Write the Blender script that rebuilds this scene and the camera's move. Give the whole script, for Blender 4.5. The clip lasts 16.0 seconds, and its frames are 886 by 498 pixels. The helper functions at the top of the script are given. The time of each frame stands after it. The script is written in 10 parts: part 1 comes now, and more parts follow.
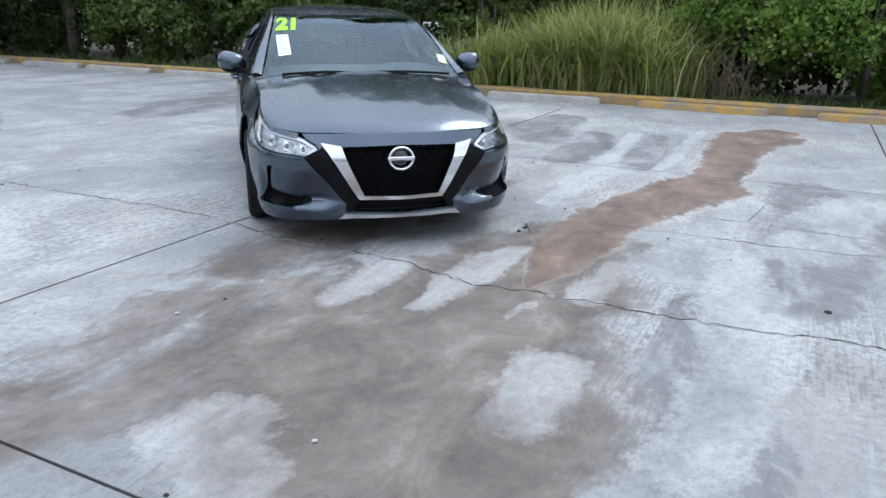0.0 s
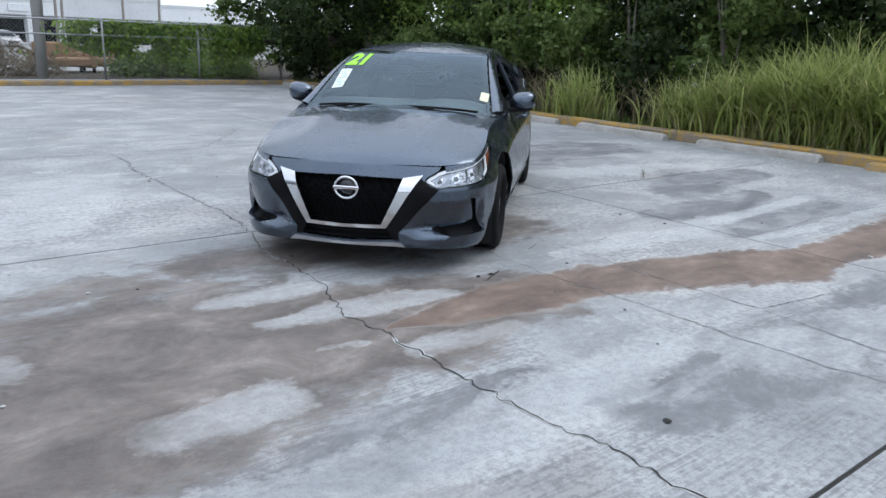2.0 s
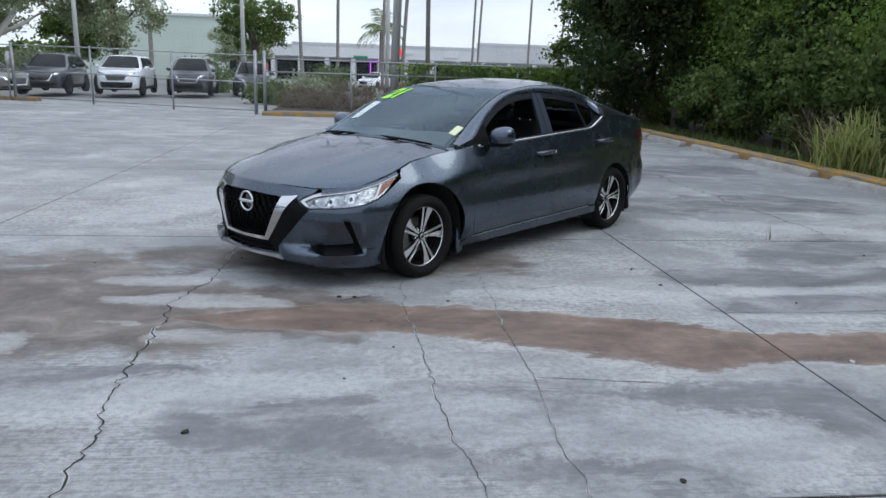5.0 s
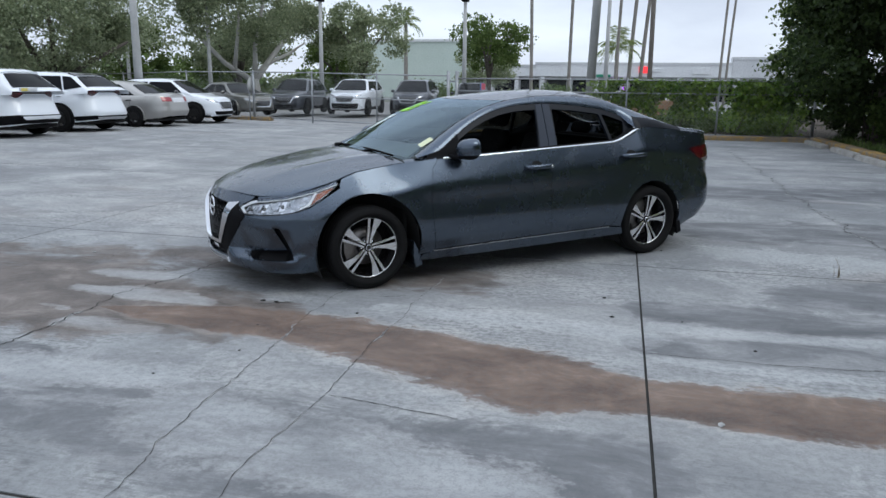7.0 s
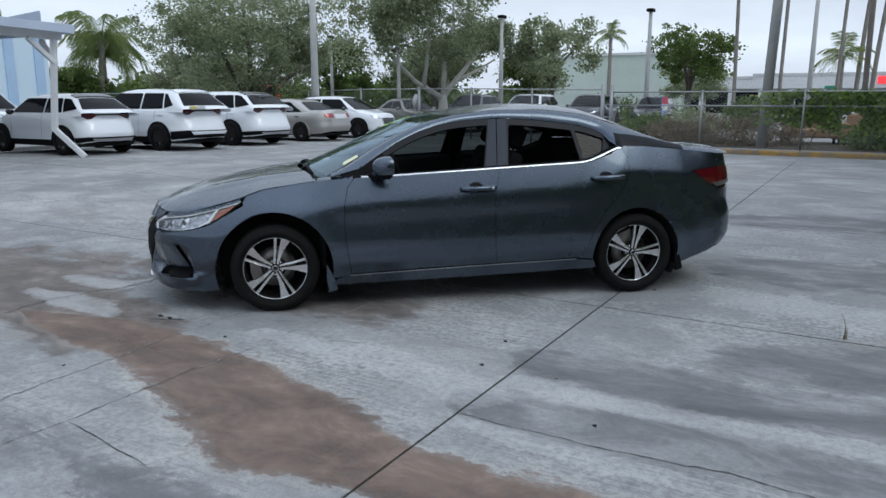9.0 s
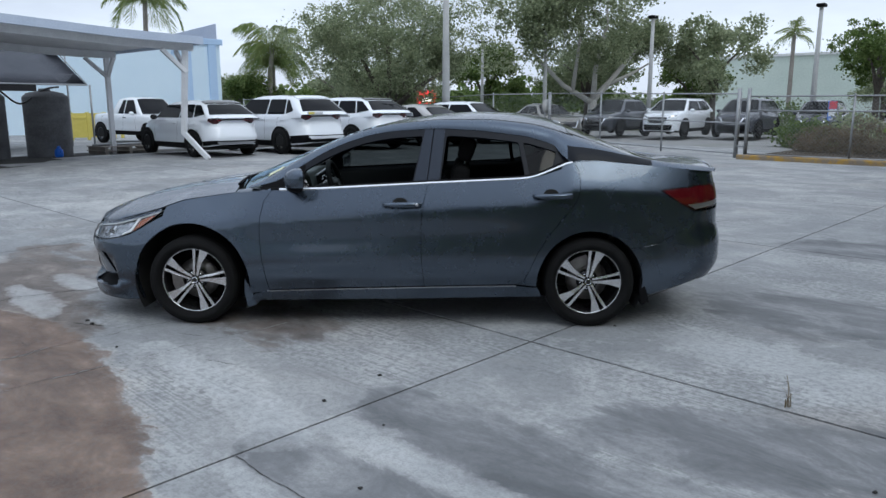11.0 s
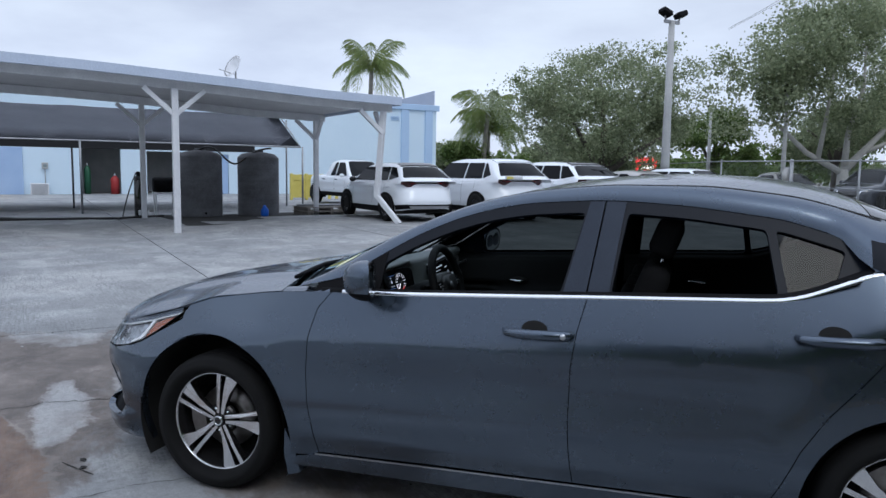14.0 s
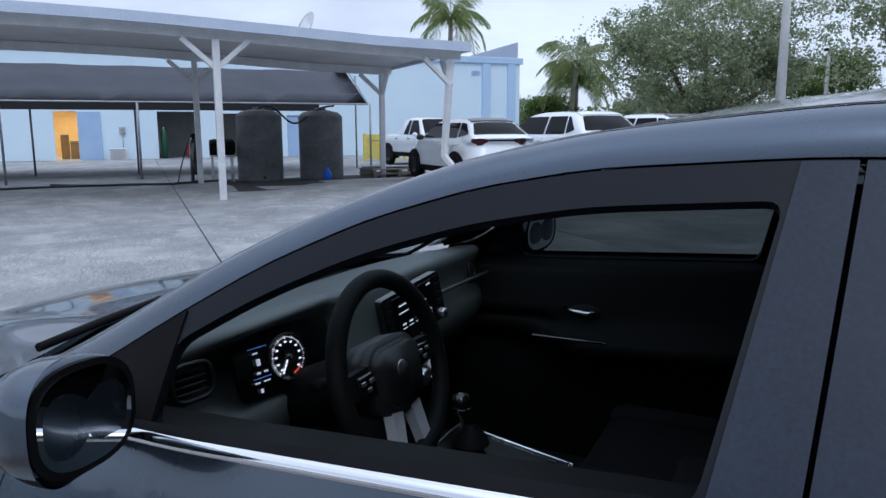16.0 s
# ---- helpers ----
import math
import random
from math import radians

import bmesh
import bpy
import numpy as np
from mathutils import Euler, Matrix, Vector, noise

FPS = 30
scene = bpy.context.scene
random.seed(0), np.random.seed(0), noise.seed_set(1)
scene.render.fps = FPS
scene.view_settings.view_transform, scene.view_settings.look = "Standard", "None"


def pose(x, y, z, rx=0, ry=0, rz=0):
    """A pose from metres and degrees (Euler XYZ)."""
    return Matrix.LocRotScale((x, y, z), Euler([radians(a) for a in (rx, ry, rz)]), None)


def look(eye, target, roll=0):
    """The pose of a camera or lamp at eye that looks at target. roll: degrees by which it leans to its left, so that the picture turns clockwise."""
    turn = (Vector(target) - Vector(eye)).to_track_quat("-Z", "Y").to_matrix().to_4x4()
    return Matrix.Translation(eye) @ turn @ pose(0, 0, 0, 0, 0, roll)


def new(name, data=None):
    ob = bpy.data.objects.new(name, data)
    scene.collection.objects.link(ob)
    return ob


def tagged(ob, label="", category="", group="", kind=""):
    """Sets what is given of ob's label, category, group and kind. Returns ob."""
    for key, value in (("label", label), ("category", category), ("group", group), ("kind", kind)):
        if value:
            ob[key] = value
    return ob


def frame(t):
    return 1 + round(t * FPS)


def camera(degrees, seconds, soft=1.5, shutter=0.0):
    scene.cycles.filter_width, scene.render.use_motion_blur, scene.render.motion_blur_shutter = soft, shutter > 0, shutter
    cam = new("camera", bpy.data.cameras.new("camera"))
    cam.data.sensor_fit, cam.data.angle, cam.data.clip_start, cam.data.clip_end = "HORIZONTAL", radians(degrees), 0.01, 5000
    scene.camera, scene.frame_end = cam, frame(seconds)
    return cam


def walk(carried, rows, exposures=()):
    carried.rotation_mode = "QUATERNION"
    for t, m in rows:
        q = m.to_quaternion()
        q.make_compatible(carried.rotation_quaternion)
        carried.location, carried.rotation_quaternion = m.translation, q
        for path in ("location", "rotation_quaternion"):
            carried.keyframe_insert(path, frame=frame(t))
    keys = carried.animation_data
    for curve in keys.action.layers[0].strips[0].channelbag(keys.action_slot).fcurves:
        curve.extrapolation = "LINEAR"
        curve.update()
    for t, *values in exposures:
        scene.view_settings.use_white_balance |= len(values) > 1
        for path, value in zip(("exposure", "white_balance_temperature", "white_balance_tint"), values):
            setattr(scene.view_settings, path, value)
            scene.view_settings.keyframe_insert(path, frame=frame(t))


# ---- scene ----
cam = camera(62.7, 16.0)
PATH = [
    (0, (-6.488, 0.935, 1.388), (-4.66, 0.412, 0.769), 1.0),
    (0.5, (-6.576, 0.356, 1.426), (-4.698, 0.04, 0.814), 1.0),
    (1, (-6.669, -0.216, 1.429), (-4.759, -0.327, 0.846), 1.4),
    (1.5, (-6.612, -0.783, 1.427), (-4.696, -0.675, 0.862), 1.6),
    (2, (-6.553, -1.367, 1.433), (-4.656, -1.037, 0.889), 2.0),
    (2.5, (-6.428, -1.929, 1.442), (-4.572, -1.4, 0.918), 2.1),
    (3, (-6.256, -2.459, 1.466), (-4.457, -1.749, 0.96), 2.0),
    (3.5, (-6.072, -3.008, 1.484), (-4.338, -2.143, 0.993), 1.9),
    (4, (-5.776, -3.498, 1.49), (-4.12, -2.487, 1.003), 1.8),
    (4.2, (-5.665, -3.683, 1.496), (-4.044, -2.617, 1.011), 1.9),
    (6.3, (-4.062, -5.334, 1.446), (-2.939, -3.741, 1.0), 1.2),
    (6.5, (-3.865, -5.423, 1.474), (-2.794, -3.793, 1.03), 1.1),
    (7, (-3.353, -5.655, 1.458), (-2.421, -3.94, 1.022), 0.7),
    (7.5, (-2.824, -5.786, 1.429), (-2.023, -4.004, 1.002), 0.5),
    (8, (-2.296, -5.905, 1.434), (-1.625, -4.067, 1.018), 0.3),
    (8.5, (-1.751, -6.002, 1.458), (-1.219, -4.117, 1.05), 0.2),
    (9, (-1.216, -5.952, 1.461), (-0.817, -4.033, 1.061), 0.1),
    (9.2, (-1.031, -5.94, 1.447), (-0.683, -4.011, 1.05), 0.1),
    (11.3, (0.619, -5.63, 1.495), (0.515, -3.67, 1.107), 0.1),
    (11.5, (0.662, -5.599, 1.487), (0.529, -3.641, 1.102), 0.2),
    (12, (0.708, -5.527, 1.476), (0.502, -3.573, 1.102), 0.4),
    (12.5, (0.713, -5.151, 1.429), (0.401, -3.206, 1.08), 0.8),
    (13, (0.699, -4.655, 1.44), (0.263, -2.726, 1.141), 0.9),
    (13.5, (0.692, -4.076, 1.455), (0.146, -2.169, 1.201), 1.0),
    (14, (0.595, -3.528, 1.44), (-0.034, -1.642, 1.224), 0.9),
    (14.5, (0.529, -2.973, 1.427), (-0.166, -1.107, 1.24), 0.6),
    (15, (0.413, -2.451, 1.41), (-0.337, -0.608, 1.211), 0.2),
    (15.5, (0.300, -1.947, 1.402), (-0.494, -0.128, 1.153), -0.1),
    (16, (0.225, -1.531, 1.363), (-0.623, 0.251, 1.037), -0.2),
]
EXPOSURES = [(0, 0.75, 6250, 4), (3.5, 0.33, 6250, 5), (7, 0.04, 6220, 4), (9, -0.08, 6180, 3), (12.5, 0.06, 6100, 5), (14.5, -0.02, 5920, 7), (16, 0.04, 5780, 7)]
walk(cam, [(t, look(eye, target, roll)) for t, eye, target, roll in PATH], EXPOSURES)


# ---- light: a high overcast evening sky with a weak broad sun ----
SUN_AZ, SUN_EL = -58.0, 48.0
world = bpy.data.worlds.new("sky")
scene.world = world
world.use_nodes = True
wn, wl = world.node_tree.nodes, world.node_tree.links
bg = wn["Background"]
sky = wn.new("ShaderNodeTexSky")
sky.sky_type = "NISHITA"
sky.sun_disc = False
sky.sun_elevation, sky.sun_rotation = radians(SUN_EL), radians(90 - SUN_AZ)
sky.air_density, sky.dust_density, sky.ozone_density = 1.0, 1.0, 2.0
# a cloud deck over the blue: grey-white billows, brighter towards the horizon
coord = wn.new("ShaderNodeTexCoord")
wmap = wn.new("ShaderNodeMapping")
wmap.inputs["Scale"].default_value = (1.6, 1.6, 5.0)
wl.new(coord.outputs["Generated"], wmap.inputs["Vector"])
cloud = wn.new("ShaderNodeTexNoise")
cloud.inputs["Scale"].default_value, cloud.inputs["Detail"].default_value, cloud.inputs["Roughness"].default_value = 1.3, 7.0, 0.55
wl.new(wmap.outputs["Vector"], cloud.inputs["Vector"])
ramp = wn.new("ShaderNodeValToRGB")
ramp.color_ramp.elements[0].position, ramp.color_ramp.elements[0].color = 0.36, (6.2, 6.45, 7.7, 1)
ramp.color_ramp.elements[1].position, ramp.color_ramp.elements[1].color = 0.64, (8.5, 8.85, 9.9, 1)
wl.new(cloud.outputs["Fac"], ramp.inputs["Fac"])
wmix = wn.new("ShaderNodeMix")
wmix.data_type = "RGBA"
wmix.inputs["Factor"].default_value = 0.9
wl.new(sky.outputs["Color"], wmix.inputs["A"])
wl.new(ramp.outputs["Color"], wmix.inputs["B"])
# an overcast deck shines brightest overhead and glows at the horizon
sep = wn.new("ShaderNodeSeparateXYZ")
wl.new(coord.outputs["Generated"], sep.inputs[0])
lift = wn.new("ShaderNodeValToRGB")
while len(lift.color_ramp.elements) < 5:
    lift.color_ramp.elements.new(0.5)
for el, (at, v) in zip(lift.color_ramp.elements, ((0.0, 1.10), (0.07, 1.10), (0.20, 0.90), (0.45, 0.92), (0.88, 1.62))):
    el.position, el.color = at, (v, v, v, 1)
wl.new(sep.outputs["Z"], lift.inputs["Fac"])
grad = wn.new("ShaderNodeVectorMath")
grad.operation = "SCALE"
wl.new(wmix.outputs["Result"], grad.inputs[0])
wl.new(lift.outputs["Color"], grad.inputs["Scale"])
wl.new(grad.outputs["Vector"], bg.inputs["Color"])
bg.inputs["Strength"].default_value = 0.11

sun = new("sun", bpy.data.lights.new("sun", "SUN"))
sun.data.energy, sun.data.angle, sun.data.color = 0.6, radians(25), (1.0, 0.95, 0.88)
sun.matrix_world = look((20 * math.cos(radians(SUN_AZ)) * math.cos(radians(SUN_EL)), 20 * math.sin(radians(SUN_AZ)) * math.cos(radians(SUN_EL)), 20 * math.sin(radians(SUN_EL))), (0, 0, 0))


import collections
# ---- building tools ----
def part(name, bm, material, parent=None, label="", smooth=False):
    """Links a bmesh (or a ready mesh) as one mesh object, under a thing where one is given."""
    if isinstance(bm, bmesh.types.BMesh):
        me = bpy.data.meshes.new(name)
        if smooth:
            for f in bm.faces:
                f.smooth = True
        bm.to_mesh(me)
        bm.free()
    else:
        me = bm
    if material is not None and not me.materials:
        me.materials.append(material)
    ob = new(name, me)
    if parent is not None:
        ob.parent = parent
        ob.matrix_parent_inverse = parent.matrix_world.inverted() if parent.parent is None else Matrix.Identity(4)
        if parent.parent is not None:
            ob.matrix_parent_inverse = Matrix.Identity(4)
    if label:
        ob["label"] = label
    return ob


def thing(name, label, category, m=None, group="", kind=""):
    ob = new(name)
    ob.empty_display_size = 0.2
    if m is not None:
        ob.matrix_world = m
    return tagged(ob, label, category, group, kind)


def under(ob, parent):
    """Makes ob a part of parent, with ob's mesh given in the parent's own space."""
    ob.parent = parent
    ob.matrix_parent_inverse = Matrix.Identity(4)
    return ob


def piece(name, bm, material, parent, label="", smooth=False, m=None):
    """A part whose mesh is given in its parent's own space."""
    ob = part(name, bm, material, None, label, smooth)
    under(ob, parent)
    if m is not None:
        ob.matrix_basis = m
    return ob


def add_box(bm, x0, x1, y0, y1, z0, z1, bevel=0.0, m=None, seg=1):
    r = bmesh.ops.create_cube(bm, size=1)
    vs = r["verts"]
    mm = Matrix.Translation(((x0 + x1) / 2, (y0 + y1) / 2, (z0 + z1) / 2)) @ Matrix.Diagonal((abs(x1 - x0), abs(y1 - y0), abs(z1 - z0), 1))
    bmesh.ops.transform(bm, matrix=mm, verts=vs)
    if bevel > 0:
        es = list({e for v in vs for e in v.link_edges})
        g = bmesh.ops.bevel(bm, geom=es, offset=bevel, segments=seg, profile=0.5, affect="EDGES")
        vs = list({v for f in g["faces"] for v in f.verts} | {v for v in vs if v.is_valid})
    if m is not None:
        bmesh.ops.transform(bm, matrix=m, verts=vs)
    return vs


def box_bm(x0, x1, y0, y1, z0, z1, bevel=0.0, m=None, seg=1):
    bm = bmesh.new()
    add_box(bm, x0, x1, y0, y1, z0, z1, bevel, m, seg)
    return bm


def add_tube(bm, pts, radii, n=8, cap=True):
    """A tube along a line of points, with a radius for each."""
    pts = [Vector(p) for p in pts]
    if isinstance(radii, (int, float)):
        radii = [radii] * len(pts)
    rings = []
    side = None
    for i, p in enumerate(pts):
        d = (pts[min(i + 1, len(pts) - 1)] - pts[max(i - 1, 0)]).normalized()
        if side is None:
            side = d.orthogonal().normalized()
        side = (side - d * side.dot(d)).normalized()
        up = d.cross(side)
        rings.append([bm.verts.new(p + (side * math.cos(2 * math.pi * k / n) + up * math.sin(2 * math.pi * k / n)) * radii[i]) for k in range(n)])
    for a, b in zip(rings, rings[1:]):
        for k in range(n):
            f = bm.faces.new((a[k], a[(k + 1) % n], b[(k + 1) % n], b[k]))
            f.smooth = True
    if cap:
        bm.faces.new(rings[0][::-1])
        bm.faces.new(rings[-1])
    return rings


def tube_bm(pts, radii, n=8, cap=True):
    bm = bmesh.new()
    add_tube(bm, pts, radii, n, cap)
    return bm


def add_lathe(bm, prof, n=48, axis="z", cap=False):
    """Turns a profile of (radius, height) round an axis."""
    rings = []
    for r, h in prof:
        ring = []
        for k in range(n):
            a = 2 * math.pi * k / n
            c, s = r * math.cos(a), r * math.sin(a)
            ring.append(bm.verts.new({"z": (c, s, h), "y": (c, h, s), "x": (h, c, s)}[axis]))
        rings.append(ring)
    for a, b in zip(rings, rings[1:]):
        for k in range(n):
            f = bm.faces.new((a[k], a[(k + 1) % n], b[(k + 1) % n], b[k]))
            f.smooth = True
    if cap:
        bm.faces.new(rings[0][::-1])
        bm.faces.new(rings[-1])
    return rings


def lathe_bm(prof, n=48, axis="z", cap=False):
    bm = bmesh.new()
    add_lathe(bm, prof, n, axis, cap)
    bmesh.ops.recalc_face_normals(bm, faces=bm.faces)
    return bm


def add_plate(bm, outline, h0, h1, m=None):
    """A flat plate with the given outline in x and y, from height h0 to h1."""
    lo = [bm.verts.new((x, y, h0)) for x, y in outline]
    hi = [bm.verts.new((x, y, h1)) for x, y in outline]
    n = len(outline)
    bm.faces.new(hi)
    bm.faces.new(lo[::-1])
    for k in range(n):
        bm.faces.new((lo[k], lo[(k + 1) % n], hi[(k + 1) % n], hi[k]))
    if m is not None:
        bmesh.ops.transform(bm, matrix=m, verts=lo + hi)
    return lo + hi


def smooth_line(knots, sigma, lo=None, hi=None):
    """A smooth function through (near) the knots (x, y)."""
    ks = np.array(sorted(knots), float)
    lo, hi = ks[0, 0] if lo is None else lo, ks[-1, 0] if hi is None else hi
    step = sigma / 6
    grid = np.arange(lo - 4 * sigma, hi + 4 * sigma + step, step)
    val = np.interp(grid, ks[:, 0], ks[:, 1])
    a = (ks[1, 1] - ks[0, 1]) / (ks[1, 0] - ks[0, 0])
    b = (ks[-1, 1] - ks[-2, 1]) / (ks[-1, 0] - ks[-2, 0])
    val = np.where(grid < ks[0, 0], ks[0, 1] + a * (grid - ks[0, 0]), val)
    val = np.where(grid > ks[-1, 0], ks[-1, 1] + b * (grid - ks[-1, 0]), val)
    w = np.exp(-0.5 * (np.arange(-24, 25) / 6.0) ** 2)
    out = np.convolve(np.pad(val, 24, mode="reflect", reflect_type="odd"), w / w.sum(), mode="valid")
    return lambda x: np.interp(x, grid, out)


def inside(p, poly):
    x, y = p
    hit = False
    j = len(poly) - 1
    for i in range(len(poly)):
        xi, yi = poly[i]
        xj, yj = poly[j]
        if (yi > y) != (yj > y) and x < (xj - xi) * (y - yi) / (yj - yi) + xi:
            hit = not hit
        j = i
    return hit


def dense(poly, step, closed=True):
    out = []
    n = len(poly)
    for i in range(n if closed else n - 1):
        (x0, y0), (x1, y1) = poly[i], poly[(i + 1) % n]
        k = max(1, int(math.ceil(math.hypot(x1 - x0, y1 - y0) / step)))
        out += [(x0 + (x1 - x0) * t / k, y0 + (y1 - y0) * t / k) for t in range(k)]
    if not closed:
        out.append(poly[-1])
    return out


def rounded(poly, r, n=4):
    """The polygon with its corners rounded."""
    out = []
    poly = [p for i, p in enumerate(poly) if math.hypot(p[0] - poly[i - 1][0], p[1] - poly[i - 1][1]) > 1e-5]
    m = len(poly)
    for i in range(m):
        a, b, c = Vector(poly[i - 1]), Vector(poly[i]), Vector(poly[(i + 1) % m])
        la, lc = (a - b).length, (c - b).length
        d = min(r, la * 0.45, lc * 0.45)
        p, q = b + (a - b) * (d / la), b + (c - b) * (d / lc)
        for k in range(n + 1):
            t = k / n
            out.append(tuple(p * (1 - t) ** 2 + b * 2 * t * (1 - t) + q * t * t))
    return out


def shrunk(poly, d):
    """The polygon moved inwards by d."""
    area = sum(poly[i - 1][0] * poly[i][1] - poly[i][0] * poly[i - 1][1] for i in range(len(poly)))
    sgn = 1 if area > 0 else -1
    out = []
    m = len(poly)
    for i in range(m):
        a, b, c = Vector(poly[i - 1]), Vector(poly[i]), Vector(poly[(i + 1) % m])
        e1, e2 = (b - a), (c - b)
        if e1.length < 1e-9 or e2.length < 1e-9:
            out.append(tuple(b))
            continue
        n1, n2 = Vector((-e1.y, e1.x)).normalized() * sgn, Vector((-e2.y, e2.x)).normalized() * sgn
        nn = n1 + n2
        if nn.length < 1e-6:
            nn = n1
        nn.normalize()
        out.append(tuple(b + nn * d / max(0.5, nn.dot(n1))))
    return out


def surface_panel(outline, fn, step=0.03, holes=(), rim=0.012, lift=0.0, gap=0.0):
    """A mesh over the outline in a surface's own two coordinates, laid on the surface fn(u, v) -> (x, y, z), with turned-in edges.
    lift raises it off the surface; gap leaves a joint round it."""
    from mathutils.geometry import delaunay_2d_cdt
    outline = [p for i, p in enumerate(outline) if math.hypot(p[0] - outline[i - 1][0], p[1] - outline[i - 1][1]) > 1e-5]
    if gap:
        outline = shrunk(outline, gap)
    loops = [dense(outline, step)] + [dense(h, step) for h in holes]
    pts, edges = [], []
    for lp in loops:
        s = len(pts)
        pts += lp
        edges += [(s + i, s + (i + 1) % len(lp)) for i in range(len(lp))]
    us, vs = [p[0] for p in loops[0]], [p[1] for p in loops[0]]
    arr = np.array(pts)
    gu = np.arange(min(us) + step / 2, max(us), step)
    gv = np.arange(min(vs) + step / 2, max(vs), step)
    for j, v in enumerate(gv):
        for u in gu:
            uu = u + (step / 2 if j % 2 else 0)
            if np.min((arr[:, 0] - uu) ** 2 + (arr[:, 1] - v) ** 2) < (0.5 * step) ** 2:
                continue
            if inside((uu, v), loops[0]) and not any(inside((uu, v), h) for h in loops[1:]):
                pts.append((uu, v))
    co, _, faces, *_ = delaunay_2d_cdt([Vector(p) for p in pts], edges, [], 1 if not holes else 0, 1e-6)
    keep = []
    for f in faces:
        c = (sum(co[i].x for i in f) / len(f), sum(co[i].y for i in f) / len(f))
        if inside(c, loops[0]) and not any(inside(c, h) for h in loops[1:]):
            keep.append(f)
    e = 0.002

    def at(u, v):
        p = Vector(fn(u, v))
        a = Vector(fn(u + e, v)) - Vector(fn(u - e, v))
        b = Vector(fn(u, v + e)) - Vector(fn(u, v - e))
        n = a.cross(b)
        return p, (n.normalized() if n.length > 1e-12 else Vector((0, 0, 1)))

    pn = [at(c.x, c.y) for c in co]
    # normals point away from the body's middle
    mid = Vector((0, 0, 0.6))
    votes = sum(1 if n.dot(p - Vector((p.x * 0.6, 0, 0.6))) > 0 else -1 for p, n in pn)
    sg = 1 if votes >= 0 else -1
    pn = [(p + n * sg * lift, n * sg) for p, n in pn]
    verts = [p for p, _ in pn]
    norms = [n for _, n in pn]
    fs = []
    for f in keep:
        a, b, c = (verts[i] for i in f[:3])
        nn = (b - a).cross(c - a)
        fs.append(tuple(f) if nn.dot(norms[f[0]]) > 0 else tuple(f[::-1]))
    if rim:
        count = collections.Counter()
        for f in fs:
            for i in range(len(f)):
                count[frozenset((f[i], f[(i + 1) % len(f)]))] += 1
        extra = []
        for f in fs:
            for i in range(len(f)):
                a, b = f[i], f[(i + 1) % len(f)]
                if count[frozenset((a, b))] == 1:
                    k = len(verts)
                    va, vb, na, nb = verts[a], verts[b], norms[a], norms[b]
                    verts += [va, vb, vb - nb * rim, va - na * rim]
                    side_n = (vb - va).cross(na)
                    if side_n.length > 0:
                        side_n.normalize()
                    norms += [side_n] * 4
                    extra.append((k + 1, k, k + 3, k + 2))
        fs = fs + extra
    me = bpy.data.meshes.new("panel")
    me.from_pydata([tuple(v) for v in verts], [], fs)
    me.polygons.foreach_set("use_smooth", [True] * len(me.polygons))
    me.update()
    me.normals_split_custom_set_from_vertices([tuple(n) for n in norms])
    return me


def mirrored(me):
    """The same mesh on the other side of the y = 0 plane."""
    m2 = me.copy()
    n = len(m2.vertices)
    co = np.empty(n * 3)
    m2.vertices.foreach_get("co", co)
    nor = np.array([c.vector[:] for c in me.corner_normals]).reshape(-1, 3)
    co = co.reshape(-1, 3) * (1, -1, 1)
    m3 = bpy.data.meshes.new(me.name)
    polys = [list(p.vertices)[::-1] for p in me.polygons]
    m3.from_pydata(co.tolist(), [], polys)
    m3.polygons.foreach_set("use_smooth", [True] * len(m3.polygons))
    flip = []
    for p in me.polygons:
        idx = list(p.loop_indices)[::-1]
        flip += [tuple(nor[i] * (1, -1, 1)) for i in idx]
    m3.update()
    m3.normals_split_custom_set(flip)
    for mt in me.materials:
        m3.materials.append(mt)
    bpy.data.meshes.remove(m2)
    return m3


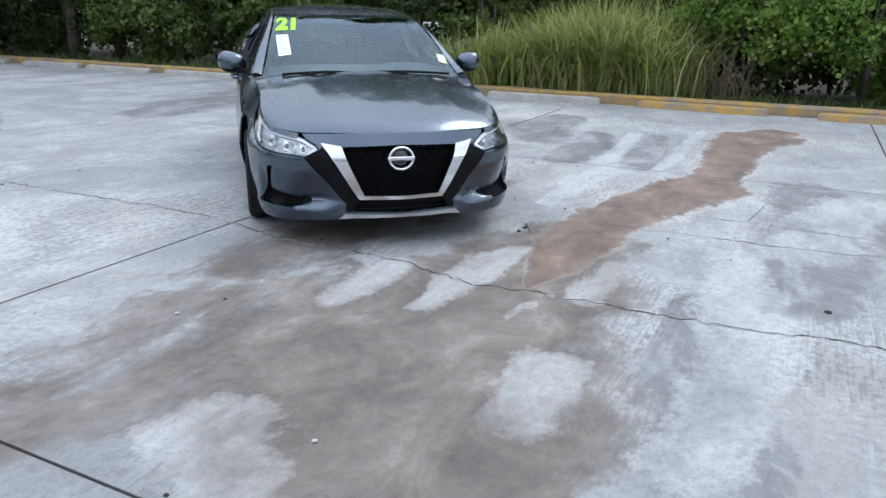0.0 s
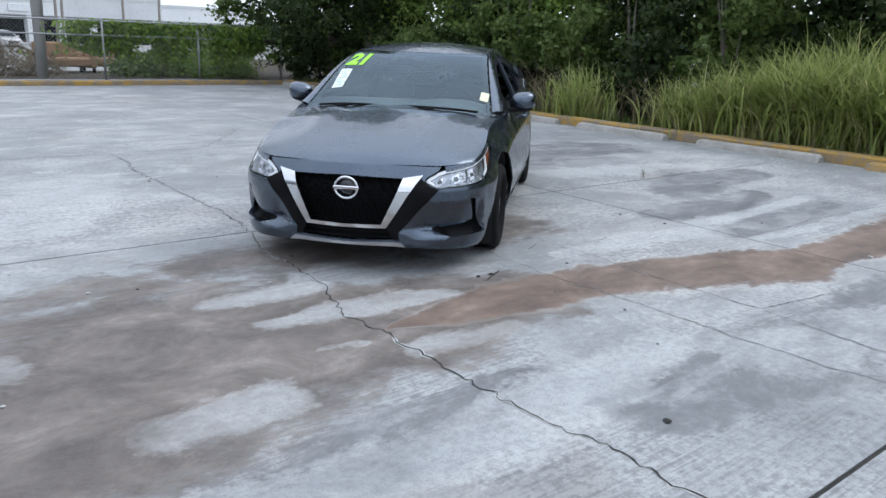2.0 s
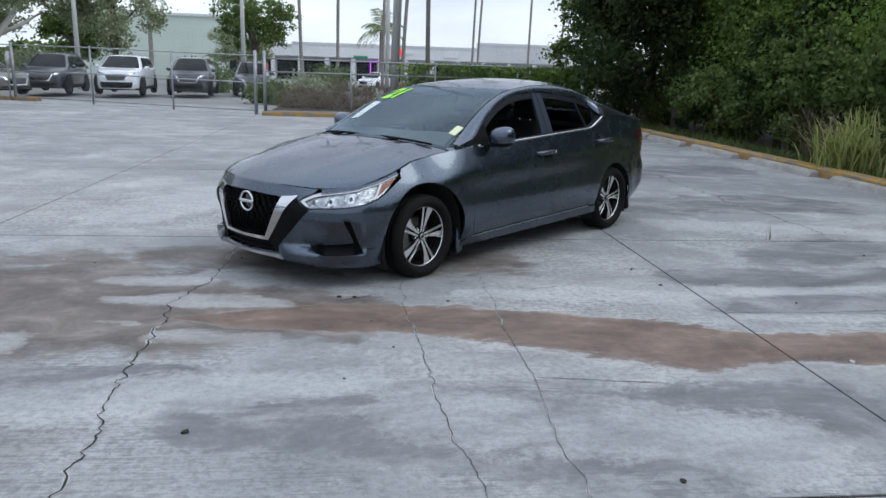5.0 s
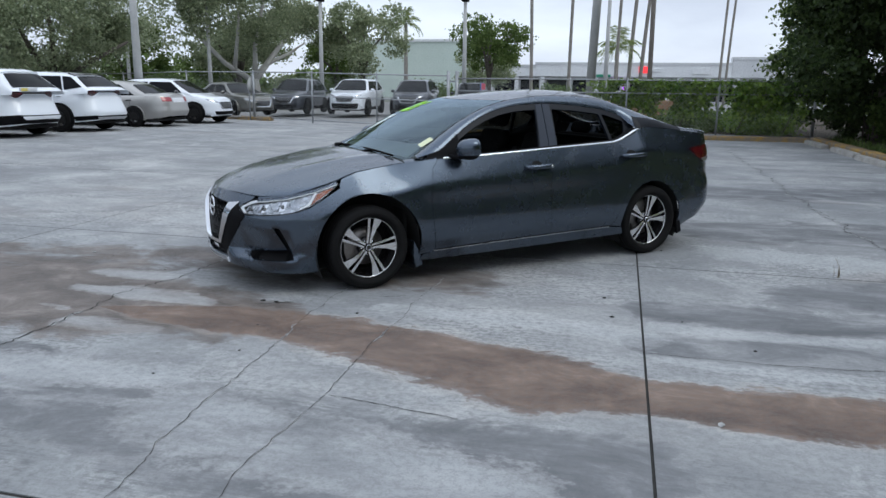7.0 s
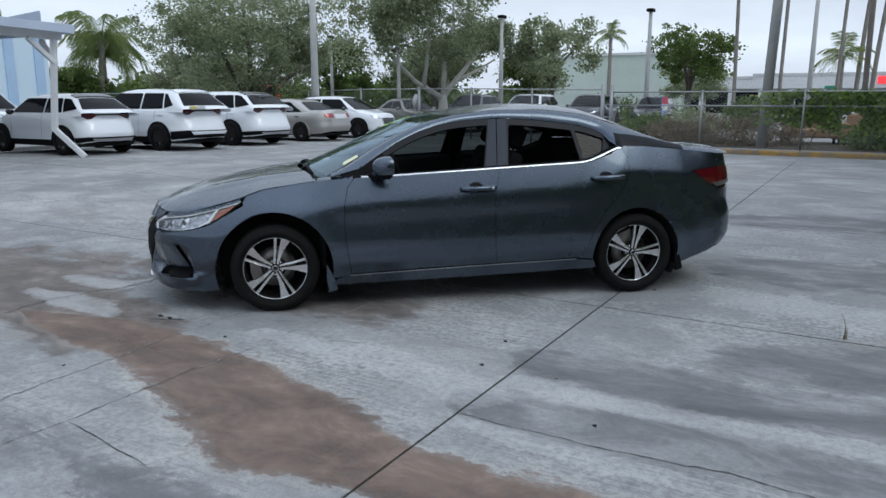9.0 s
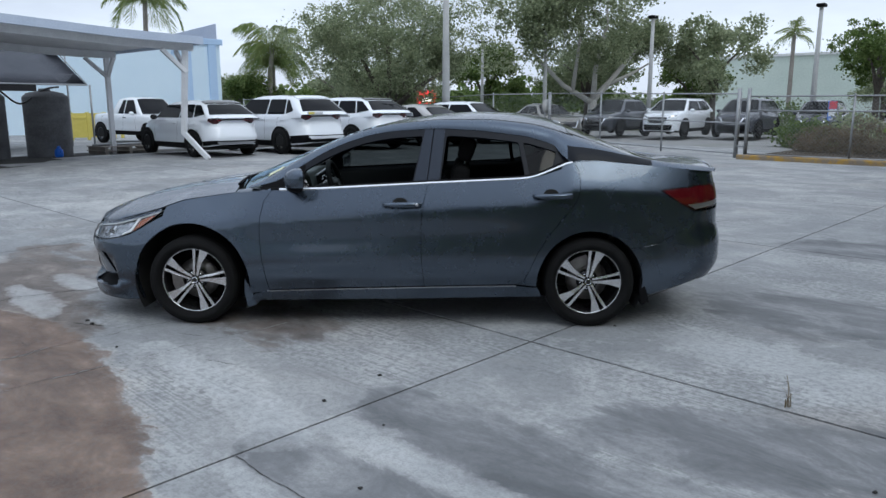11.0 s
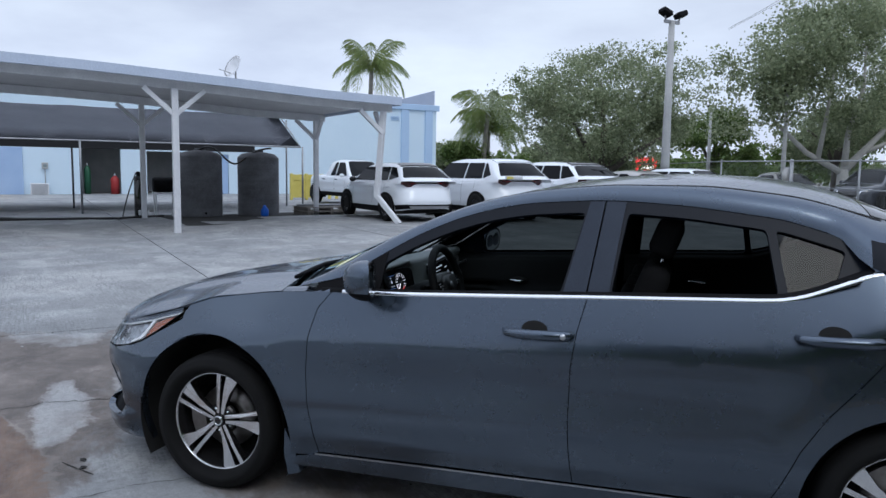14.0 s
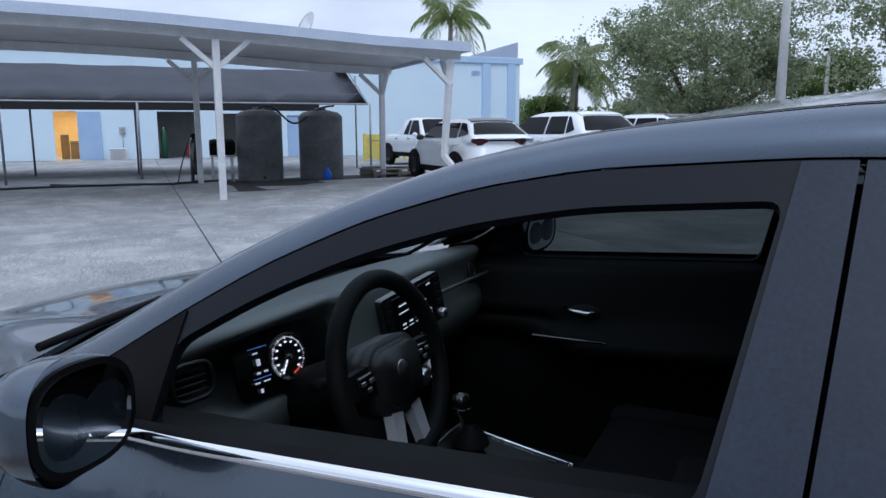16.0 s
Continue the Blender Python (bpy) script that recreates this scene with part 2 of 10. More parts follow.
# ---- materials ----
class Mat:
    """A node material with a Principled shader and a few short cuts."""

    def __init__(self, name, color=(0.5, 0.5, 0.5), rough=0.6, metal=0.0, **more):
        self.m = bpy.data.materials.new(name)
        self.m.use_nodes = True
        self.n, self.l = self.m.node_tree.nodes, self.m.node_tree.links
        self.b = self.n["Principled BSDF"]
        self.set("Base Color", (*color, 1))
        self.set("Roughness", rough)
        self.set("Metallic", metal)
        for k, v in more.items():
            self.set(k.replace("_", " "), v)
        self.tc = None

    def set(self, k, v):
        self.b.inputs[k].default_value = v
        return self

    def node(self, kind, **ins):
        n = self.n.new(kind)
        for k, v in ins.items():
            n.inputs[k].default_value = v
        return n

    def coords(self, space="Object", scale=(1, 1, 1), rot=(0, 0, 0)):
        if self.tc is None:
            self.tc = self.n.new("ShaderNodeTexCoord")
        out = self.tc.outputs[space]
        # turned first, stretched after
        for key, val in (("Rotation", rot), ("Scale", scale)):
            mp = self.n.new("ShaderNodeMapping")
            mp.inputs[key].default_value = val
            self.l.new(out, mp.inputs["Vector"])
            out = mp.outputs["Vector"]
        return out

    def noise(self, scale, detail=4, rough=0.55, vec=None, distort=0.0):
        n = self.node("ShaderNodeTexNoise", Scale=scale, Detail=detail, Roughness=rough, Distortion=distort)
        self.l.new(vec if vec is not None else self.coords(), n.inputs["Vector"])
        return n.outputs["Fac"]

    def ramp(self, fac, stops):
        r = self.n.new("ShaderNodeValToRGB")
        el = r.color_ramp.elements
        while len(el) < len(stops):
            el.new(0.5)
        for e, (p, c) in zip(el, stops):
            e.position = p
            e.color = (*c, 1) if isinstance(c, tuple) else (c, c, c, 1)
        self.l.new(fac, r.inputs["Fac"])
        return r.outputs["Color"]

    def mix(self, fac, a, b, kind="MIX"):
        m = self.n.new("ShaderNodeMix")
        m.data_type, m.blend_type = "RGBA", kind
        for v, k in ((fac, "Factor"), (a, "A"), (b, "B")):
            if isinstance(v, (int, float)) and k == "Factor":
                m.inputs[k].default_value = v
            elif isinstance(v, tuple):
                m.inputs[k].default_value = (*v, 1)
            elif isinstance(v, (int, float)):
                m.inputs[k].default_value = (v, v, v, 1)
            else:
                self.l.new(v, m.inputs[k])
        return m.outputs["Result"]

    def math(self, op, a, b=0.0):
        m = self.n.new("ShaderNodeMath")
        m.operation = op
        for i, v in enumerate((a, b)):
            if isinstance(v, (int, float)):
                m.inputs[i].default_value = v
            else:
                self.l.new(v, m.inputs[i])
        return m.outputs[0]

    def color(self, out):
        self.l.new(out, self.b.inputs["Base Color"])
        return self

    def rough(self, out):
        self.l.new(out, self.b.inputs["Roughness"])
        return self

    def bump(self, out, strength=0.3, dist=0.01):
        b = self.node("ShaderNodeBump", Strength=strength, Distance=dist)
        self.l.new(out, b.inputs["Height"])
        self.l.new(b.outputs["Normal"], self.b.inputs["Normal"])
        return self


def speckled(name, dark, light, scale=6.0, rough=0.6, bump=0.15, fine=60.0, dist=0.01, **more):
    """A surface with broad stains and fine grain."""
    m = Mat(name, light, rough, **more)
    big = m.ramp(m.noise(scale, 5, 0.6), [(0.3, dark), (0.7, light)])
    grain = m.noise(fine, 4, 0.65)
    m.color(m.mix(0.25, big, m.ramp(grain, [(0.3, tuple(c * 0.6 for c in dark)), (0.7, tuple(min(1, c * 1.25) for c in light))])))
    m.bump(grain, bump, dist)
    return m.m


def paint(name, color, metal=0.35, rough=0.35, coat=1.0):
    m = Mat(name, color, rough, metal, Coat_Weight=coat, Coat_Roughness=0.03)
    fl = m.noise(900, 2, 0.5)
    m.color(m.mix(m.math("MULTIPLY", fl, 0.35), color, tuple(min(1, c * 1.9) for c in color)))
    dust = m.noise(7, 5, 0.6)
    m.rough(m.ramp(dust, [(0.3, rough - 0.03), (0.75, rough + 0.06)]))
    return m.m


def glass(name, tint, ior=1.5, gloss_rough=0.01, coating=(1.0, 1.0, 1.0)):
    """A thin pane: what lies behind it through its tint, and reflections by the angle."""
    m = bpy.data.materials.new(name)
    m.use_nodes = True
    n, l = m.node_tree.nodes, m.node_tree.links
    n.remove(n["Principled BSDF"])
    tr, gl, fr, mx = n.new("ShaderNodeBsdfTransparent"), n.new("ShaderNodeBsdfGlossy"), n.new("ShaderNodeLayerWeight"), n.new("ShaderNodeMixShader")
    tr.inputs["Color"].default_value = (*tint, 1)
    gl.inputs["Roughness"].default_value = gloss_rough
    gl.inputs["Color"].default_value = (*coating, 1)
    f0 = ((ior - 1) / (ior + 1)) ** 2
    fr.inputs["Blend"].default_value = 0.5
    power, rise = n.new("ShaderNodeMath"), n.new("ShaderNodeMath")
    power.operation, rise.operation = "POWER", "MULTIPLY_ADD"
    l.new(fr.outputs["Facing"], power.inputs[0])
    power.inputs[1].default_value = 5.0
    l.new(power.outputs[0], rise.inputs[0])
    rise.inputs[1].default_value, rise.inputs[2].default_value = 1 - f0, f0
    l.new(rise.outputs[0], mx.inputs[0])
    l.new(tr.outputs[0], mx.inputs[1])
    l.new(gl.outputs[0], mx.inputs[2])
    l.new(mx.outputs[0], n["Material Output"].inputs["Surface"])
    return m


def glow(name, color, strength):
    m = Mat(name, color, 0.5)
    m.set("Emission Color", (*color, 1)).set("Emission Strength", strength)
    return m.m


GREY_PAINT = paint("gun_metal_paint", (0.068, 0.087, 0.115), 0.9, 0.25, 0.6)
# white paint with the sky's blue cast mixed into its base
WHITE_PAINT = paint("white_car_paint", (0.79, 0.83, 0.88), 0.0, 0.35)
SILVER_PAINT = paint("silver_car_paint", (0.36, 0.35, 0.335), 0.6, 0.35)
DARK_PAINT = paint("dark_car_paint", (0.03, 0.034, 0.045), 0.3, 0.3)
TAUPE_PAINT = paint("taupe_car_paint", (0.14, 0.135, 0.12), 0.5, 0.35)
CHROME = Mat("chrome", (0.75, 0.76, 0.78), 0.12, 1.0).m
SATIN_METAL = Mat("satin_metal", (0.55, 0.56, 0.58), 0.3, 1.0).m
ALLOY = speckled("machined_alloy", (0.66, 0.66, 0.67), (0.78, 0.78, 0.79), 20, 0.26, 0.02, 300, Metallic=0.9)
ALLOY_BLACK = Mat("gloss_black_alloy", (0.012, 0.012, 0.013), 0.25).m
FRAME_BLACK = Mat("satin_black_frame", (0.007, 0.009, 0.014), 0.4, Specular_IOR_Level=0.18).m
GLOSS_BLACK = Mat("gloss_black", (0.008, 0.008, 0.009), 0.12, Coat_Weight=0.6).m
BLACK_PLASTIC = speckled("black_plastic", (0.004, 0.004, 0.005), (0.009, 0.009, 0.010), 8, 0.6, 0.1, 700, 0.001, Specular_IOR_Level=0.08)
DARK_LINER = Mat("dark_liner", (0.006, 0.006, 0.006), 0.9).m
RUBBER = speckled("tyre_rubber", (0.004, 0.004, 0.0045), (0.008, 0.008, 0.008), 9, 0.8, 0.2, 250, 0.002, Specular_IOR_Level=0.2)
DISC_STEEL = speckled("brake_steel", (0.16, 0.14, 0.13), (0.3, 0.29, 0.28), 14, 0.4, 0.05, 200, Metallic=0.9)
CAR_GLASS = glass("clear_car_glass", (0.68, 0.75, 0.75), 1.75, coating=(0.72, 0.88, 1.0))
TINT_GLASS = glass("tinted_car_glass", (0.10, 0.115, 0.115), 1.28)
LENS_GLASS = glass("clear_lens", (0.92, 0.93, 0.94))
RED_LENS = Mat("red_lens", (0.075, 0.003, 0.006), 0.12, Coat_Weight=1.0).m
AMBER_LENS = Mat("amber_lens", (0.28, 0.058, 0.010), 0.15, Coat_Weight=1.0).m
# fabric and soft trim lowered to near-black, so the colours hold the cabin's shade
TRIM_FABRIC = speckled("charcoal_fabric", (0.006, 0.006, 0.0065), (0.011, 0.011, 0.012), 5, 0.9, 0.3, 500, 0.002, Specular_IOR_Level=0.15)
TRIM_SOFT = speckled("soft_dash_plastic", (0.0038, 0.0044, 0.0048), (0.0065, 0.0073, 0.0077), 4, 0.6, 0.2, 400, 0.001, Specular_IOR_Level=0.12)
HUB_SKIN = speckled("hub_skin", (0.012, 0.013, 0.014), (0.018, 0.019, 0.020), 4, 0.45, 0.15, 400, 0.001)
# silver trim made pale and bluish, with its reflection put into the base
SILVER_TRIM = Mat("silver_trim_glint", (0.62, 0.66, 0.72), 0.3, 0.3).m
# dash plastic with its base raised to carry light from the windscreen
DASH_LIT = speckled("dash_windscreen_lit", (0.058, 0.066, 0.068), (0.075, 0.085, 0.086), 4, 0.4, 0.2, 400, 0.001)
HEADLINER = speckled("light_headliner", (0.20, 0.20, 0.195), (0.26, 0.26, 0.25), 4, 0.95, 0.1, 300, 0.002)


# ---- the lot: a site grid turned 42 degrees against the car ----
SITE = radians(-42)
CA, SA = math.cos(SITE), math.sin(SITE)


def site(a, b, z=0.0):
    return Vector((a * CA - b * SA, a * SA + b * CA, z))


def site_pose(a, b, z=0.0, turn=0.0):
    p = site(a, b, z)
    return pose(p.x, p.y, p.z, 0, 0, -42 + turn)


def ease(x):
    x = min(1.0, max(0.0, x))
    return x * x * (3 - 2 * x)


def rise(a, b):
    """The lot's gentle fall: a low crown under the row of parked cars."""
    return 0.11 * ease((b - 0.5) / 5) * ease((-a - 4) / 8) * ease((a + 19.5) / 4)


def on_lot(a, b, turn=0.0):
    return site_pose(a, b, rise(a, b), turn)


# far ground: one sheet to the horizon
m = Mat("worn_asphalt_and_grass", (0.07, 0.07, 0.065), 0.95)
g1 = m.noise(0.05, 5, 0.6)
g2 = m.noise(2.0, 6, 0.7)
m.color(m.mix(m.ramp(g1, [(0.56, 0.0), (0.66, 1.0)]), m.mix(g2, (0.19, 0.19, 0.188), (0.30, 0.298, 0.29)), m.mix(g2, (0.035, 0.06, 0.018), (0.09, 0.105, 0.04))))
m.bump(g2, 0.3, 0.02)
FAR_GROUND = m.m
bm = bmesh.new()
n = 24
ext = [-900 + 1800 * k / n for k in range(n + 1)]
vs = [[bm.verts.new((x, y, -0.025)) for y in ext] for x in ext]
for i in range(n):
    for j in range(n):
        bm.faces.new((vs[i][j], vs[i + 1][j], vs[i + 1][j + 1], vs[i][j + 1]))
ground = tagged(part("ground", bm, FAR_GROUND), "dark worn ground stretching to the horizon", "ground", kind="structure")

# concrete: broom finish along the slabs, grime in streaks, pale bloom, brown silt where water ran
m = Mat("old_concrete", (0.42, 0.42, 0.41), 0.85)
TURN = (0, 0, radians(42))
wv = m.coords("Object", (1, 1, 1), TURN)
flow = m.coords("Object", (0.72, 1.15, 1), TURN)
wide = m.noise(0.33, 6, 0.62, wv, 0.6)
stre = m.noise(0.9, 7, 0.62, m.coords("Object", (0.68, 1.0, 1), TURN), 0.8)
patch = m.noise(2.4, 8, 0.66, flow, 0.7)
crumb = m.noise(9, 6, 0.7, flow, 0.3)
grain = m.noise(95, 4, 0.75, wv)
pits = m.noise(26, 5, 0.7, wv)
broom = m.noise(16, 4, 0.65, m.coords("Object", (0.16, 4.4, 1), TURN))
ragged = m.math("ADD", m.math("MULTIPLY", patch, 0.62), m.math("ADD", m.math("MULTIPLY", crumb, 0.26), m.math("MULTIPLY", pits, 0.12)))


def layer(name):
    at = m.n.new("ShaderNodeAttribute")
    at.attribute_name = name
    return at.outputs["Fac"]


def field(name, amount):
    """The painted-in run with a ragged edge."""
    return m.math("ADD", layer(name), m.math("MULTIPLY", m.math("SUBTRACT", ragged, 0.5), amount))


base = m.ramp(wide, [(0.30, (0.230, 0.240, 0.246)), (0.44, (0.335, 0.345, 0.350)), (0.56, (0.410, 0.416, 0.416)), (0.70, (0.51, 0.51, 0.50))])
grime = m.ramp(stre, [(0.38, 1.0), (0.46, 0.65), (0.55, 0.0)])
base = m.mix(m.math("MULTIPLY", grime, 0.36), base, (0.165, 0.170, 0.178))
worn = m.ramp(m.noise(1.5, 8, 0.66, m.coords("Object", (0.5, 1.0, 1), TURN), 0.9), [(0.50, 0.0), (0.54, 0.55), (0.64, 1.0)])
base = m.mix(m.math("MULTIPLY", worn, 0.25), base, (0.150, 0.152, 0.156))
brown = m.ramp(m.noise(0.6, 6, 0.66, flow, 0.6), [(0.55, 0.0), (0.66, 1.0)])
base = m.mix(m.math("MULTIPLY", brown, 0.28), base, (0.33, 0.285, 0.25))
mott = m.noise(1.25, 9, 0.68, wv, 0.5)
base = m.mix(m.math("MULTIPLY", m.ramp(mott, [(0.36, 1.0), (0.50, 0.0)]), 0.42), base, (0.205, 0.215, 0.228))
base = m.mix(m.math("MULTIPLY", m.ramp(mott, [(0.54, 0.0), (0.66, 1.0)]), 0.40), base, (0.60, 0.60, 0.59))
bloom = m.ramp(ragged, [(0.555, 0.0), (0.585, 1.0), (0.63, 0.7)])
base = m.mix(m.math("MULTIPLY", bloom, 0.18), base, (0.64, 0.645, 0.64))
# dirt lies in the broom's grooves
hollow = m.ramp(m.math("MULTIPLY", broom, pits), [(0.18, 1.0), (0.28, 0.0)])
zone = m.ramp(m.noise(0.75, 6, 0.66, flow, 0.5), [(0.44, 0.12), (0.56, 1.0)])
base = m.mix(m.math("MULTIPLY", m.math("MULTIPLY", hollow, zone), 0.66), base, (0.15, 0.155, 0.16))
df = field("damp", 1.5)
damp = m.ramp(df, [(0.115, 0.0), (0.205, 0.68), (0.32, 1.0)])
base = m.mix(m.math("MULTIPLY", damp, 0.94), base, m.ramp(m.noise(2.3, 10, 0.72, m.coords("Object", (0.85, 1.1, 1), TURN), 0.35), [(0.32, (0.060, 0.046, 0.039)), (0.45, (0.100, 0.079, 0.067)), (0.55, (0.155, 0.127, 0.109)), (0.68, (0.27, 0.234, 0.208))]))
kf = m.ramp(field("dark", 2.0), [(0.14, 0.0), (0.22, 0.65), (0.36, 1.0)])
base = m.mix(m.math("MULTIPLY", kf, 0.86), base, m.ramp(m.noise(2.2, 9, 0.72, m.coords("Object", (0.6, 1.25, 1), TURN), 0.5), [(0.36, (0.085, 0.090, 0.098)), (0.52, (0.17, 0.175, 0.185)), (0.66, (0.32, 0.325, 0.33))]))
sf = field("silt", 1.15)
cream = m.ramp(sf, [(0.16, 0.0), (0.21, 1.0), (0.27, 0.9), (0.34, 0.0)])
base = m.mix(m.math("MULTIPLY", cream, 0.18), base, (0.52, 0.465, 0.405))
silt = m.ramp(sf, [(0.25, 0.0), (0.285, 0.75), (0.37, 1.0)])
base = m.mix(m.math("MULTIPLY", silt, 0.93), base, m.ramp(m.noise(2.6, 9, 0.70, m.coords("Object", (0.8, 1.15, 1), TURN), 0.4), [(0.32, (0.076, 0.047, 0.034)), (0.46, (0.131, 0.084, 0.061)), (0.57, (0.195, 0.132, 0.097)), (0.70, (0.31, 0.230, 0.178))]))
pf = field("pale", 2.0)
pale = m.ramp(pf, [(0.27, 0.0), (0.36, 0.55), (0.50, 1.0)])
inner = m.mix(m.noise(4.0, 7, 0.7, flow), (0.375, 0.395, 0.41), (0.60, 0.605, 0.60))
tide = m.ramp(pf, [(0.31, 0.7), (0.42, 0.4), (0.54, 0.0)])
base = m.mix(m.math("MULTIPLY", m.math("MULTIPLY", pale, m.ramp(m.noise(1.7, 7, 0.7, flow, 0.4), [(0.34, 0.2), (0.56, 1.0)])), 0.60), base, m.mix(m.math("MULTIPLY", tide, 0.5), inner, (0.69, 0.68, 0.655)))
base = m.mix(m.math("MULTIPLY", m.ramp(m.math("ADD", m.math("MULTIPLY", grain, 0.5), m.math("MULTIPLY", pits, 0.5)), [(0.42, 1.0), (0.54, 0.0)]), 0.38), base, (0.15, 0.15, 0.15))
spots = m.ramp(m.noise(7.5, 2, 0.5, wv), [(0.74, 0.0), (0.76, 1.0)])
base = m.mix(m.math("MULTIPLY", spots, 0.4), base, (0.12, 0.115, 0.11))
m.color(base)
m.rough(m.mix(m.math("MULTIPLY", damp, 0.5), (0.88, 0.88, 0.88), (0.58, 0.58, 0.58)))
m.bump(m.math("ADD", m.math("MULTIPLY", broom, 0.9), m.math("ADD", grain, pits)), 0.45, 0.006)
CONCRETE = m.m
JOINT = speckled("joint_dirt", (0.012, 0.012, 0.011), (0.035, 0.033, 0.03), 12, 0.95)

# where silt, damp and pale bloom lie: runs of (a, b, half width)
SILT = [(4.7, -3.35, 0.30), (4.1, -3.2, 0.50), (3.5, -3.05, 0.40), (2.7, -3.03, 0.28), (2.1, -3.03, 0.27), (1.52, -3.0, 0.24), (0.9, -2.93, 0.40), (0.3, -2.70, 0.36), (-0.1, -2.60, 0.32), (-0.66, -2.48, 0.28), (-1.1, -2.48, 0.27), (-1.6, -2.46, 0.16), (-2.0, -2.45, 0.02)]
DAMP = [(-1.0, -2.42, 0.38), (-1.8, -2.38, 0.56), (-2.4, -2.30, 0.62), (-2.9, -2.15, 0.85), (-3.35, -2.45, 0.72), (-3.75, -2.80, 0.42), (-4.5, -3.0, 0.36)]
DAMP2 = [((-2.0, -1.0, 0.45), (-3.0, -1.25, 0.55), (-3.7, -1.5, 0.50), (-4.0, -1.3, 0.35)), ((0.2, -1.15, 0.35), (-0.6, -1.1, 0.5), (-1.6, -0.9, 0.45))]
DARKS = [((-1.8, -3.35, 0.16), (-2.5, -3.45, 0.24), (-3.2, -3.55, 0.22)), ((1.62, -1.55, 0.20), (2.3, -1.62, 0.26), (3.4, -1.4, 0.16)), ((1.52, -2.24, 0.12), (2.4, -2.22, 0.20), (3.6, -2.1, 0.10)), ((2.7, -0.95, 0.30), (3.6, -0.62, 0.35), (4.6, -0.6, 0.3)), ((2.4, 1.6, 0.5), (4.6, 1.9, 0.6)), ((2.0, 4.5, 0.5), (5.2, 5.2, 0.6)), ((-1.5, -3.75, 0.25), (0.2, -3.95, 0.42), (1.4, -3.75, 0.25))]
PALES = [((-2.66, -1.66, 0.13), (-2.3, -1.68, 0.17), (-1.98, -1.66, 0.12)), ((-2.5, -2.08, 0.11), (-2.1, -2.10, 0.17), (-1.65, -2.14, 0.17), (-1.36, -2.2, 0.08)), ((-3.2, -2.88, 0.20), (-2.85, -2.84, 0.21)), ((-2.0, -2.76, 0.10), (-1.4, -2.80, 0.13)), ((-2.45, -2.50, 0.03), (-2.2, -2.56, 0.05)), ((-4.1, -2.25, 0.20), (-3.75, -2.0, 0.22), (-3.9, -1.9, 0.22)), ((-0.2, -1.95, 0.08), (0.9, -2.02, 0.2), (1.45, -2.1, 0.22)), ((1.55, -1.9, 0.12), (2.6, -1.9, 0.10), (3.8, -1.8, 0.12)), ((1.55, -2.5, 0.07), (2.8, -2.52, 0.09), (4.2, -2.5, 0.12)), ((-3.3, -3.5, 0.2), (-2.2, -3.6, 0.3), (-0.9, -3.4, 0.2)), ((-3.2, 0.6, 0.5), (-2.4, 2.4, 0.6)), ((2.4, 0.5, 0.4), (4.0, 0.3, 0.3)), ((-0.6, -3.75, 0.3), (0.9, -4.1, 0.35))]


def run_field(runs, A, B):
    """1 along the run's middle, falling to 0 at its half width and on below."""
    out = np.full(A.shape, -1.0)
    for (a0, b0, w0), (a1, b1, w1) in zip(runs, runs[1:]):
        da, db = a1 - a0, b1 - b0
        t = np.clip(((A - a0) * da + (B - b0) * db) / (da * da + db * db + 1e-9), 0, 1)
        d = np.hypot(A - a0 - t * da, B - b0 - t * db)
        out = np.maximum(out, 1 - d / (w0 + (w1 - w0) * t + 1e-6))
    return out


A_EDGES = [-44.1, -38.4, -32.7, -27.0, -21.3, -15.6, -9.9, -4.2, 1.5, 6.62]
B_EDGES = [-34.6, -30.3, -26.0, -21.7, -17.4, -13.1, -8.8, -4.5, -0.26, 4.1, 8.4, 12.7, 17.0, 21.3]
lot = thing("concrete_lot", "stained pale concrete slabs with open joints and cracks", "pavement", kind="structure")


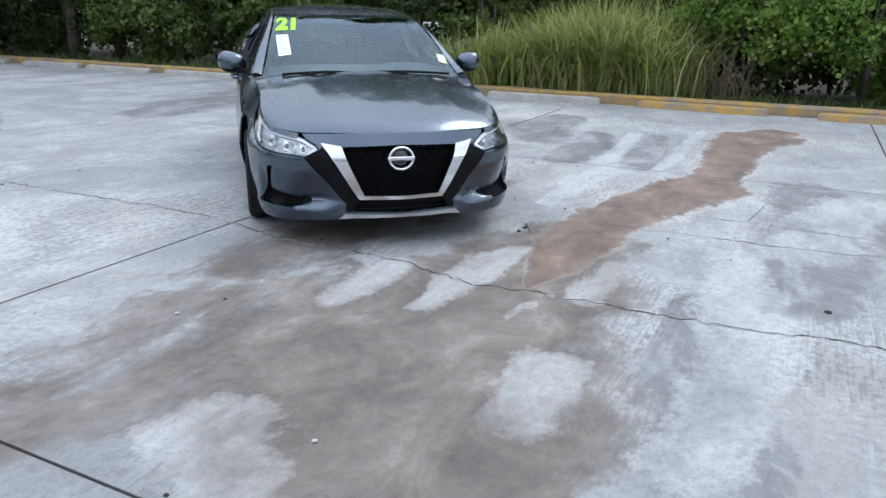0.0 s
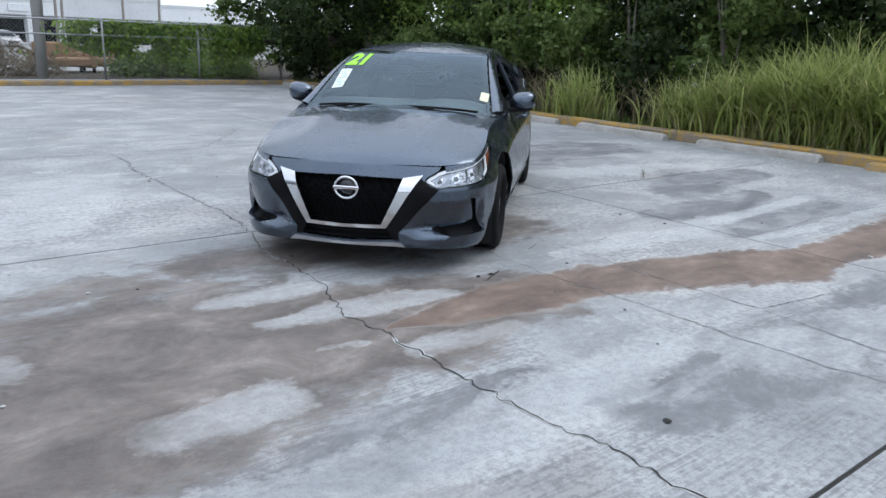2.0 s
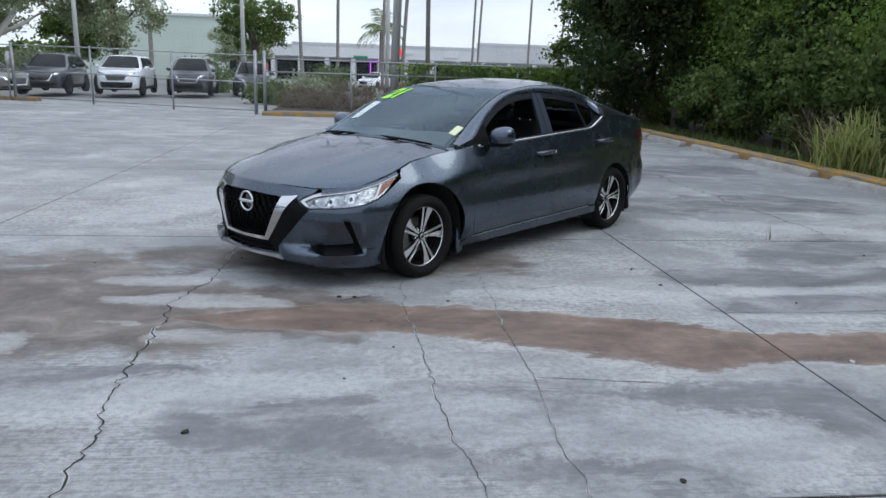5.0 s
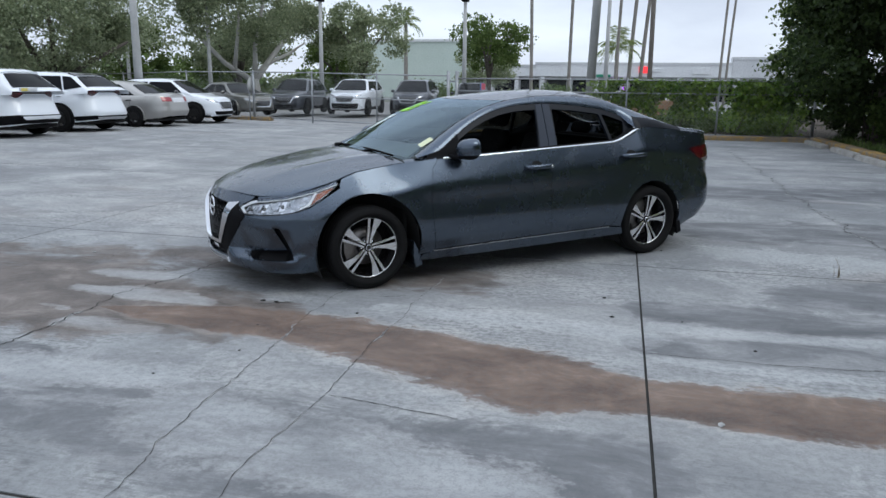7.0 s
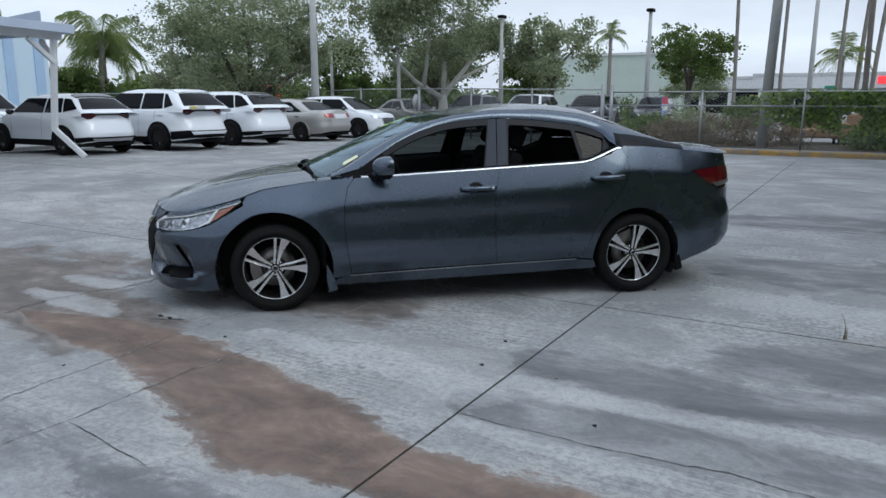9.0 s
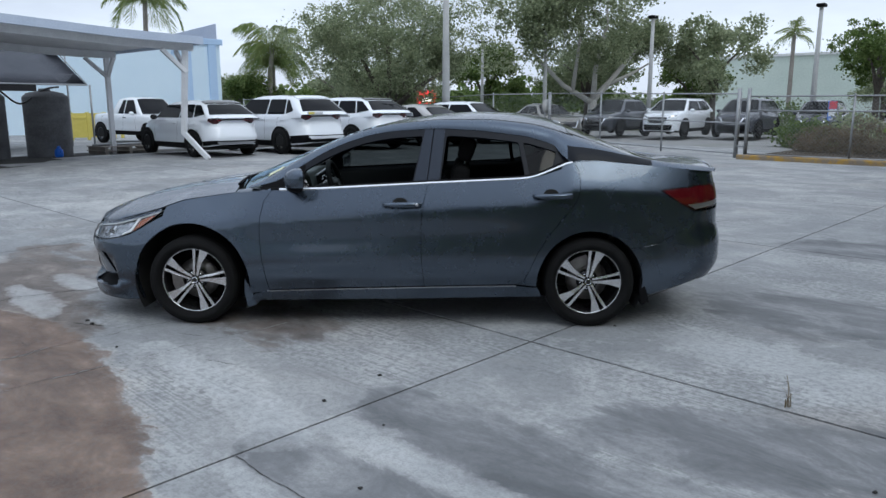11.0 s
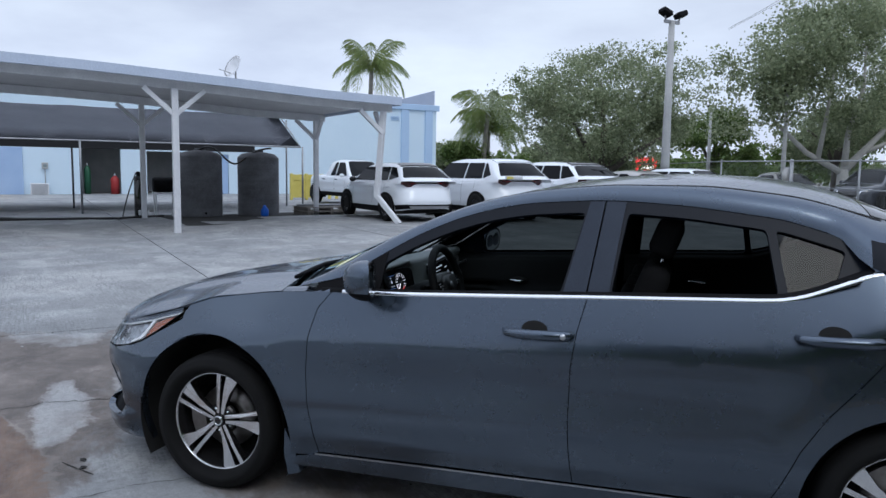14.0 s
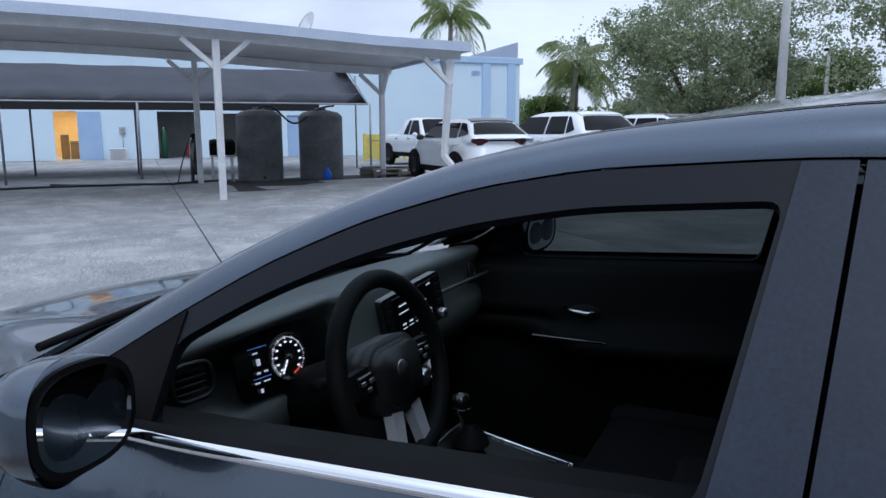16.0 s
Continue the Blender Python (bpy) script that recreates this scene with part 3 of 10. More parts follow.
def slab_mesh(a0, a1, b0, b1):
    g = 0.007
    near = a1 > -10 and a0 < 6.5 and b1 > -9 and b0 < 8.0
    step = 0.055 if near and b0 < 3 and a0 > -9 else (0.25 if near else 1.2)
    na, nb = max(2, int((a1 - a0) / step)), max(2, int((b1 - b0) / step))
    av, bv = np.linspace(a0 + g, a1 - g, na + 1), np.linspace(b0 + g * 1.4, b1 - g * 1.4, nb + 1)
    A, B = np.meshgrid(av, bv, indexing="ij")
    Z = np.array([[rise(a, b) for b in bv] for a in av])
    # worn edges dip into the joint
    edge = np.minimum(np.minimum(A - a0, a1 - A), np.minimum(B - b0, b1 - B))
    Z = Z - 0.004 * np.exp(-edge / 0.02)
    P = np.stack([A * CA - B * SA, A * SA + B * CA, Z], -1).reshape(-1, 3)
    idx = np.arange(P.shape[0]).reshape(A.shape)
    q = np.stack([idx[:-1, :-1], idx[1:, :-1], idx[1:, 1:], idx[:-1, 1:]], -1).reshape(-1, 4)
    rim = np.concatenate([idx[:, 0], idx[-1, 1:], idx[-2::-1, -1], idx[0, -2:0:-1]])
    k = P.shape[0]
    low = P[rim] - (0, 0, 0.10)
    P = np.concatenate([P, low])
    nr = len(rim)
    skirtf = [[rim[i], k + i, k + (i + 1) % nr, rim[(i + 1) % nr]] for i in range(nr)]
    me = bpy.data.meshes.new("slab")
    me.from_pydata(P.tolist(), [], q.tolist() + skirtf)
    me.update()
    A, B = np.concatenate([A.ravel(), A.ravel()[rim]]), np.concatenate([B.ravel(), B.ravel()[rim]])
    dampf = run_field(DAMP, A, B)
    for q in DAMP2:
        dampf = np.maximum(dampf, np.minimum(0.02, 0.6 * run_field(q, A, B) - 0.25))
    darkf = np.full(A.shape, -1.0)
    for d in DARKS:
        darkf = np.maximum(darkf, run_field(d, A, B))
    palef = np.full(A.shape, -1.0)
    for p in PALES:
        palef = np.maximum(palef, run_field(p, A, B))
    for nm, f in (("silt", run_field(SILT, A, B)), ("damp", dampf), ("pale", palef), ("dark", darkf)):
        at = me.attributes.new(nm, "FLOAT", "POINT")
        at.data.foreach_set("value", np.clip(f, -1, 1) * 0.5 + 0.25)
    return me


for a0, a1 in zip(A_EDGES, A_EDGES[1:]):
    for b0, b1 in zip(B_EDGES, B_EDGES[1:]):
        if b0 > 17 and a1 > -4:
            continue
        under(part("slab", slab_mesh(a0, a1, b0, b1), CONCRETE), lot)
bm = bmesh.new()
for a0, a1 in zip(A_EDGES, A_EDGES[1:]):
    for b0, b1 in zip(B_EDGES, B_EDGES[1:]):
        deep = 0.008 if a0 > -5 and b1 < 5 else 0.024
        c = [bm.verts.new(site(a, b, rise(a, b) - deep)) for a, b in ((a0, b0), (a1, b0), (a1, b1), (a0, b1))]
        bm.faces.new(c)
under(part("joint_filler", bm, JOINT), lot)


def crack(path, width, seed, wander=0.03, chips=0.0):
    """A jagged crack along a path of site points, with spalled pale edges where it is worn."""
    rnd = random.Random(seed)
    pts = []
    for (a0, b0), (a1, b1) in zip(path, path[1:]):
        L = math.hypot(a1 - a0, b1 - b0)
        k = max(2, int(L / 0.03))
        for i in range(k):
            pts.append((a0 + (a1 - a0) * i / k, b0 + (b1 - b0) * i / k))
    pts.append(path[-1])
    off, jit = 0.0, []
    for _ in pts:
        off = off * 0.86 + rnd.gauss(0, wander * 0.34)
        jit.append(off + rnd.gauss(0, wander * 0.16))
    out = []
    for bmw, zz, ww, mat, nm in ((None, 0.0035, width * 0.56, JOINT, "crack"),) + (((None, 0.0022, width * 2.0, CHIP, "chipped_edge"),) if chips else ()):
        bm = bmesh.new()
        prev = None
        for i, (a, b) in enumerate(pts):
            a1, b1 = pts[min(i + 1, len(pts) - 1)]
            a0, b0 = pts[max(i - 1, 0)]
            L = math.hypot(a1 - a0, b1 - b0) + 1e-9
            na, nb = -(b1 - b0) / L, (a1 - a0) / L
            w = ww * (0.35 + 0.9 * rnd.random()) * (0.4 if i in (0, len(pts) - 1) else 1)
            if nm == "chipped_edge" and noise.noise((a * 2.2, b * 2.2, seed)) < 0.05:
                w = 0.0008
            ca, cb = a + na * jit[i], b + nb * jit[i]
            z = rise(a, b) + zz
            cur = (bm.verts.new(site(ca + na * w / 2, cb + nb * w / 2, z)), bm.verts.new(site(ca - na * w / 2, cb - nb * w / 2, z)))
            if prev:
                bm.faces.new((prev[0], prev[1], cur[1], cur[0]))
            prev = cur
        bmesh.ops.recalc_face_normals(bm, faces=bm.faces)
        out.append(under(part(nm, bm, mat), lot))
    return out


CHIP = speckled("chipped_concrete", (0.30, 0.31, 0.31), (0.46, 0.46, 0.45), 14, 0.9, 0.4, 120)
crack([(-1.72, 4.1), (-1.80, 2.2), (-1.78, 1.2), (-1.76, 0.65), (-1.82, -0.15), (-1.92, -0.63), (-1.94, -1.4), (-1.93, -1.7), (-2.08, -2.2), (-2.06, -2.65), (-2.05, -3.0), (-2.03, -3.33), (-1.96, -3.75), (-1.90, -4.1), (-1.95, -4.5)], 0.016, 1, 0.035, 1)
crack([(-0.56, -1.0), (-0.57, -1.78), (-0.61, -2.5), (-0.56, -3.1), (-0.53, -3.6), (-0.47, -4.15), (-0.42, -4.5)], 0.007, 2, 0.02, 1)
crack([(0.02, -1.1), (0.0, -1.8), (-0.03, -2.7), (0.0, -3.35), (-0.07, -4.0), (-0.05, -4.5)], 0.006, 3, 0.015, 1)
crack([(0.0, -3.4), (0.36, -3.45), (0.66, -3.49)], 0.010, 4, 0.008)
crack([(3.85, 12.2), (3.85, 8.4), (3.72, 3.8), (3.77, 2.0), (3.78, 0.3), (3.84, -0.2)], 0.022, 5, 0.06, 1)
crack([(1.52, -2.40), (2.2, -2.41), (2.75, -2.36), (3.6, -2.42), (4.5, -2.48)], 0.010, 6, 0.01)
crack([(-0.62, 4.1), (0.2, 5.2), (0.95, 6.3)], 0.014, 7, 0.05)
crack([(-6.8, -0.2), (-7.4, 1.6), (-7.2, 3.4)], 0.012, 8, 0.05)
crack([(-10.2, 0.4), (-11.2, 1.9), (-12.4, 2.6)], 0.012, 9, 0.05)
crack([(-1.05, -2.14), (-0.82, -2.02)], 0.016, 10, 0.01)
crack([(-0.30, -1.75), (-0.12, -1.66)], 0.010, 11, 0.01)
crack([(0.30, -1.88), (0.52, -1.80)], 0.010, 12, 0.01)
# dark bits and pale crumbs lying about
rnd = random.Random(5)
for k in range(46):
    a, b = (rnd.uniform(-4.5, 4.5), rnd.uniform(-5, 2.5)) if k > 3 else [(-1.6, -3.9), (1.81, -3.25), (-0.93, -2.06), (-1.03, -2.05)][k]
    s = rnd.uniform(0.006, 0.015) if k > 3 else 0.018
    bm = bmesh.new()
    bmesh.ops.create_icosphere(bm, subdivisions=1, radius=s)
    for v in bm.verts:
        v.co = (v.co.x * rnd.uniform(0.7, 1.6), v.co.y * rnd.uniform(0.6, 1.2), v.co.z * 0.35 + s * 0.2)
    pale = k % 4 == 1
    tagged(part("pebble" if pale else "dead_leaf", bm, CHIP if pale else JOINT), "small pale pebble lying on the concrete" if pale else "small dark dried leaf lying on the concrete", "debris", "litter on the lot").matrix_world = on_lot(a, b, rnd.uniform(0, 360)) @ Matrix.Translation((0, 0, s * 0.15))

# kerb along the planting, with parking stops before it
KERB_YELLOW = Mat("worn_yellow_paint", (0.5, 0.33, 0.05), 0.75)
m = KERB_YELLOW
w1, w2 = m.noise(3.5, 6, 0.7), m.noise(40, 4, 0.7)
m.color(m.mix(m.ramp(m.math("ADD", w1, m.math("MULTIPLY", w2, 0.25)), [(0.52, 0.0), (0.68, 1.0)]), m.mix(w2, (0.33, 0.19, 0.035), (0.50, 0.31, 0.06)), m.mix(w2, (0.15, 0.115, 0.08), (0.31, 0.26, 0.20))))
m.bump(w2, 0.3, 0.005)
KERB_YELLOW = m.m
KERB_GREY = speckled("weathered_stop_concrete", (0.24, 0.225, 0.20), (0.44, 0.43, 0.41), 5, 0.9, 0.4, 60)


def kerb_line(name, p0, p1, w, hgt, mat, label):
    d = Vector((p1[0] - p0[0], p1[1] - p0[1]))
    L = d.length
    k = int(L / 0.5)
    bm = bmesh.new()
    prof = [(-w / 2, -0.1), (-w / 2 + 0.015, hgt - 0.03), (-w / 2 + 0.04, hgt), (w / 2 - 0.02, hgt), (w / 2, hgt - 0.03), (w / 2, -0.1)]
    rings = []
    rr = random.Random(3)
    for i in range(k + 1):
        j = rr.gauss(0, 0.006)
        c = Vector(p0) + d * (i / k)
        nrm = Vector((-d.y, d.x)).normalized()
        rings.append([bm.verts.new(site(c.x + nrm.x * (o + j), c.y + nrm.y * (o + j), zz + rise(c.x, c.y) + rr.gauss(0, 0.004))) for o, zz in prof])
    for r0, r1 in zip(rings, rings[1:]):
        for q in range(len(prof) - 1):
            bm.faces.new((r0[q], r0[q + 1], r1[q + 1], r1[q]))
    bm.faces.new(rings[0])
    bm.faces.new(rings[-1])
    bmesh.ops.recalc_face_normals(bm, faces=bm.faces)
    return tagged(part(name, bm, mat), label, "kerb", kind="structure")


kerb_line("kerb", (6.80, -34.0), (6.80, 16.75), 0.30, 0.15, KERB_YELLOW, "raised kerb in worn yellow paint beside the planting")
kerb_line("kerb", (6.6, 16.70), (-4.0, 16.70), 0.24, 0.13, KERB_YELLOW, "raised kerb in worn yellow paint before the fence")
kerb_line("kerb", (-11.6, 19.2), (-15.0, 20.4), 0.24, 0.14, KERB_YELLOW, "short yellow kerb at the end of the parked row")


def parking_stop(seed, yellow):
    rr = random.Random(seed)
    bm = bmesh.new()
    L = 0.97
    prof = [(-0.11, 0.0), (-0.085, 0.085), (-0.06, 0.105), (0.06, 0.105), (0.085, 0.085), (0.11, 0.0)]
    rings = [[bm.verts.new((o * s, y, z * s2 + rr.gauss(0, 0.002))) for o, z in prof] for y, s, s2 in ((-L, 0.9, 0.72), (-L + 0.05, 1, 1), (-0.4, 1, 1), (0.1, 1, 1), (0.5, 1, 1), (L - 0.05, 1, 1), (L, 0.9, 0.72))]
    for r0, r1 in zip(rings, rings[1:]):
        for q in range(5):
            bm.faces.new((r0[q], r0[q + 1], r1[q + 1], r1[q]))
    bm.faces.new(rings[0])
    bm.faces.new(rings[-1])
    bmesh.ops.recalc_face_normals(bm, faces=bm.faces)
    return tagged(part("parking_stop", bm, KERB_YELLOW if yellow else KERB_GREY), "worn yellow concrete parking stop before the kerb" if yellow else "weathered grey concrete parking stop before the kerb", "parking stop", "parking stops")


for i, b in enumerate((15.3, 12.7, 10.4, 8.0, 5.45, 2.9, 0.35, -2.2, -4.8, -7.4)):
    parking_stop(i, i in (7, 8)).matrix_world = on_lot(6.47 + 0.03 * math.sin(i * 2.1), b, 1.2 * math.sin(i * 3.3))
# earth under the planting
m = Mat("leaf_litter", (0.05, 0.04, 0.03), 0.95)
l1 = m.noise(30, 6, 0.75)
m.color(m.ramp(l1, [(0.35, (0.018, 0.014, 0.010)), (0.55, (0.06, 0.045, 0.03)), (0.7, (0.13, 0.105, 0.06))]))
m.bump(l1, 0.8, 0.03)
LITTER = m.m
bm = bmesh.new()
for (a0, a1, b0, b1) in ((6.9, 40, -40, 40), (-4.0, 6.9, 16.8, 24)):
    c = [bm.verts.new(site(a, b, 0.05)) for a, b in ((a0, b0), (a1, b0), (a1, b1), (a0, b1))]
    bm.faces.new(c)
tagged(part("planting_soil", bm, LITTER), "dark soil with dry leaf litter behind the kerb", "soil", kind="structure")


# ---- structures round the lot ----
WHITE_WOOD = speckled("white_painted_wood", (0.62, 0.63, 0.66), (0.78, 0.79, 0.81), 3, 0.6, 0.15, 40)
CEIL_WOOD = speckled("dusty_white_soffit", (0.66, 0.66, 0.67), (0.78, 0.78, 0.79), 2, 0.8, 0.1, 30)
FASCIA = speckled("pale_blue_fascia", (0.48, 0.55, 0.68), (0.58, 0.65, 0.77), 2.5, 0.5, 0.05, 30)
BLUE_WALL = speckled("pale_blue_stucco", (0.64, 0.79, 0.92), (0.70, 0.84, 0.95), 0.6, 0.85, 0.3, 35)
BLUE_TRIM = speckled("blue_trim", (0.42, 0.58, 0.80), (0.48, 0.64, 0.86), 1, 0.6, 0.1, 30)
TARP = speckled("grey_tarpaulin", (0.105, 0.115, 0.145), (0.145, 0.155, 0.185), 1.2, 0.6, 0.1, 25)
TARP_EDGE = speckled("dark_tarp_band", (0.012, 0.012, 0.015), (0.02, 0.02, 0.024), 2, 0.7, 0.1, 30)
TANK = speckled("weathered_black_tank", (0.075, 0.077, 0.083), (0.17, 0.174, 0.185), 2.2, 0.7, 0.1, 20)
GALV = speckled("galvanised_steel", (0.26, 0.27, 0.28), (0.40, 0.41, 0.42), 4, 0.45, 0.1, 60, Metallic=0.7)
POLE_GREY = speckled("concrete_pole", (0.36, 0.37, 0.37), (0.50, 0.50, 0.49), 2, 0.8, 0.2, 40)
BROWN_POLE = speckled("weathered_timber", (0.16, 0.14, 0.12), (0.27, 0.245, 0.22), 2, 0.9, 0.4, 30)
SAFETY_YELLOW = speckled("yellow_painted_steel", (0.60, 0.50, 0.10), (0.72, 0.62, 0.16), 2, 0.5, 0.1, 40)
# wall colour with the room lamp's warm tint mixed in
WARM_WALL = speckled("warm_lit_wall", (0.55, 0.40, 0.22), (0.66, 0.50, 0.30), 2, 0.9, 0.1, 30)
CARTON = speckled("brown_carton", (0.25, 0.155, 0.085), (0.36, 0.235, 0.14), 2, 0.85, 0.15, 25)
HOSE = Mat("black_hose", (0.010, 0.010, 0.011), 0.4).m

# carport: a shed roof on Y-braced posts
port = thing("carport", "white timber carport with braced posts and a pale blue fascia", "carport", on_lot(-16.0, 0.5))
PA, PB = -16.0, 0.5


def port_z(b):
    return float(np.interp(b, (-14, -3, -1, 1.2, 3.7, 6), (3.52, 3.50, 3.45, 3.34, 3.20, 3.15)))


bs = np.linspace(-13.5, 5.62, 20)
bm = bmesh.new()
rows_ = []
for b in bs:
    z = port_z(b)
    rows_.append([bm.verts.new((a - PA, b - PB, zz)) for a, zz in ((-13.42, z), (-18.9, z + 0.02), (-18.9, z - 0.10), (-13.42, z - 0.12))])
for r0, r1 in zip(rows_, rows_[1:]):
    for q in range(4):
        bm.faces.new((r0[q], r0[(q + 1) % 4], r1[(q + 1) % 4], r1[q]))
bm.faces.new(rows_[0])
bm.faces.new(rows_[-1])
bmesh.ops.recalc_face_normals(bm, faces=bm.faces)
piece("roof_deck", bm, CEIL_WOOD, port)
for a0, a1, nm in ((-13.42, -13.30, "front_fascia"), (-19.0, -18.9, "back_fascia")):
    bm = bmesh.new()
    rows_ = [[bm.verts.new((a - PA, b - PB, port_z(b) + dz)) for a, dz in ((a1, 0.02), (a0, 0.02), (a0, -0.17), (a1, -0.17))] for b in bs]
    for r0, r1 in zip(rows_, rows_[1:]):
        for q in range(4):
            bm.faces.new((r0[q], r0[(q + 1) % 4], r1[(q + 1) % 4], r1[q]))
    bm.faces.new(rows_[0])
    bm.faces.new(rows_[-1])
    bmesh.ops.recalc_face_normals(bm, faces=bm.faces)
    piece(nm, bm, FASCIA, port, "pale blue metal fascia")
piece("end_fascia", box_bm(-19.0 - PA, -13.3 - PA, 5.62 - PB, 5.70 - PB, 2.98, 3.18), FASCIA, port)
for a in (-13.75, -18.45):
    bm = bmesh.new()
    rows_ = [[bm.verts.new((a + da - PA, b - PB, port_z(b) - 0.12 + dz)) for da, dz in ((-0.07, 0.0), (0.07, 0.0), (0.07, -0.20), (-0.07, -0.20))] for b in bs]
    for r0, r1 in zip(rows_, rows_[1:]):
        for q in range(4):
            bm.faces.new((r0[q], r0[(q + 1) % 4], r1[(q + 1) % 4], r1[q]))
    bm.faces.new(rows_[0])
    bm.faces.new(rows_[-1])
    bmesh.ops.recalc_face_normals(bm, faces=bm.faces)
    piece("beam", bm, WHITE_WOOD, port)


def beam_between(p, q, w, name, parent, mat):
    bm = bmesh.new()
    p, q = Vector(p), Vector(q)
    d = (q - p)
    L = d.length
    add_box(bm, -w / 2, w / 2, -w / 2, w / 2, 0, L, 0.008)
    bmesh.ops.transform(bm, matrix=Matrix.Translation(p) @ d.to_track_quat("Z", "Y").to_matrix().to_4x4(), verts=bm.verts)
    return piece(name, bm, mat, parent)


for a, b, lean in ((-13.6, 0.5, 0), (-13.6, 5.35, 1), (-18.45, 0.45, 0), (-18.45, 5.35, 0), (-13.6, -4.4, 0), (-18.45, -4.4, 0), (-13.6, -9.3, 0), (-18.45, -9.3, 0)):
    top = Vector((a - PA, b - PB, port_z(b) - 0.32))
    foot = Vector((a - PA, b - PB, rise(a, b) - rise(PA, PB)))
    if lean:
        knee = Vector((a - PA - 0.15, b - PB - 0.10, 0.75))
        beam_between(top, knee, 0.125, "post", port, WHITE_WOOD)
        beam_between(knee + Vector((0, 0, 0.03)), foot + Vector((0.44, 0.24, 0.0)), 0.115, "post_foot", port, WHITE_WOOD)
    else:
        beam_between(foot, top, 0.135, "post", port, WHITE_WOOD)
    for sg in (1, -1):
        if b > 5 and sg > 0:
            continue
        beam_between(top + Vector((0, 0, -0.55)), top + Vector((0, sg * 0.62, 0.0)), 0.10, "brace", port, WHITE_WOOD)
    if b > 5:
        beam_between(top + Vector((0, 0, -0.55)), top + Vector((-0.5 if a > -15 else 0.5, 0.0, 0.0)), 0.10, "brace", port, WHITE_WOOD)

# low tarpaulin shelter behind it
shel = thing("tarp_shelter", "grey tarpaulin shelter on thin steel posts", "shelter", on_lot(-22.5, 1.0))
SA0, SB0 = -22.5, 1.0
bm = bmesh.new()
nb = 24
grid = []
for i in range(nb + 1):
    b = -12.5 + (5.72 + 12.5) * i / nb
    row = []
    for a, z in ((-21.1, 2.13), (-22.1, 2.52), (-23.1, 2.92), (-24.2, 3.36), (-25.4, 2.9), (-26.9, 2.3)):
        row.append(bm.verts.new((a - SA0, b - SB0 + (0.12 * (z - 2.1)), z - 0.03 * math.sin(i * math.pi / 3) ** 2)))
    grid.append(row)
for r0, r1 in zip(grid, grid[1:]):
    for q in range(5):
        bm.faces.new((r0[q], r1[q], r1[q + 1], r0[q + 1])).smooth = True
bmesh.ops.solidify(bm, geom=bm.faces[:], thickness=0.012)
piece("canvas", bm, TARP, shel)
bm = bmesh.new()
add_box(bm, -21.12 - SA0, -21.09 - SA0, -12.4 - SB0, 4.2 - SB0, 1.91, 2.125)
piece("valance", bm, TARP_EDGE, shel, "dark hanging edge of the tarpaulin")
for a, b in ((-20.9, -0.93), (-24.1, -1.0), (-20.9, 5.75), (-24.1, 6.2), (-19.9, -4.1), (-24.0, -3.9), (-20.9, -8.2)):
    piece("pole", tube_bm([(a - SA0, b - SB0, 0), (a - SA0, b - SB0, 2.13 if a > -23 else 3.2)], 0.032, 8), GALV, shel)
piece("rail", tube_bm([(-21.1 - SA0, -12.5 - SB0, 2.13), (-21.1 - SA0, 5.75 - SB0, 2.13), (-24.2 - SA0, 5.95 - SB0, 3.38)], 0.028, 8), GALV, shel)

# two ribbed water tanks
def tank(a, b, r, hh):
    prof = [(0.02, 0.0), (r, 0.0), (r, 0.03)]
    k = 9
    for i in range(k):
        z0, z1 = 0.05 + (hh - 0.16) * i / k, 0.05 + (hh - 0.16) * (i + 1) / k
        prof += [(r * 0.994, z0 + 0.02), (r, z0 + 0.05), (r, z1 - 0.03), (r * 0.994, z1)]
    prof += [(r * 0.96, hh - 0.09), (r * 0.80, hh), (r * 0.42, hh + 0.05), (r * 0.30, hh + 0.06), (0.01, hh + 0.06)]
    t_ = thing("water_tank", "tall weathered black plastic water tank on the lot", "tank", on_lot(a, b), "water tanks")
    piece("shell", lathe_bm(prof, 40), TANK, t_)
    piece("lid", lathe_bm([(0.01, hh + 0.13), (r * 0.24, hh + 0.125), (r * 0.26, hh + 0.10), (r * 0.26, hh + 0.05)], 24), TANK, t_, "round screw lid")
    piece("outlet", tube_bm([(r - 0.02, 0, 0.12), (r + 0.10, 0, 0.12)], 0.03, 8), BLACK_PLASTIC, t_)
    return t_


tank(-18.95, 2.05, 0.60, 1.83)
tank(-18.95, 3.72, 0.60, 1.82)


def cable(name, pts, r, label, cat, mat=None):
    cu = bpy.data.curves.new(name, "CURVE")
    cu.dimensions = "3D"
    cu.bevel_depth, cu.bevel_resolution = r, 2
    sp = cu.splines.new("NURBS")
    sp.points.add(len(pts) - 1)
    for p, q in zip(sp.points, pts):
        p.co = (*q, 1)
    sp.use_endpoint_u = True
    sp.order_u = 4
    cu.materials.append(mat or HOSE)
    return tagged(new(name, cu), label, cat)


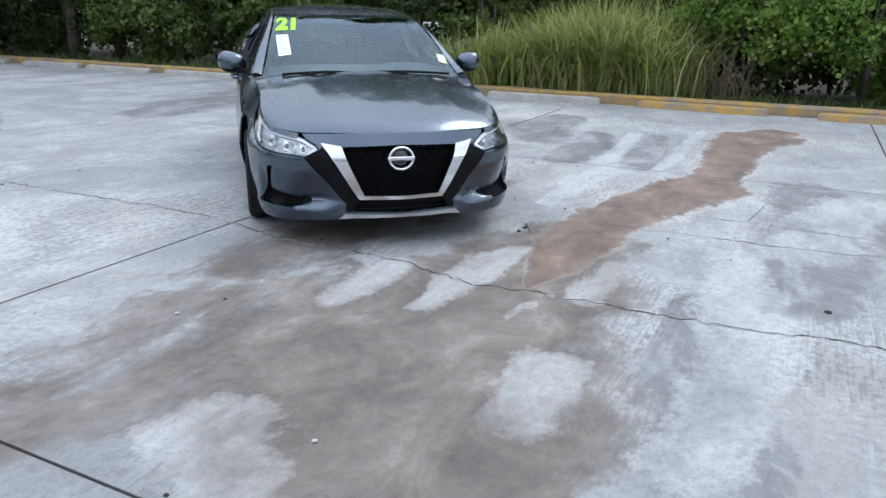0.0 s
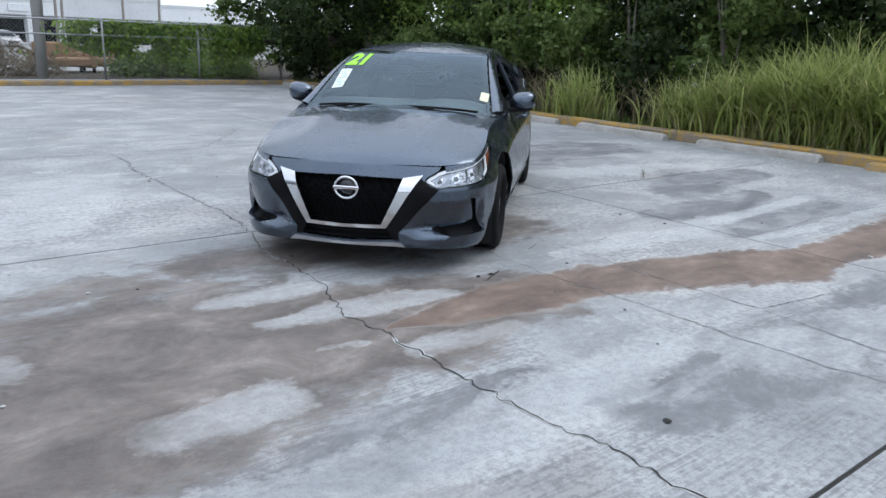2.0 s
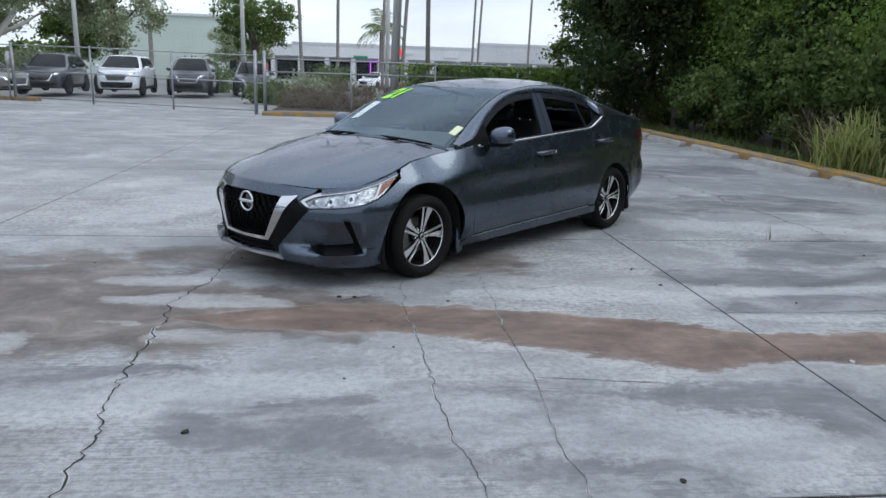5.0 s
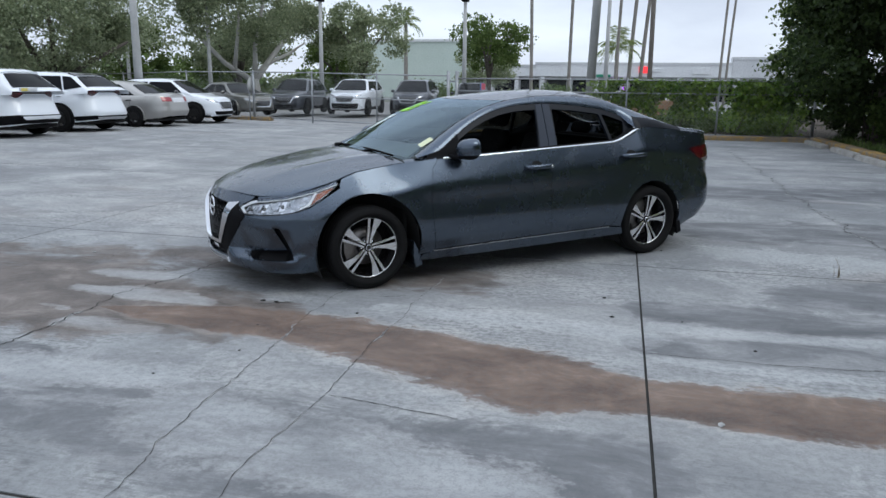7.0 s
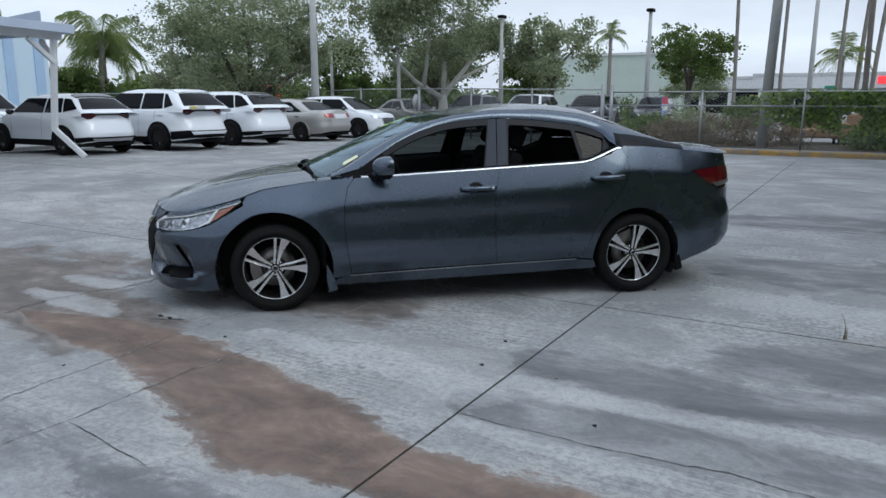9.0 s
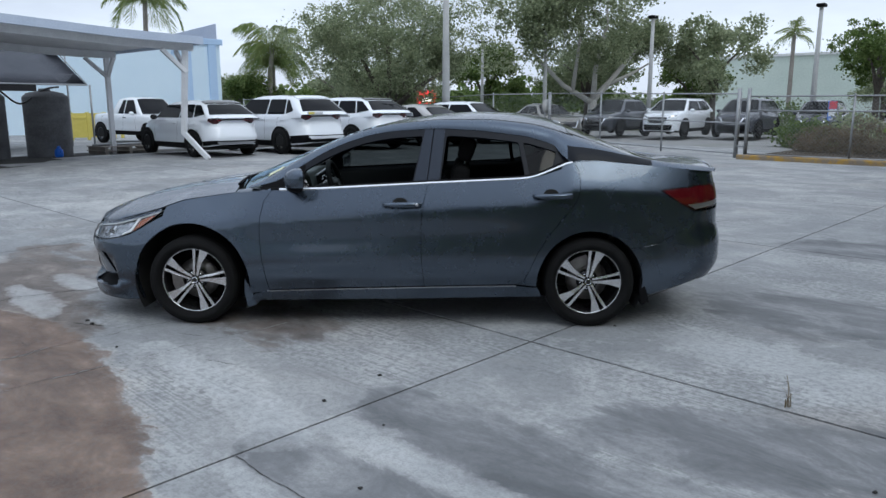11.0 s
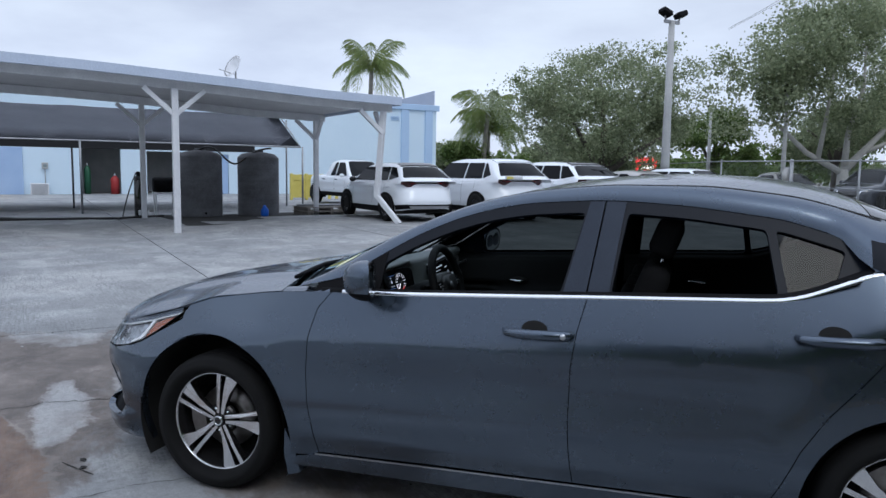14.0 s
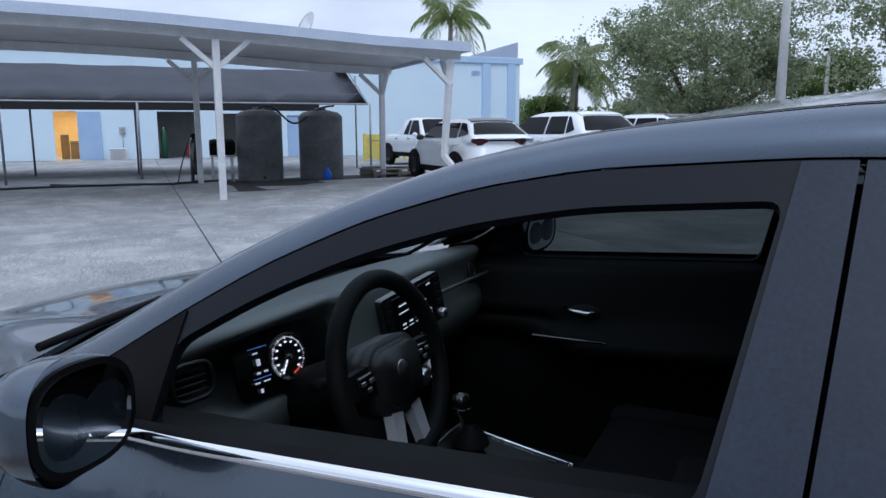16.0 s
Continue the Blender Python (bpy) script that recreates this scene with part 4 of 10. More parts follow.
cable("hose", [site(-18.8, 2.0, 1.9), site(-18.6, 2.3, 2.12), site(-18.5, 2.7, 1.55), site(-18.5, 3.0, 1.48), site(-18.6, 3.3, 1.75), site(-18.8, 3.7, 1.98), site(-18.9, 4.1, 2.0)], 0.026, "black hose slung between the two tanks", "hose")
cable("hose", [site(-18.8, -3.0, 0.05), site(-17.9, -1.9, 0.04), site(-18.6, -1.0, 0.05), site(-17.7, -0.6, 0.04), site(-18.4, 0.2, 0.05), site(-18.8, 1.0, 0.04)], 0.03, "black hose lying in loops on the concrete", "hose")
cable("hose", [site(-17.8, -4.6, 0.04), site(-18.3, -2.6, 0.05), site(-18.0, -0.8, 0.04), site(-18.3, -0.4, 0.05), site(-17.9, -0.2, 0.04)], 0.028, "black hose lying in loops on the concrete", "hose")
cable("hose", [site(-18.4, -0.1, 0.05), site(-18.5, 0.0, 0.5), site(-18.7, 0.15, 0.9), site(-18.7, 0.3, 1.25)], 0.016, "thin black hose hanging from the filter cylinder", "hose")
fc = thing("filter_cylinder", "slim black pressure cylinder standing beside the tank", "cylinder", on_lot(-18.7, 0.35))
piece("body", lathe_bm([(0.01, 0.0), (0.115, 0.0), (0.12, 0.02), (0.12, 1.02), (0.09, 1.12), (0.05, 1.15), (0.01, 1.15)], 24), GLOSS_BLACK, fc)
piece("valve", lathe_bm([(0.01, 1.27), (0.05, 1.26), (0.06, 1.2), (0.05, 1.14)], 16), BLACK_PLASTIC, fc, "valve head")
piece("sticker", box_bm(0.119, 0.122, -0.035, 0.035, 0.08, 0.22), WHITE_WOOD, fc, "white label")
pm = thing("pressure_pump", "black pump unit on a white metal stand", "pump", on_lot(-18.9, 1.05))
piece("motor", lathe_bm([(0.01, -0.3), (0.2, -0.3), (0.22, -0.2), (0.22, 0.28), (0.15, 0.34), (0.01, 0.34)], 20, "y"), BLACK_PLASTIC, pm, m=Matrix.Translation((0, 0, 0.9)))
for x in (-0.2, 0.2):
    for y in (-0.25, 0.25):
        piece("leg", tube_bm([(x, y, 0), (x, y, 0.7)], 0.02, 6), WHITE_WOOD, pm)
piece("shelf", box_bm(-0.24, 0.24, -0.3, 0.3, 0.66, 0.70, 0.005), WHITE_WOOD, pm)
bk = thing("blue_bucket", "small bright blue plastic jug on the ground", "bucket", on_lot(-18.15, 3.68))
piece("body", lathe_bm([(0.01, 0.0), (0.105, 0.0), (0.115, 0.10), (0.11, 0.2), (0.05, 0.27), (0.045, 0.32), (0.01, 0.32)], 20), Mat("blue_plastic", (0.02, 0.16, 0.75), 0.35).m, bk)
piece("handle", tube_bm([(0.10, 0, 0.12), (0.15, 0, 0.18), (0.13, 0, 0.26), (0.06, 0, 0.27)], 0.012, 6), bpy.data.materials["blue_plastic"], bk)
pal = thing("pallet_stack", "flat weathered timber pallets lying on the concrete", "pallet", on_lot(-18.8, 5.75, 4))
for k, z in enumerate((0.0, 0.13)):
    for x in np.linspace(-0.5, 0.5, 6):
        piece("board", box_bm(x - 0.06, x + 0.06, -0.85, 0.85, z + 0.10, z + 0.122, 0.003), BROWN_POLE, pal)
    for y in (-0.75, 0.0, 0.75):
        piece("runner", box_bm(-0.55, 0.55, y - 0.045, y + 0.045, z, z + 0.099, 0.004), BROWN_POLE, pal)
piece("pipe", tube_bm([(0.2, -1.0, 0.30), (0.1, 0.9, 0.29)], 0.04, 8), GALV, pal)

# the pale blue workshop
blue = thing("workshop_building", "pale blue stucco workshop with open bays and a raised parapet", "building", site_pose(-36.5, 0, -0.05))
H = 5.2
openings = [(-4.45, -3.48, 2.27, "lit"), (-0.05, 1.70, 2.28, "dark"), (6.1, 6.95, 2.12, "door"), (-14.0, -10.5, 2.6, "dark"), (2.9, 4.6, 2.2, "dark")]
cuts = sorted({-22.0, 19.45} | {o[0] for o in openings} | {o[1] for o in openings})
for y0, y1 in zip(cuts, cuts[1:]):
    op = [o for o in openings if o[0] <= y0 and o[1] >= y1]
    piece("lintel" if op else "front_wall", box_bm(-0.25, 0, y0, y1, op[0][2] if op else -0.1, H), BLUE_WALL, blue)
piece("side_wall", box_bm(-18, -0.25, 19.2, 19.45, 0, H), BLUE_WALL, blue)
piece("side_wall", box_bm(-18, -0.25, -22, -21.75, 0, H), BLUE_WALL, blue)
piece("back_wall", box_bm(-18.2, -18, -22, 19.45, 0, H), BLUE_WALL, blue)
piece("roof", box_bm(-18.2, 0.0, -22, 19.45, H, H + 0.15), POLE_GREY, blue)
bm = bmesh.new()
add_plate(bm, [(-16.0, H + 0.15), (19.45, H + 0.15), (19.45, 6.28), (16.4, 5.40), (-16.0, 5.40)], -0.5, -0.25, Matrix.Rotation(radians(90), 4, "Z") @ Matrix.Rotation(radians(90), 4, "X"))
bmesh.ops.recalc_face_normals(bm, faces=bm.faces)
piece("parapet", bm, speckled("grey_parapet", (0.36, 0.42, 0.55), (0.46, 0.52, 0.64), 1, 0.7, 0.1, 20), blue, "grey sloping parapet")
piece("cornice", box_bm(0.0, 0.14, -22, 19.6, H - 0.18, H + 0.16, 0.02), BLUE_TRIM, blue)
for y in (18.9, 17.3):
    piece("pilaster", box_bm(0.0, 0.12, y - 0.25, y + 0.25, 0, H - 0.19, 0.01), BLUE_TRIM, blue)
bm = bmesh.new()
for k in range(5):
    add_box(bm, 0.002, 0.05, 16.4, 16.9, 4.36 + k * 0.05, 4.39 + k * 0.05)
piece("wall_vent", bm, BLUE_TRIM, blue, "small louvred vent")
piece("door_leaf", box_bm(-0.16, -0.10, 6.12, 6.93, 0.0, 2.10, 0.01), speckled("blue_door_paint", (0.34, 0.48, 0.72), (0.42, 0.56, 0.78), 1, 0.5, 0.05, 30), blue, "mid blue steel door")
piece("sliding_door", box_bm(0.01, 0.07, -3.47, -2.5, 0.02, 2.25, 0.01), bpy.data.materials["blue_door_paint"], blue, "blue steel sliding door")
piece("lit_room", box_bm(-6.0, -5.8, -7, -1.0, 0, 3.0), WARM_WALL, blue, "warmly lit inner wall")
piece("room_floor", box_bm(-6.0, -0.25, -7, -1.0, -0.02, 0.0), CARTON, blue)
piece("room_ceiling", box_bm(-6.0, -0.25, -7, -1.0, 2.9, 3.0), WARM_WALL, blue)
piece("room_side", box_bm(-6.0, -0.25, -1.1, -1.0, 0, 3.0), WARM_WALL, blue)
piece("room_side", box_bm(-6.0, -0.25, -7, -6.9, 0, 3.0), WARM_WALL, blue)
for y0, y1 in ((-0.3, 5.0), (-14.5, -10.0)):
    piece("bay_wall", box_bm(-3.2, -3.0, y0, y1, 0, 3.0), POLE_GREY, blue)
    piece("bay_floor", box_bm(-3.2, -0.25, y0, y1, -0.02, 0.0), POLE_GREY, blue)
    # ceiling coloured near-black to deepen the bay's shade
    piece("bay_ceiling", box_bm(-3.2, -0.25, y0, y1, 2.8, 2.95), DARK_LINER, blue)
    for y in (y0, y1):
        piece("bay_side", box_bm(-3.2, -0.25, y - 0.05, y + 0.05, 0, 2.9), POLE_GREY, blue)
lamp = new("room_lamp", bpy.data.lights.new("room_lamp", "AREA"))
lamp.data.energy, lamp.data.size, lamp.data.color = 260, 1.5, (1.0, 0.72, 0.38)
lamp.matrix_world = site_pose(-39.3, -4.0, 2.75)
for y0, y1, z1 in ((-4.35, -4.0, 1.2), (-3.95, -3.6, 0.9)):
    cab = thing("storage_crate", "tall brown crate inside the lit room", "crate", site_pose(-38.2, (y0 + y1) / 2, -0.05))
    piece("case", box_bm(-0.2, 0.2, -0.17, 0.17, 0, z1, 0.01), CARTON, cab)
    piece("batten", box_bm(0.2, 0.225, -0.17, 0.17, z1 - 0.14, z1 - 0.07), BROWN_POLE, cab)
for y, col, hh, r, nm in ((0.22, (0.02, 0.10, 0.05), 1.45, 0.15, "green"), (1.45, (0.35, 0.03, 0.03), 0.95, 0.2, "red")):
    gb = thing("gas_cylinder", f"{nm} steel gas cylinder standing in the open bay", "gas cylinder", site_pose(-36.9, y, -0.05), "gas cylinders")
    piece("body", lathe_bm([(0.01, 0), (r, 0.0), (r, hh * 0.82), (r * 0.7, hh * 0.93), (r * 0.3, hh), (0.01, hh)], 24), Mat(f"{nm}_cylinder_paint", col, 0.45).m, gb)
    piece("valve_cap", lathe_bm([(0.01, hh + 0.12), (0.05, hh + 0.1), (0.06, hh)], 14), GALV, gb)
ac = thing("air_conditioner", "boxy white air conditioning unit beside the wall", "air conditioner", site_pose(-36.1, -1.85, -0.05))
piece("case", box_bm(-0.2, 0.2, -0.38, 0.38, 0.0, 0.58, 0.02), WHITE_WOOD, ac)
bm = bmesh.new()
for k in range(10):
    add_box(bm, 0.2, 0.215, -0.33, 0.33, 0.06 + k * 0.05, 0.075 + k * 0.05)
piece("grille", bm, GALV, ac)
eb = thing("electric_meter", "small grey electric meter box on the blue wall", "meter", site_pose(-36.45, -1.6, 1.35))
piece("case", box_bm(-0.05, 0.1, -0.13, 0.13, -0.15, 0.15, 0.015), POLE_GREY, eb)
piece("dial", lathe_bm([(0.0, 0.13), (0.07, 0.125), (0.08, 0.1)], 16, "x"), CAR_GLASS, eb)
piece("conduit", tube_bm([(0.03, 0, -0.15), (0.03, 0, -1.3)], 0.02, 6), GALV, eb)
for b0, b1, a, z0, z1 in ((7.95, 9.35, -29.0, 0.35, 1.16),):
    yb = thing("safety_barrier", "yellow steel barrier with a solid panel", "barrier", site_pose(a, (b0 + b1) / 2, 0.0))
    hw = (b1 - b0) / 2
    piece("panel", box_bm(-0.03, 0.03, -hw, hw, 0.10, 1.14, 0.01), SAFETY_YELLOW, yb)
    for y in (-hw, 0, hw):
        piece("post", box_bm(-0.07, 0.07, y - 0.06, y + 0.06, 0, 1.18, 0.01), SAFETY_YELLOW, yb)
    piece("rail", box_bm(0.03, 0.06, -hw, hw, 0.9, 1.0, 0.005), SAFETY_YELLOW, yb)
for b in (9.75, 10.1):
    bol = thing("bollard", "round yellow steel bollard", "bollard", site_pose(-29.0, b, 0.0), "bollards")
    piece("post", lathe_bm([(0.01, 0.95), (0.05, 0.94), (0.075, 0.9), (0.075, 0.0)], 16), SAFETY_YELLOW, bol)
    piece("base_ring", lathe_bm([(0.075, 0.04), (0.11, 0.04), (0.12, 0.0)], 16), GALV, bol)
sd = thing("satellite_dish", "white satellite dish on the workshop roof", "dish", site_pose(-38.6, 7.9, 5.3))
piece("bowl", lathe_bm([(0.01, 0.0), (0.3, 0.05), (0.62, 0.22), (0.65, 0.24), (0.3, 0.03), (0.01, -0.02)], 28, "x"), WHITE_WOOD, sd, m=Matrix.Translation((0, 0, 1.55)) @ Matrix.Rotation(radians(-70), 4, "Z") @ Matrix.Rotation(radians(-25), 4, "Y"))
piece("mast", tube_bm([(0, 0, -0.1), (0, 0, 1.5)], 0.045, 8), GALV, sd)
piece("feed_arm", tube_bm([(0, 0, 1.2), (-0.1, -0.9, 1.45)], 0.02, 6), GALV, sd)

# ---- lamp posts, poles ----
def lamp_post(a, b, hh, heads, r=0.085):
    lp = thing("lamp_post", "pale concrete lamp post with dark floodlight heads" if heads > 1 else "slim grey lamp post with one dark head", "lamp post", on_lot(a, b), "lamp posts")
    piece("pole", tube_bm([(0, 0, 0), (0, 0, hh * 0.5), (0, 0, hh)], [r * 1.25, r, r * 0.75], 12), POLE_GREY, lp)
    if heads == 1:
        piece("lamp_head", box_bm(-0.17, 0.17, -0.24, 0.24, hh, hh + 0.15, 0.03), BLACK_PLASTIC, lp)
    else:
        piece("bracket", box_bm(-0.05, 0.05, -0.35, 0.35, hh - 0.06, hh + 0.04, 0.01), GALV, lp)
        for sg in (1, -1):
            piece("lamp_head", box_bm(-0.16, 0.16, -0.22, 0.22, -0.09, 0.09, 0.03), BLACK_PLASTIC, lp, m=Matrix.Translation((0.05, sg * 0.36, hh + 0.26)) @ Matrix.Rotation(radians(18 * sg), 4, "X") @ Matrix.Rotation(radians(-15), 4, "Y"))
            piece("arm", tube_bm([(0, sg * 0.3, hh), (0.03, sg * 0.36, hh + 0.18)], 0.03, 6), GALV, lp)
    return lp


lamp_post(-15.84, 17.3, 6.55, 2, 0.135)
for a, b, hh in ((-21.86, 32.2, 5.75), (-14.67, 31.42, 5.68), (-6.93, 32.17, 5.72), (0.35, 33.0, 6.4), (-30, 36.0, 5.7)):
    lamp_post(a, b, hh, 1, 0.11)


def timber_pole(a, b, hh, r, lean=(0, 0), label="tall weathered utility pole behind the fence"):
    up = thing("utility_pole", label, "pole", site_pose(a, b, 0.0), "utility poles")
    piece("shaft", tube_bm([(0, 0, -0.1), (lean[0] * 0.5, lean[1] * 0.5, hh * 0.5), (lean[0], lean[1], hh)], [r, r * 0.9, r * 0.75], 12), BROWN_POLE if r < 0.15 else POLE_GREY, up)
    piece("cross_arm", box_bm(-0.05, 0.05, -1.1, 1.1, -0.06, 0.06, 0.01), BROWN_POLE, up, m=Matrix.Translation((lean[0], lean[1], hh - 0.6)))
    return up


timber_pole(0.15, 19.2, 13.0, 0.155, (0.35, 0.25))
timber_pole(2.6, 34.0, 15.0, 0.13, (-0.2, 0.1))
# wires between poles
for dz, off in ((12.5, -0.9), (12.4, 0.9)):
    cable("overhead_wire", [site(0.4, 19.4 + off, dz), site(-15, 30, dz - 0.9), site(-34, 42, dz - 0.6)], 0.012, "thin dark overhead wire between poles", "wire")

# ---- chain-link fence ----
LINK = Mat("chain_link_wire", (0.30, 0.31, 0.31), 0.45, 0.8).m


def fence_run(p0, p1, hh, label, rails=(1.0, 0.06), mid=None, pitch=0.085):
    fn = thing("chain_link_fence", label, "fence", Matrix.Translation((0, 0, 0)), "fence runs")
    P0, P1 = Vector(p0), Vector(p1)
    d = P1 - P0
    L = d.length
    k = max(1, round(L / 2.9))
    for i in range(k + 1):
        c = P0 + d * (i / k)
        z = rise(c.x, c.y)
        q = site(c.x, c.y)
        r = 0.045 if i in (0, k) else 0.03
        piece("post", tube_bm([(q.x, q.y, z - 0.05), (q.x, q.y, z + hh + 0.03)], r, 8), GALV, fn)
        piece("post_cap", lathe_bm([(0.001, 0.03), (r * 1.1, 0.0), (r * 1.1, -0.03)], 8), GALV, fn, m=Matrix.Translation((q.x, q.y, z + hh + 0.04)))
    for fz in (hh, *( [mid] if mid else []), 0.12):
        pts = []
        for i in range(k + 1):
            c = P0 + d * (i / k)
            q = site(c.x, c.y)
            pts.append((q.x, q.y, rise(c.x, c.y) + fz))
        piece("rail", tube_bm(pts, 0.021, 6), GALV, fn)
    # the diamond wire, joined
    nL = int(L / pitch)
    nz = int((hh - 0.1) / pitch)
    verts, faces = [], []
    w = 0.0024
    dirn = site(*(d / L)) - site(0, 0)
    for sgn in (1, -1):
        for i in range(-nz, nL):
            s0, s1 = i * pitch, (i + nz) * pitch
            z0, z1 = 0.06, 0.06 + nz * pitch
            lo, hi = max(0.0, -s0), min(1e9, L - s0)
            if hi <= lo:
                continue
            t0, t1 = lo, min(hi, nz * pitch)
            if t1 <= t0:
                continue
            pts = []
            for t in (t0, t1):
                s = s0 + t
                zz = z0 + t if sgn > 0 else z1 - t
                c = P0 + d * (s / L)
                q = site(c.x, c.y)
                pts.append(Vector((q.x, q.y, zz + rise(c.x, c.y))))
            up = Vector((0, 0, 1)) * w - dirn * w * sgn
            b0 = len(verts)
            verts += [tuple(pts[0] + up * 0.7), tuple(pts[0] - up * 0.7), tuple(pts[1] - up * 0.7), tuple(pts[1] + up * 0.7)]
            faces.append((b0, b0 + 1, b0 + 2, b0 + 3))
    me = bpy.data.meshes.new("wire_mesh")
    me.from_pydata(verts, [], faces)
    me.update()
    wm = piece("wire_mesh", me, LINK, fn, "woven diamond wire")
    wm["kind"] = "stuff"
    return fn


fence_run((6.75, 17.1), (-3.95, 17.1), 1.72, "galvanised chain-link fence with three rails before a thicket", mid=1.33, pitch=0.10)
fence_run((-4.25, 17.2), (-12.4, 19.4), 1.80, "galvanised chain-link sliding gate across the entrance", mid=0.98, pitch=0.09)
fence_run((-12.5, 19.6), (-36.0, 20.6), 1.80, "galvanised chain-link fence behind the parked cars", pitch=0.11)
gp = thing("gate_post", "pair of stout steel gate posts at the entrance", "gate post", on_lot(-4.1, 17.1))
for y in (-0.14, 0.14):
    piece("post", tube_bm([(y, 0, 0), (y, 0, 1.95)], 0.055, 10), GALV, gp)
for z in (0.3, 0.95, 1.6):
    piece("clamp", box_bm(-0.2, 0.2, -0.03, 0.03, z, z + 0.05), GALV, gp)
rs = thing("round_sign", "grey round sign plate fixed to the fence", "sign", on_lot(-12.55, 19.35))
piece("plate", lathe_bm([(0.001, 0.0), (0.27, 0.0), (0.28, 0.012), (0.001, 0.014)], 28, "x"), POLE_GREY, rs, m=Matrix.Translation((0.06, 0, 1.32)))
piece("stem", tube_bm([(0, 0, 0), (0, 0, 1.6)], 0.025, 8), GALV, rs)

# ---- beyond the fence ----
es = thing("estate_sign", "small red, white and blue board on two legs", "sign", site_pose(-5.6, 30.5, -0.1))
piece("board", box_bm(-0.02, 0.02, -0.55, 0.55, 0.75, 1.75, 0.01), Mat("sign_blue", (0.10, 0.22, 0.60), 0.5).m, es)
piece("red_panel", box_bm(0.021, 0.028, -0.54, 0.54, 1.42, 1.74), Mat("sign_red", (0.50, 0.03, 0.06), 0.5).m, es)
piece("white_panel", box_bm(0.021, 0.028, -0.54, 0.54, 1.12, 1.40), WHITE_WOOD, es)
for z in (0.85, 0.97):
    piece("text_bar", box_bm(0.021, 0.028, -0.4, 0.4, z, z + 0.05), WHITE_WOOD, es)
for y in (-0.5, 0.5):
    piece("leg", box_bm(-0.03, 0.03, y - 0.04, y + 0.04, 0, 0.76), WHITE_WOOD, es)
for a, b, turn in ((1.4, 22.6, 15), (2.9, 22.9, -20)):
    so = thing("old_sofa", "discarded brown sofa standing behind the fence", "sofa", site_pose(a, b, 0.0, turn), "discarded sofas")
    piece("seat", box_bm(-0.8, 0.8, -0.4, 0.4, 0.25, 0.55, 0.07, None, 2), CARTON, so)
    piece("backrest", box_bm(-0.8, 0.8, 0.28, 0.5, 0.45, 1.05, 0.07, None, 2), CARTON, so)
    for x in (-0.85, 0.85):
        piece("armrest", box_bm(x - 0.12, x + 0.12, -0.42, 0.48, 0.2, 0.75, 0.06, None, 2), CARTON, so)
        for y in (-0.35, 0.4):
            piece("leg", box_bm(x - 0.04, x + 0.04, y - 0.04, y + 0.04, 0, 0.26), BLACK_PLASTIC, so)

# shops across the road, with a long white parapet
mall = thing("shopping_parade", "long low white shopping parade with dark shop windows", "building", site_pose(4, 92, -0.3))
SHOP = speckled("cream_stucco", (0.55, 0.56, 0.58), (0.68, 0.69, 0.70), 0.3, 0.85, 0.1, 6)
SHOP2 = speckled("white_fascia", (0.68, 0.70, 0.72), (0.8, 0.81, 0.82), 0.3, 0.8, 0.1, 6)
DARK_PANE = Mat("dark_shop_glass", (0.005, 0.006, 0.008), 0.06, Specular_IOR_Level=0.09).m
piece("wall", box_bm(-34, 34, 0, 12, 0, 4.3), SHOP, mall)
for x0, x1, z1 in ((-34, -14, 4.7), (-14, 10, 5.0), (10, 22, 5.7), (22, 34, 5.2)):
    piece("parapet", box_bm(x0, x1, -1.3, 0.6, 3.2, z1, 0.05), SHOP2 if x0 != 10 else SHOP, mall)
    piece("parapet_band", box_bm(x0, x1, -1.36, -1.28, z1 - 0.35, z1 - 0.02), SHOP, mall)
for x in np.arange(-33, 33, 3.4):
    piece("shop_window", box_bm(x, x + 2.6, -0.06, 0.02, 0.3, 2.8), DARK_PANE, mall)
    piece("pillar", box_bm(x + 2.75, x + 3.25, -1.2, -0.8, 0, 3.2, 0.03), SHOP2, mall)
RED_SIGN = glow("red_shop_sign", (0.9, 0.04, 0.05), 1.0)
GREEN_SIGN = Mat("green_sign_board", (0.04, 0.25, 0.15), 0.5).m
PURPLE_NEON = glow("purple_neon", (0.55, 0.08, 0.9), 0.9)
piece("shop_sign", box_bm(-1.0, 0.2, -1.45, -1.37, 3.7, 4.5, 0.03), RED_SIGN, mall, "small red lit shop sign")
piece("sign_bar", box_bm(0.4, 1.6, -1.45, -1.37, 3.85, 4.3, 0.03), SHOP2, mall)
piece("shop_sign", box_bm(5.4, 7.4, -1.45, -1.37, 3.6, 4.4, 0.03), SHOP2, mall)
for x0, x1, z0, z1 in ((-4.1, -3.95, 1.0, 2.9), (-4.1, -2.7, 2.75, 2.9), (-2.8, -2.65, 1.4, 2.8), (-4.0, -2.8, 1.0, 1.12)):
    piece("neon_tube", box_bm(x0, x1, -1.44, -1.38, z0, z1), PURPLE_NEON, mall, "purple neon tube")
piece("shop_sign", box_bm(-6.2, -4.4, -1.45, -1.37, 3.15, 3.5, 0.03), GREEN_SIGN, mall, "small dark green shop sign")
back = thing("pale_green_building", "distant pale green box-shaped building behind trees", "building", site_pose(-27, 88, -0.3))
PGREEN = speckled("pale_green_stucco", (0.55, 0.64, 0.58), (0.64, 0.72, 0.66), 0.3, 0.85, 0.1, 6)
piece("wall", box_bm(-9, 9, 0, 12, 0, 7.4), PGREEN, back)
piece("cornice", box_bm(-9.2, 9.2, -0.2, 12.2, 7.4, 7.7), SHOP2, back)
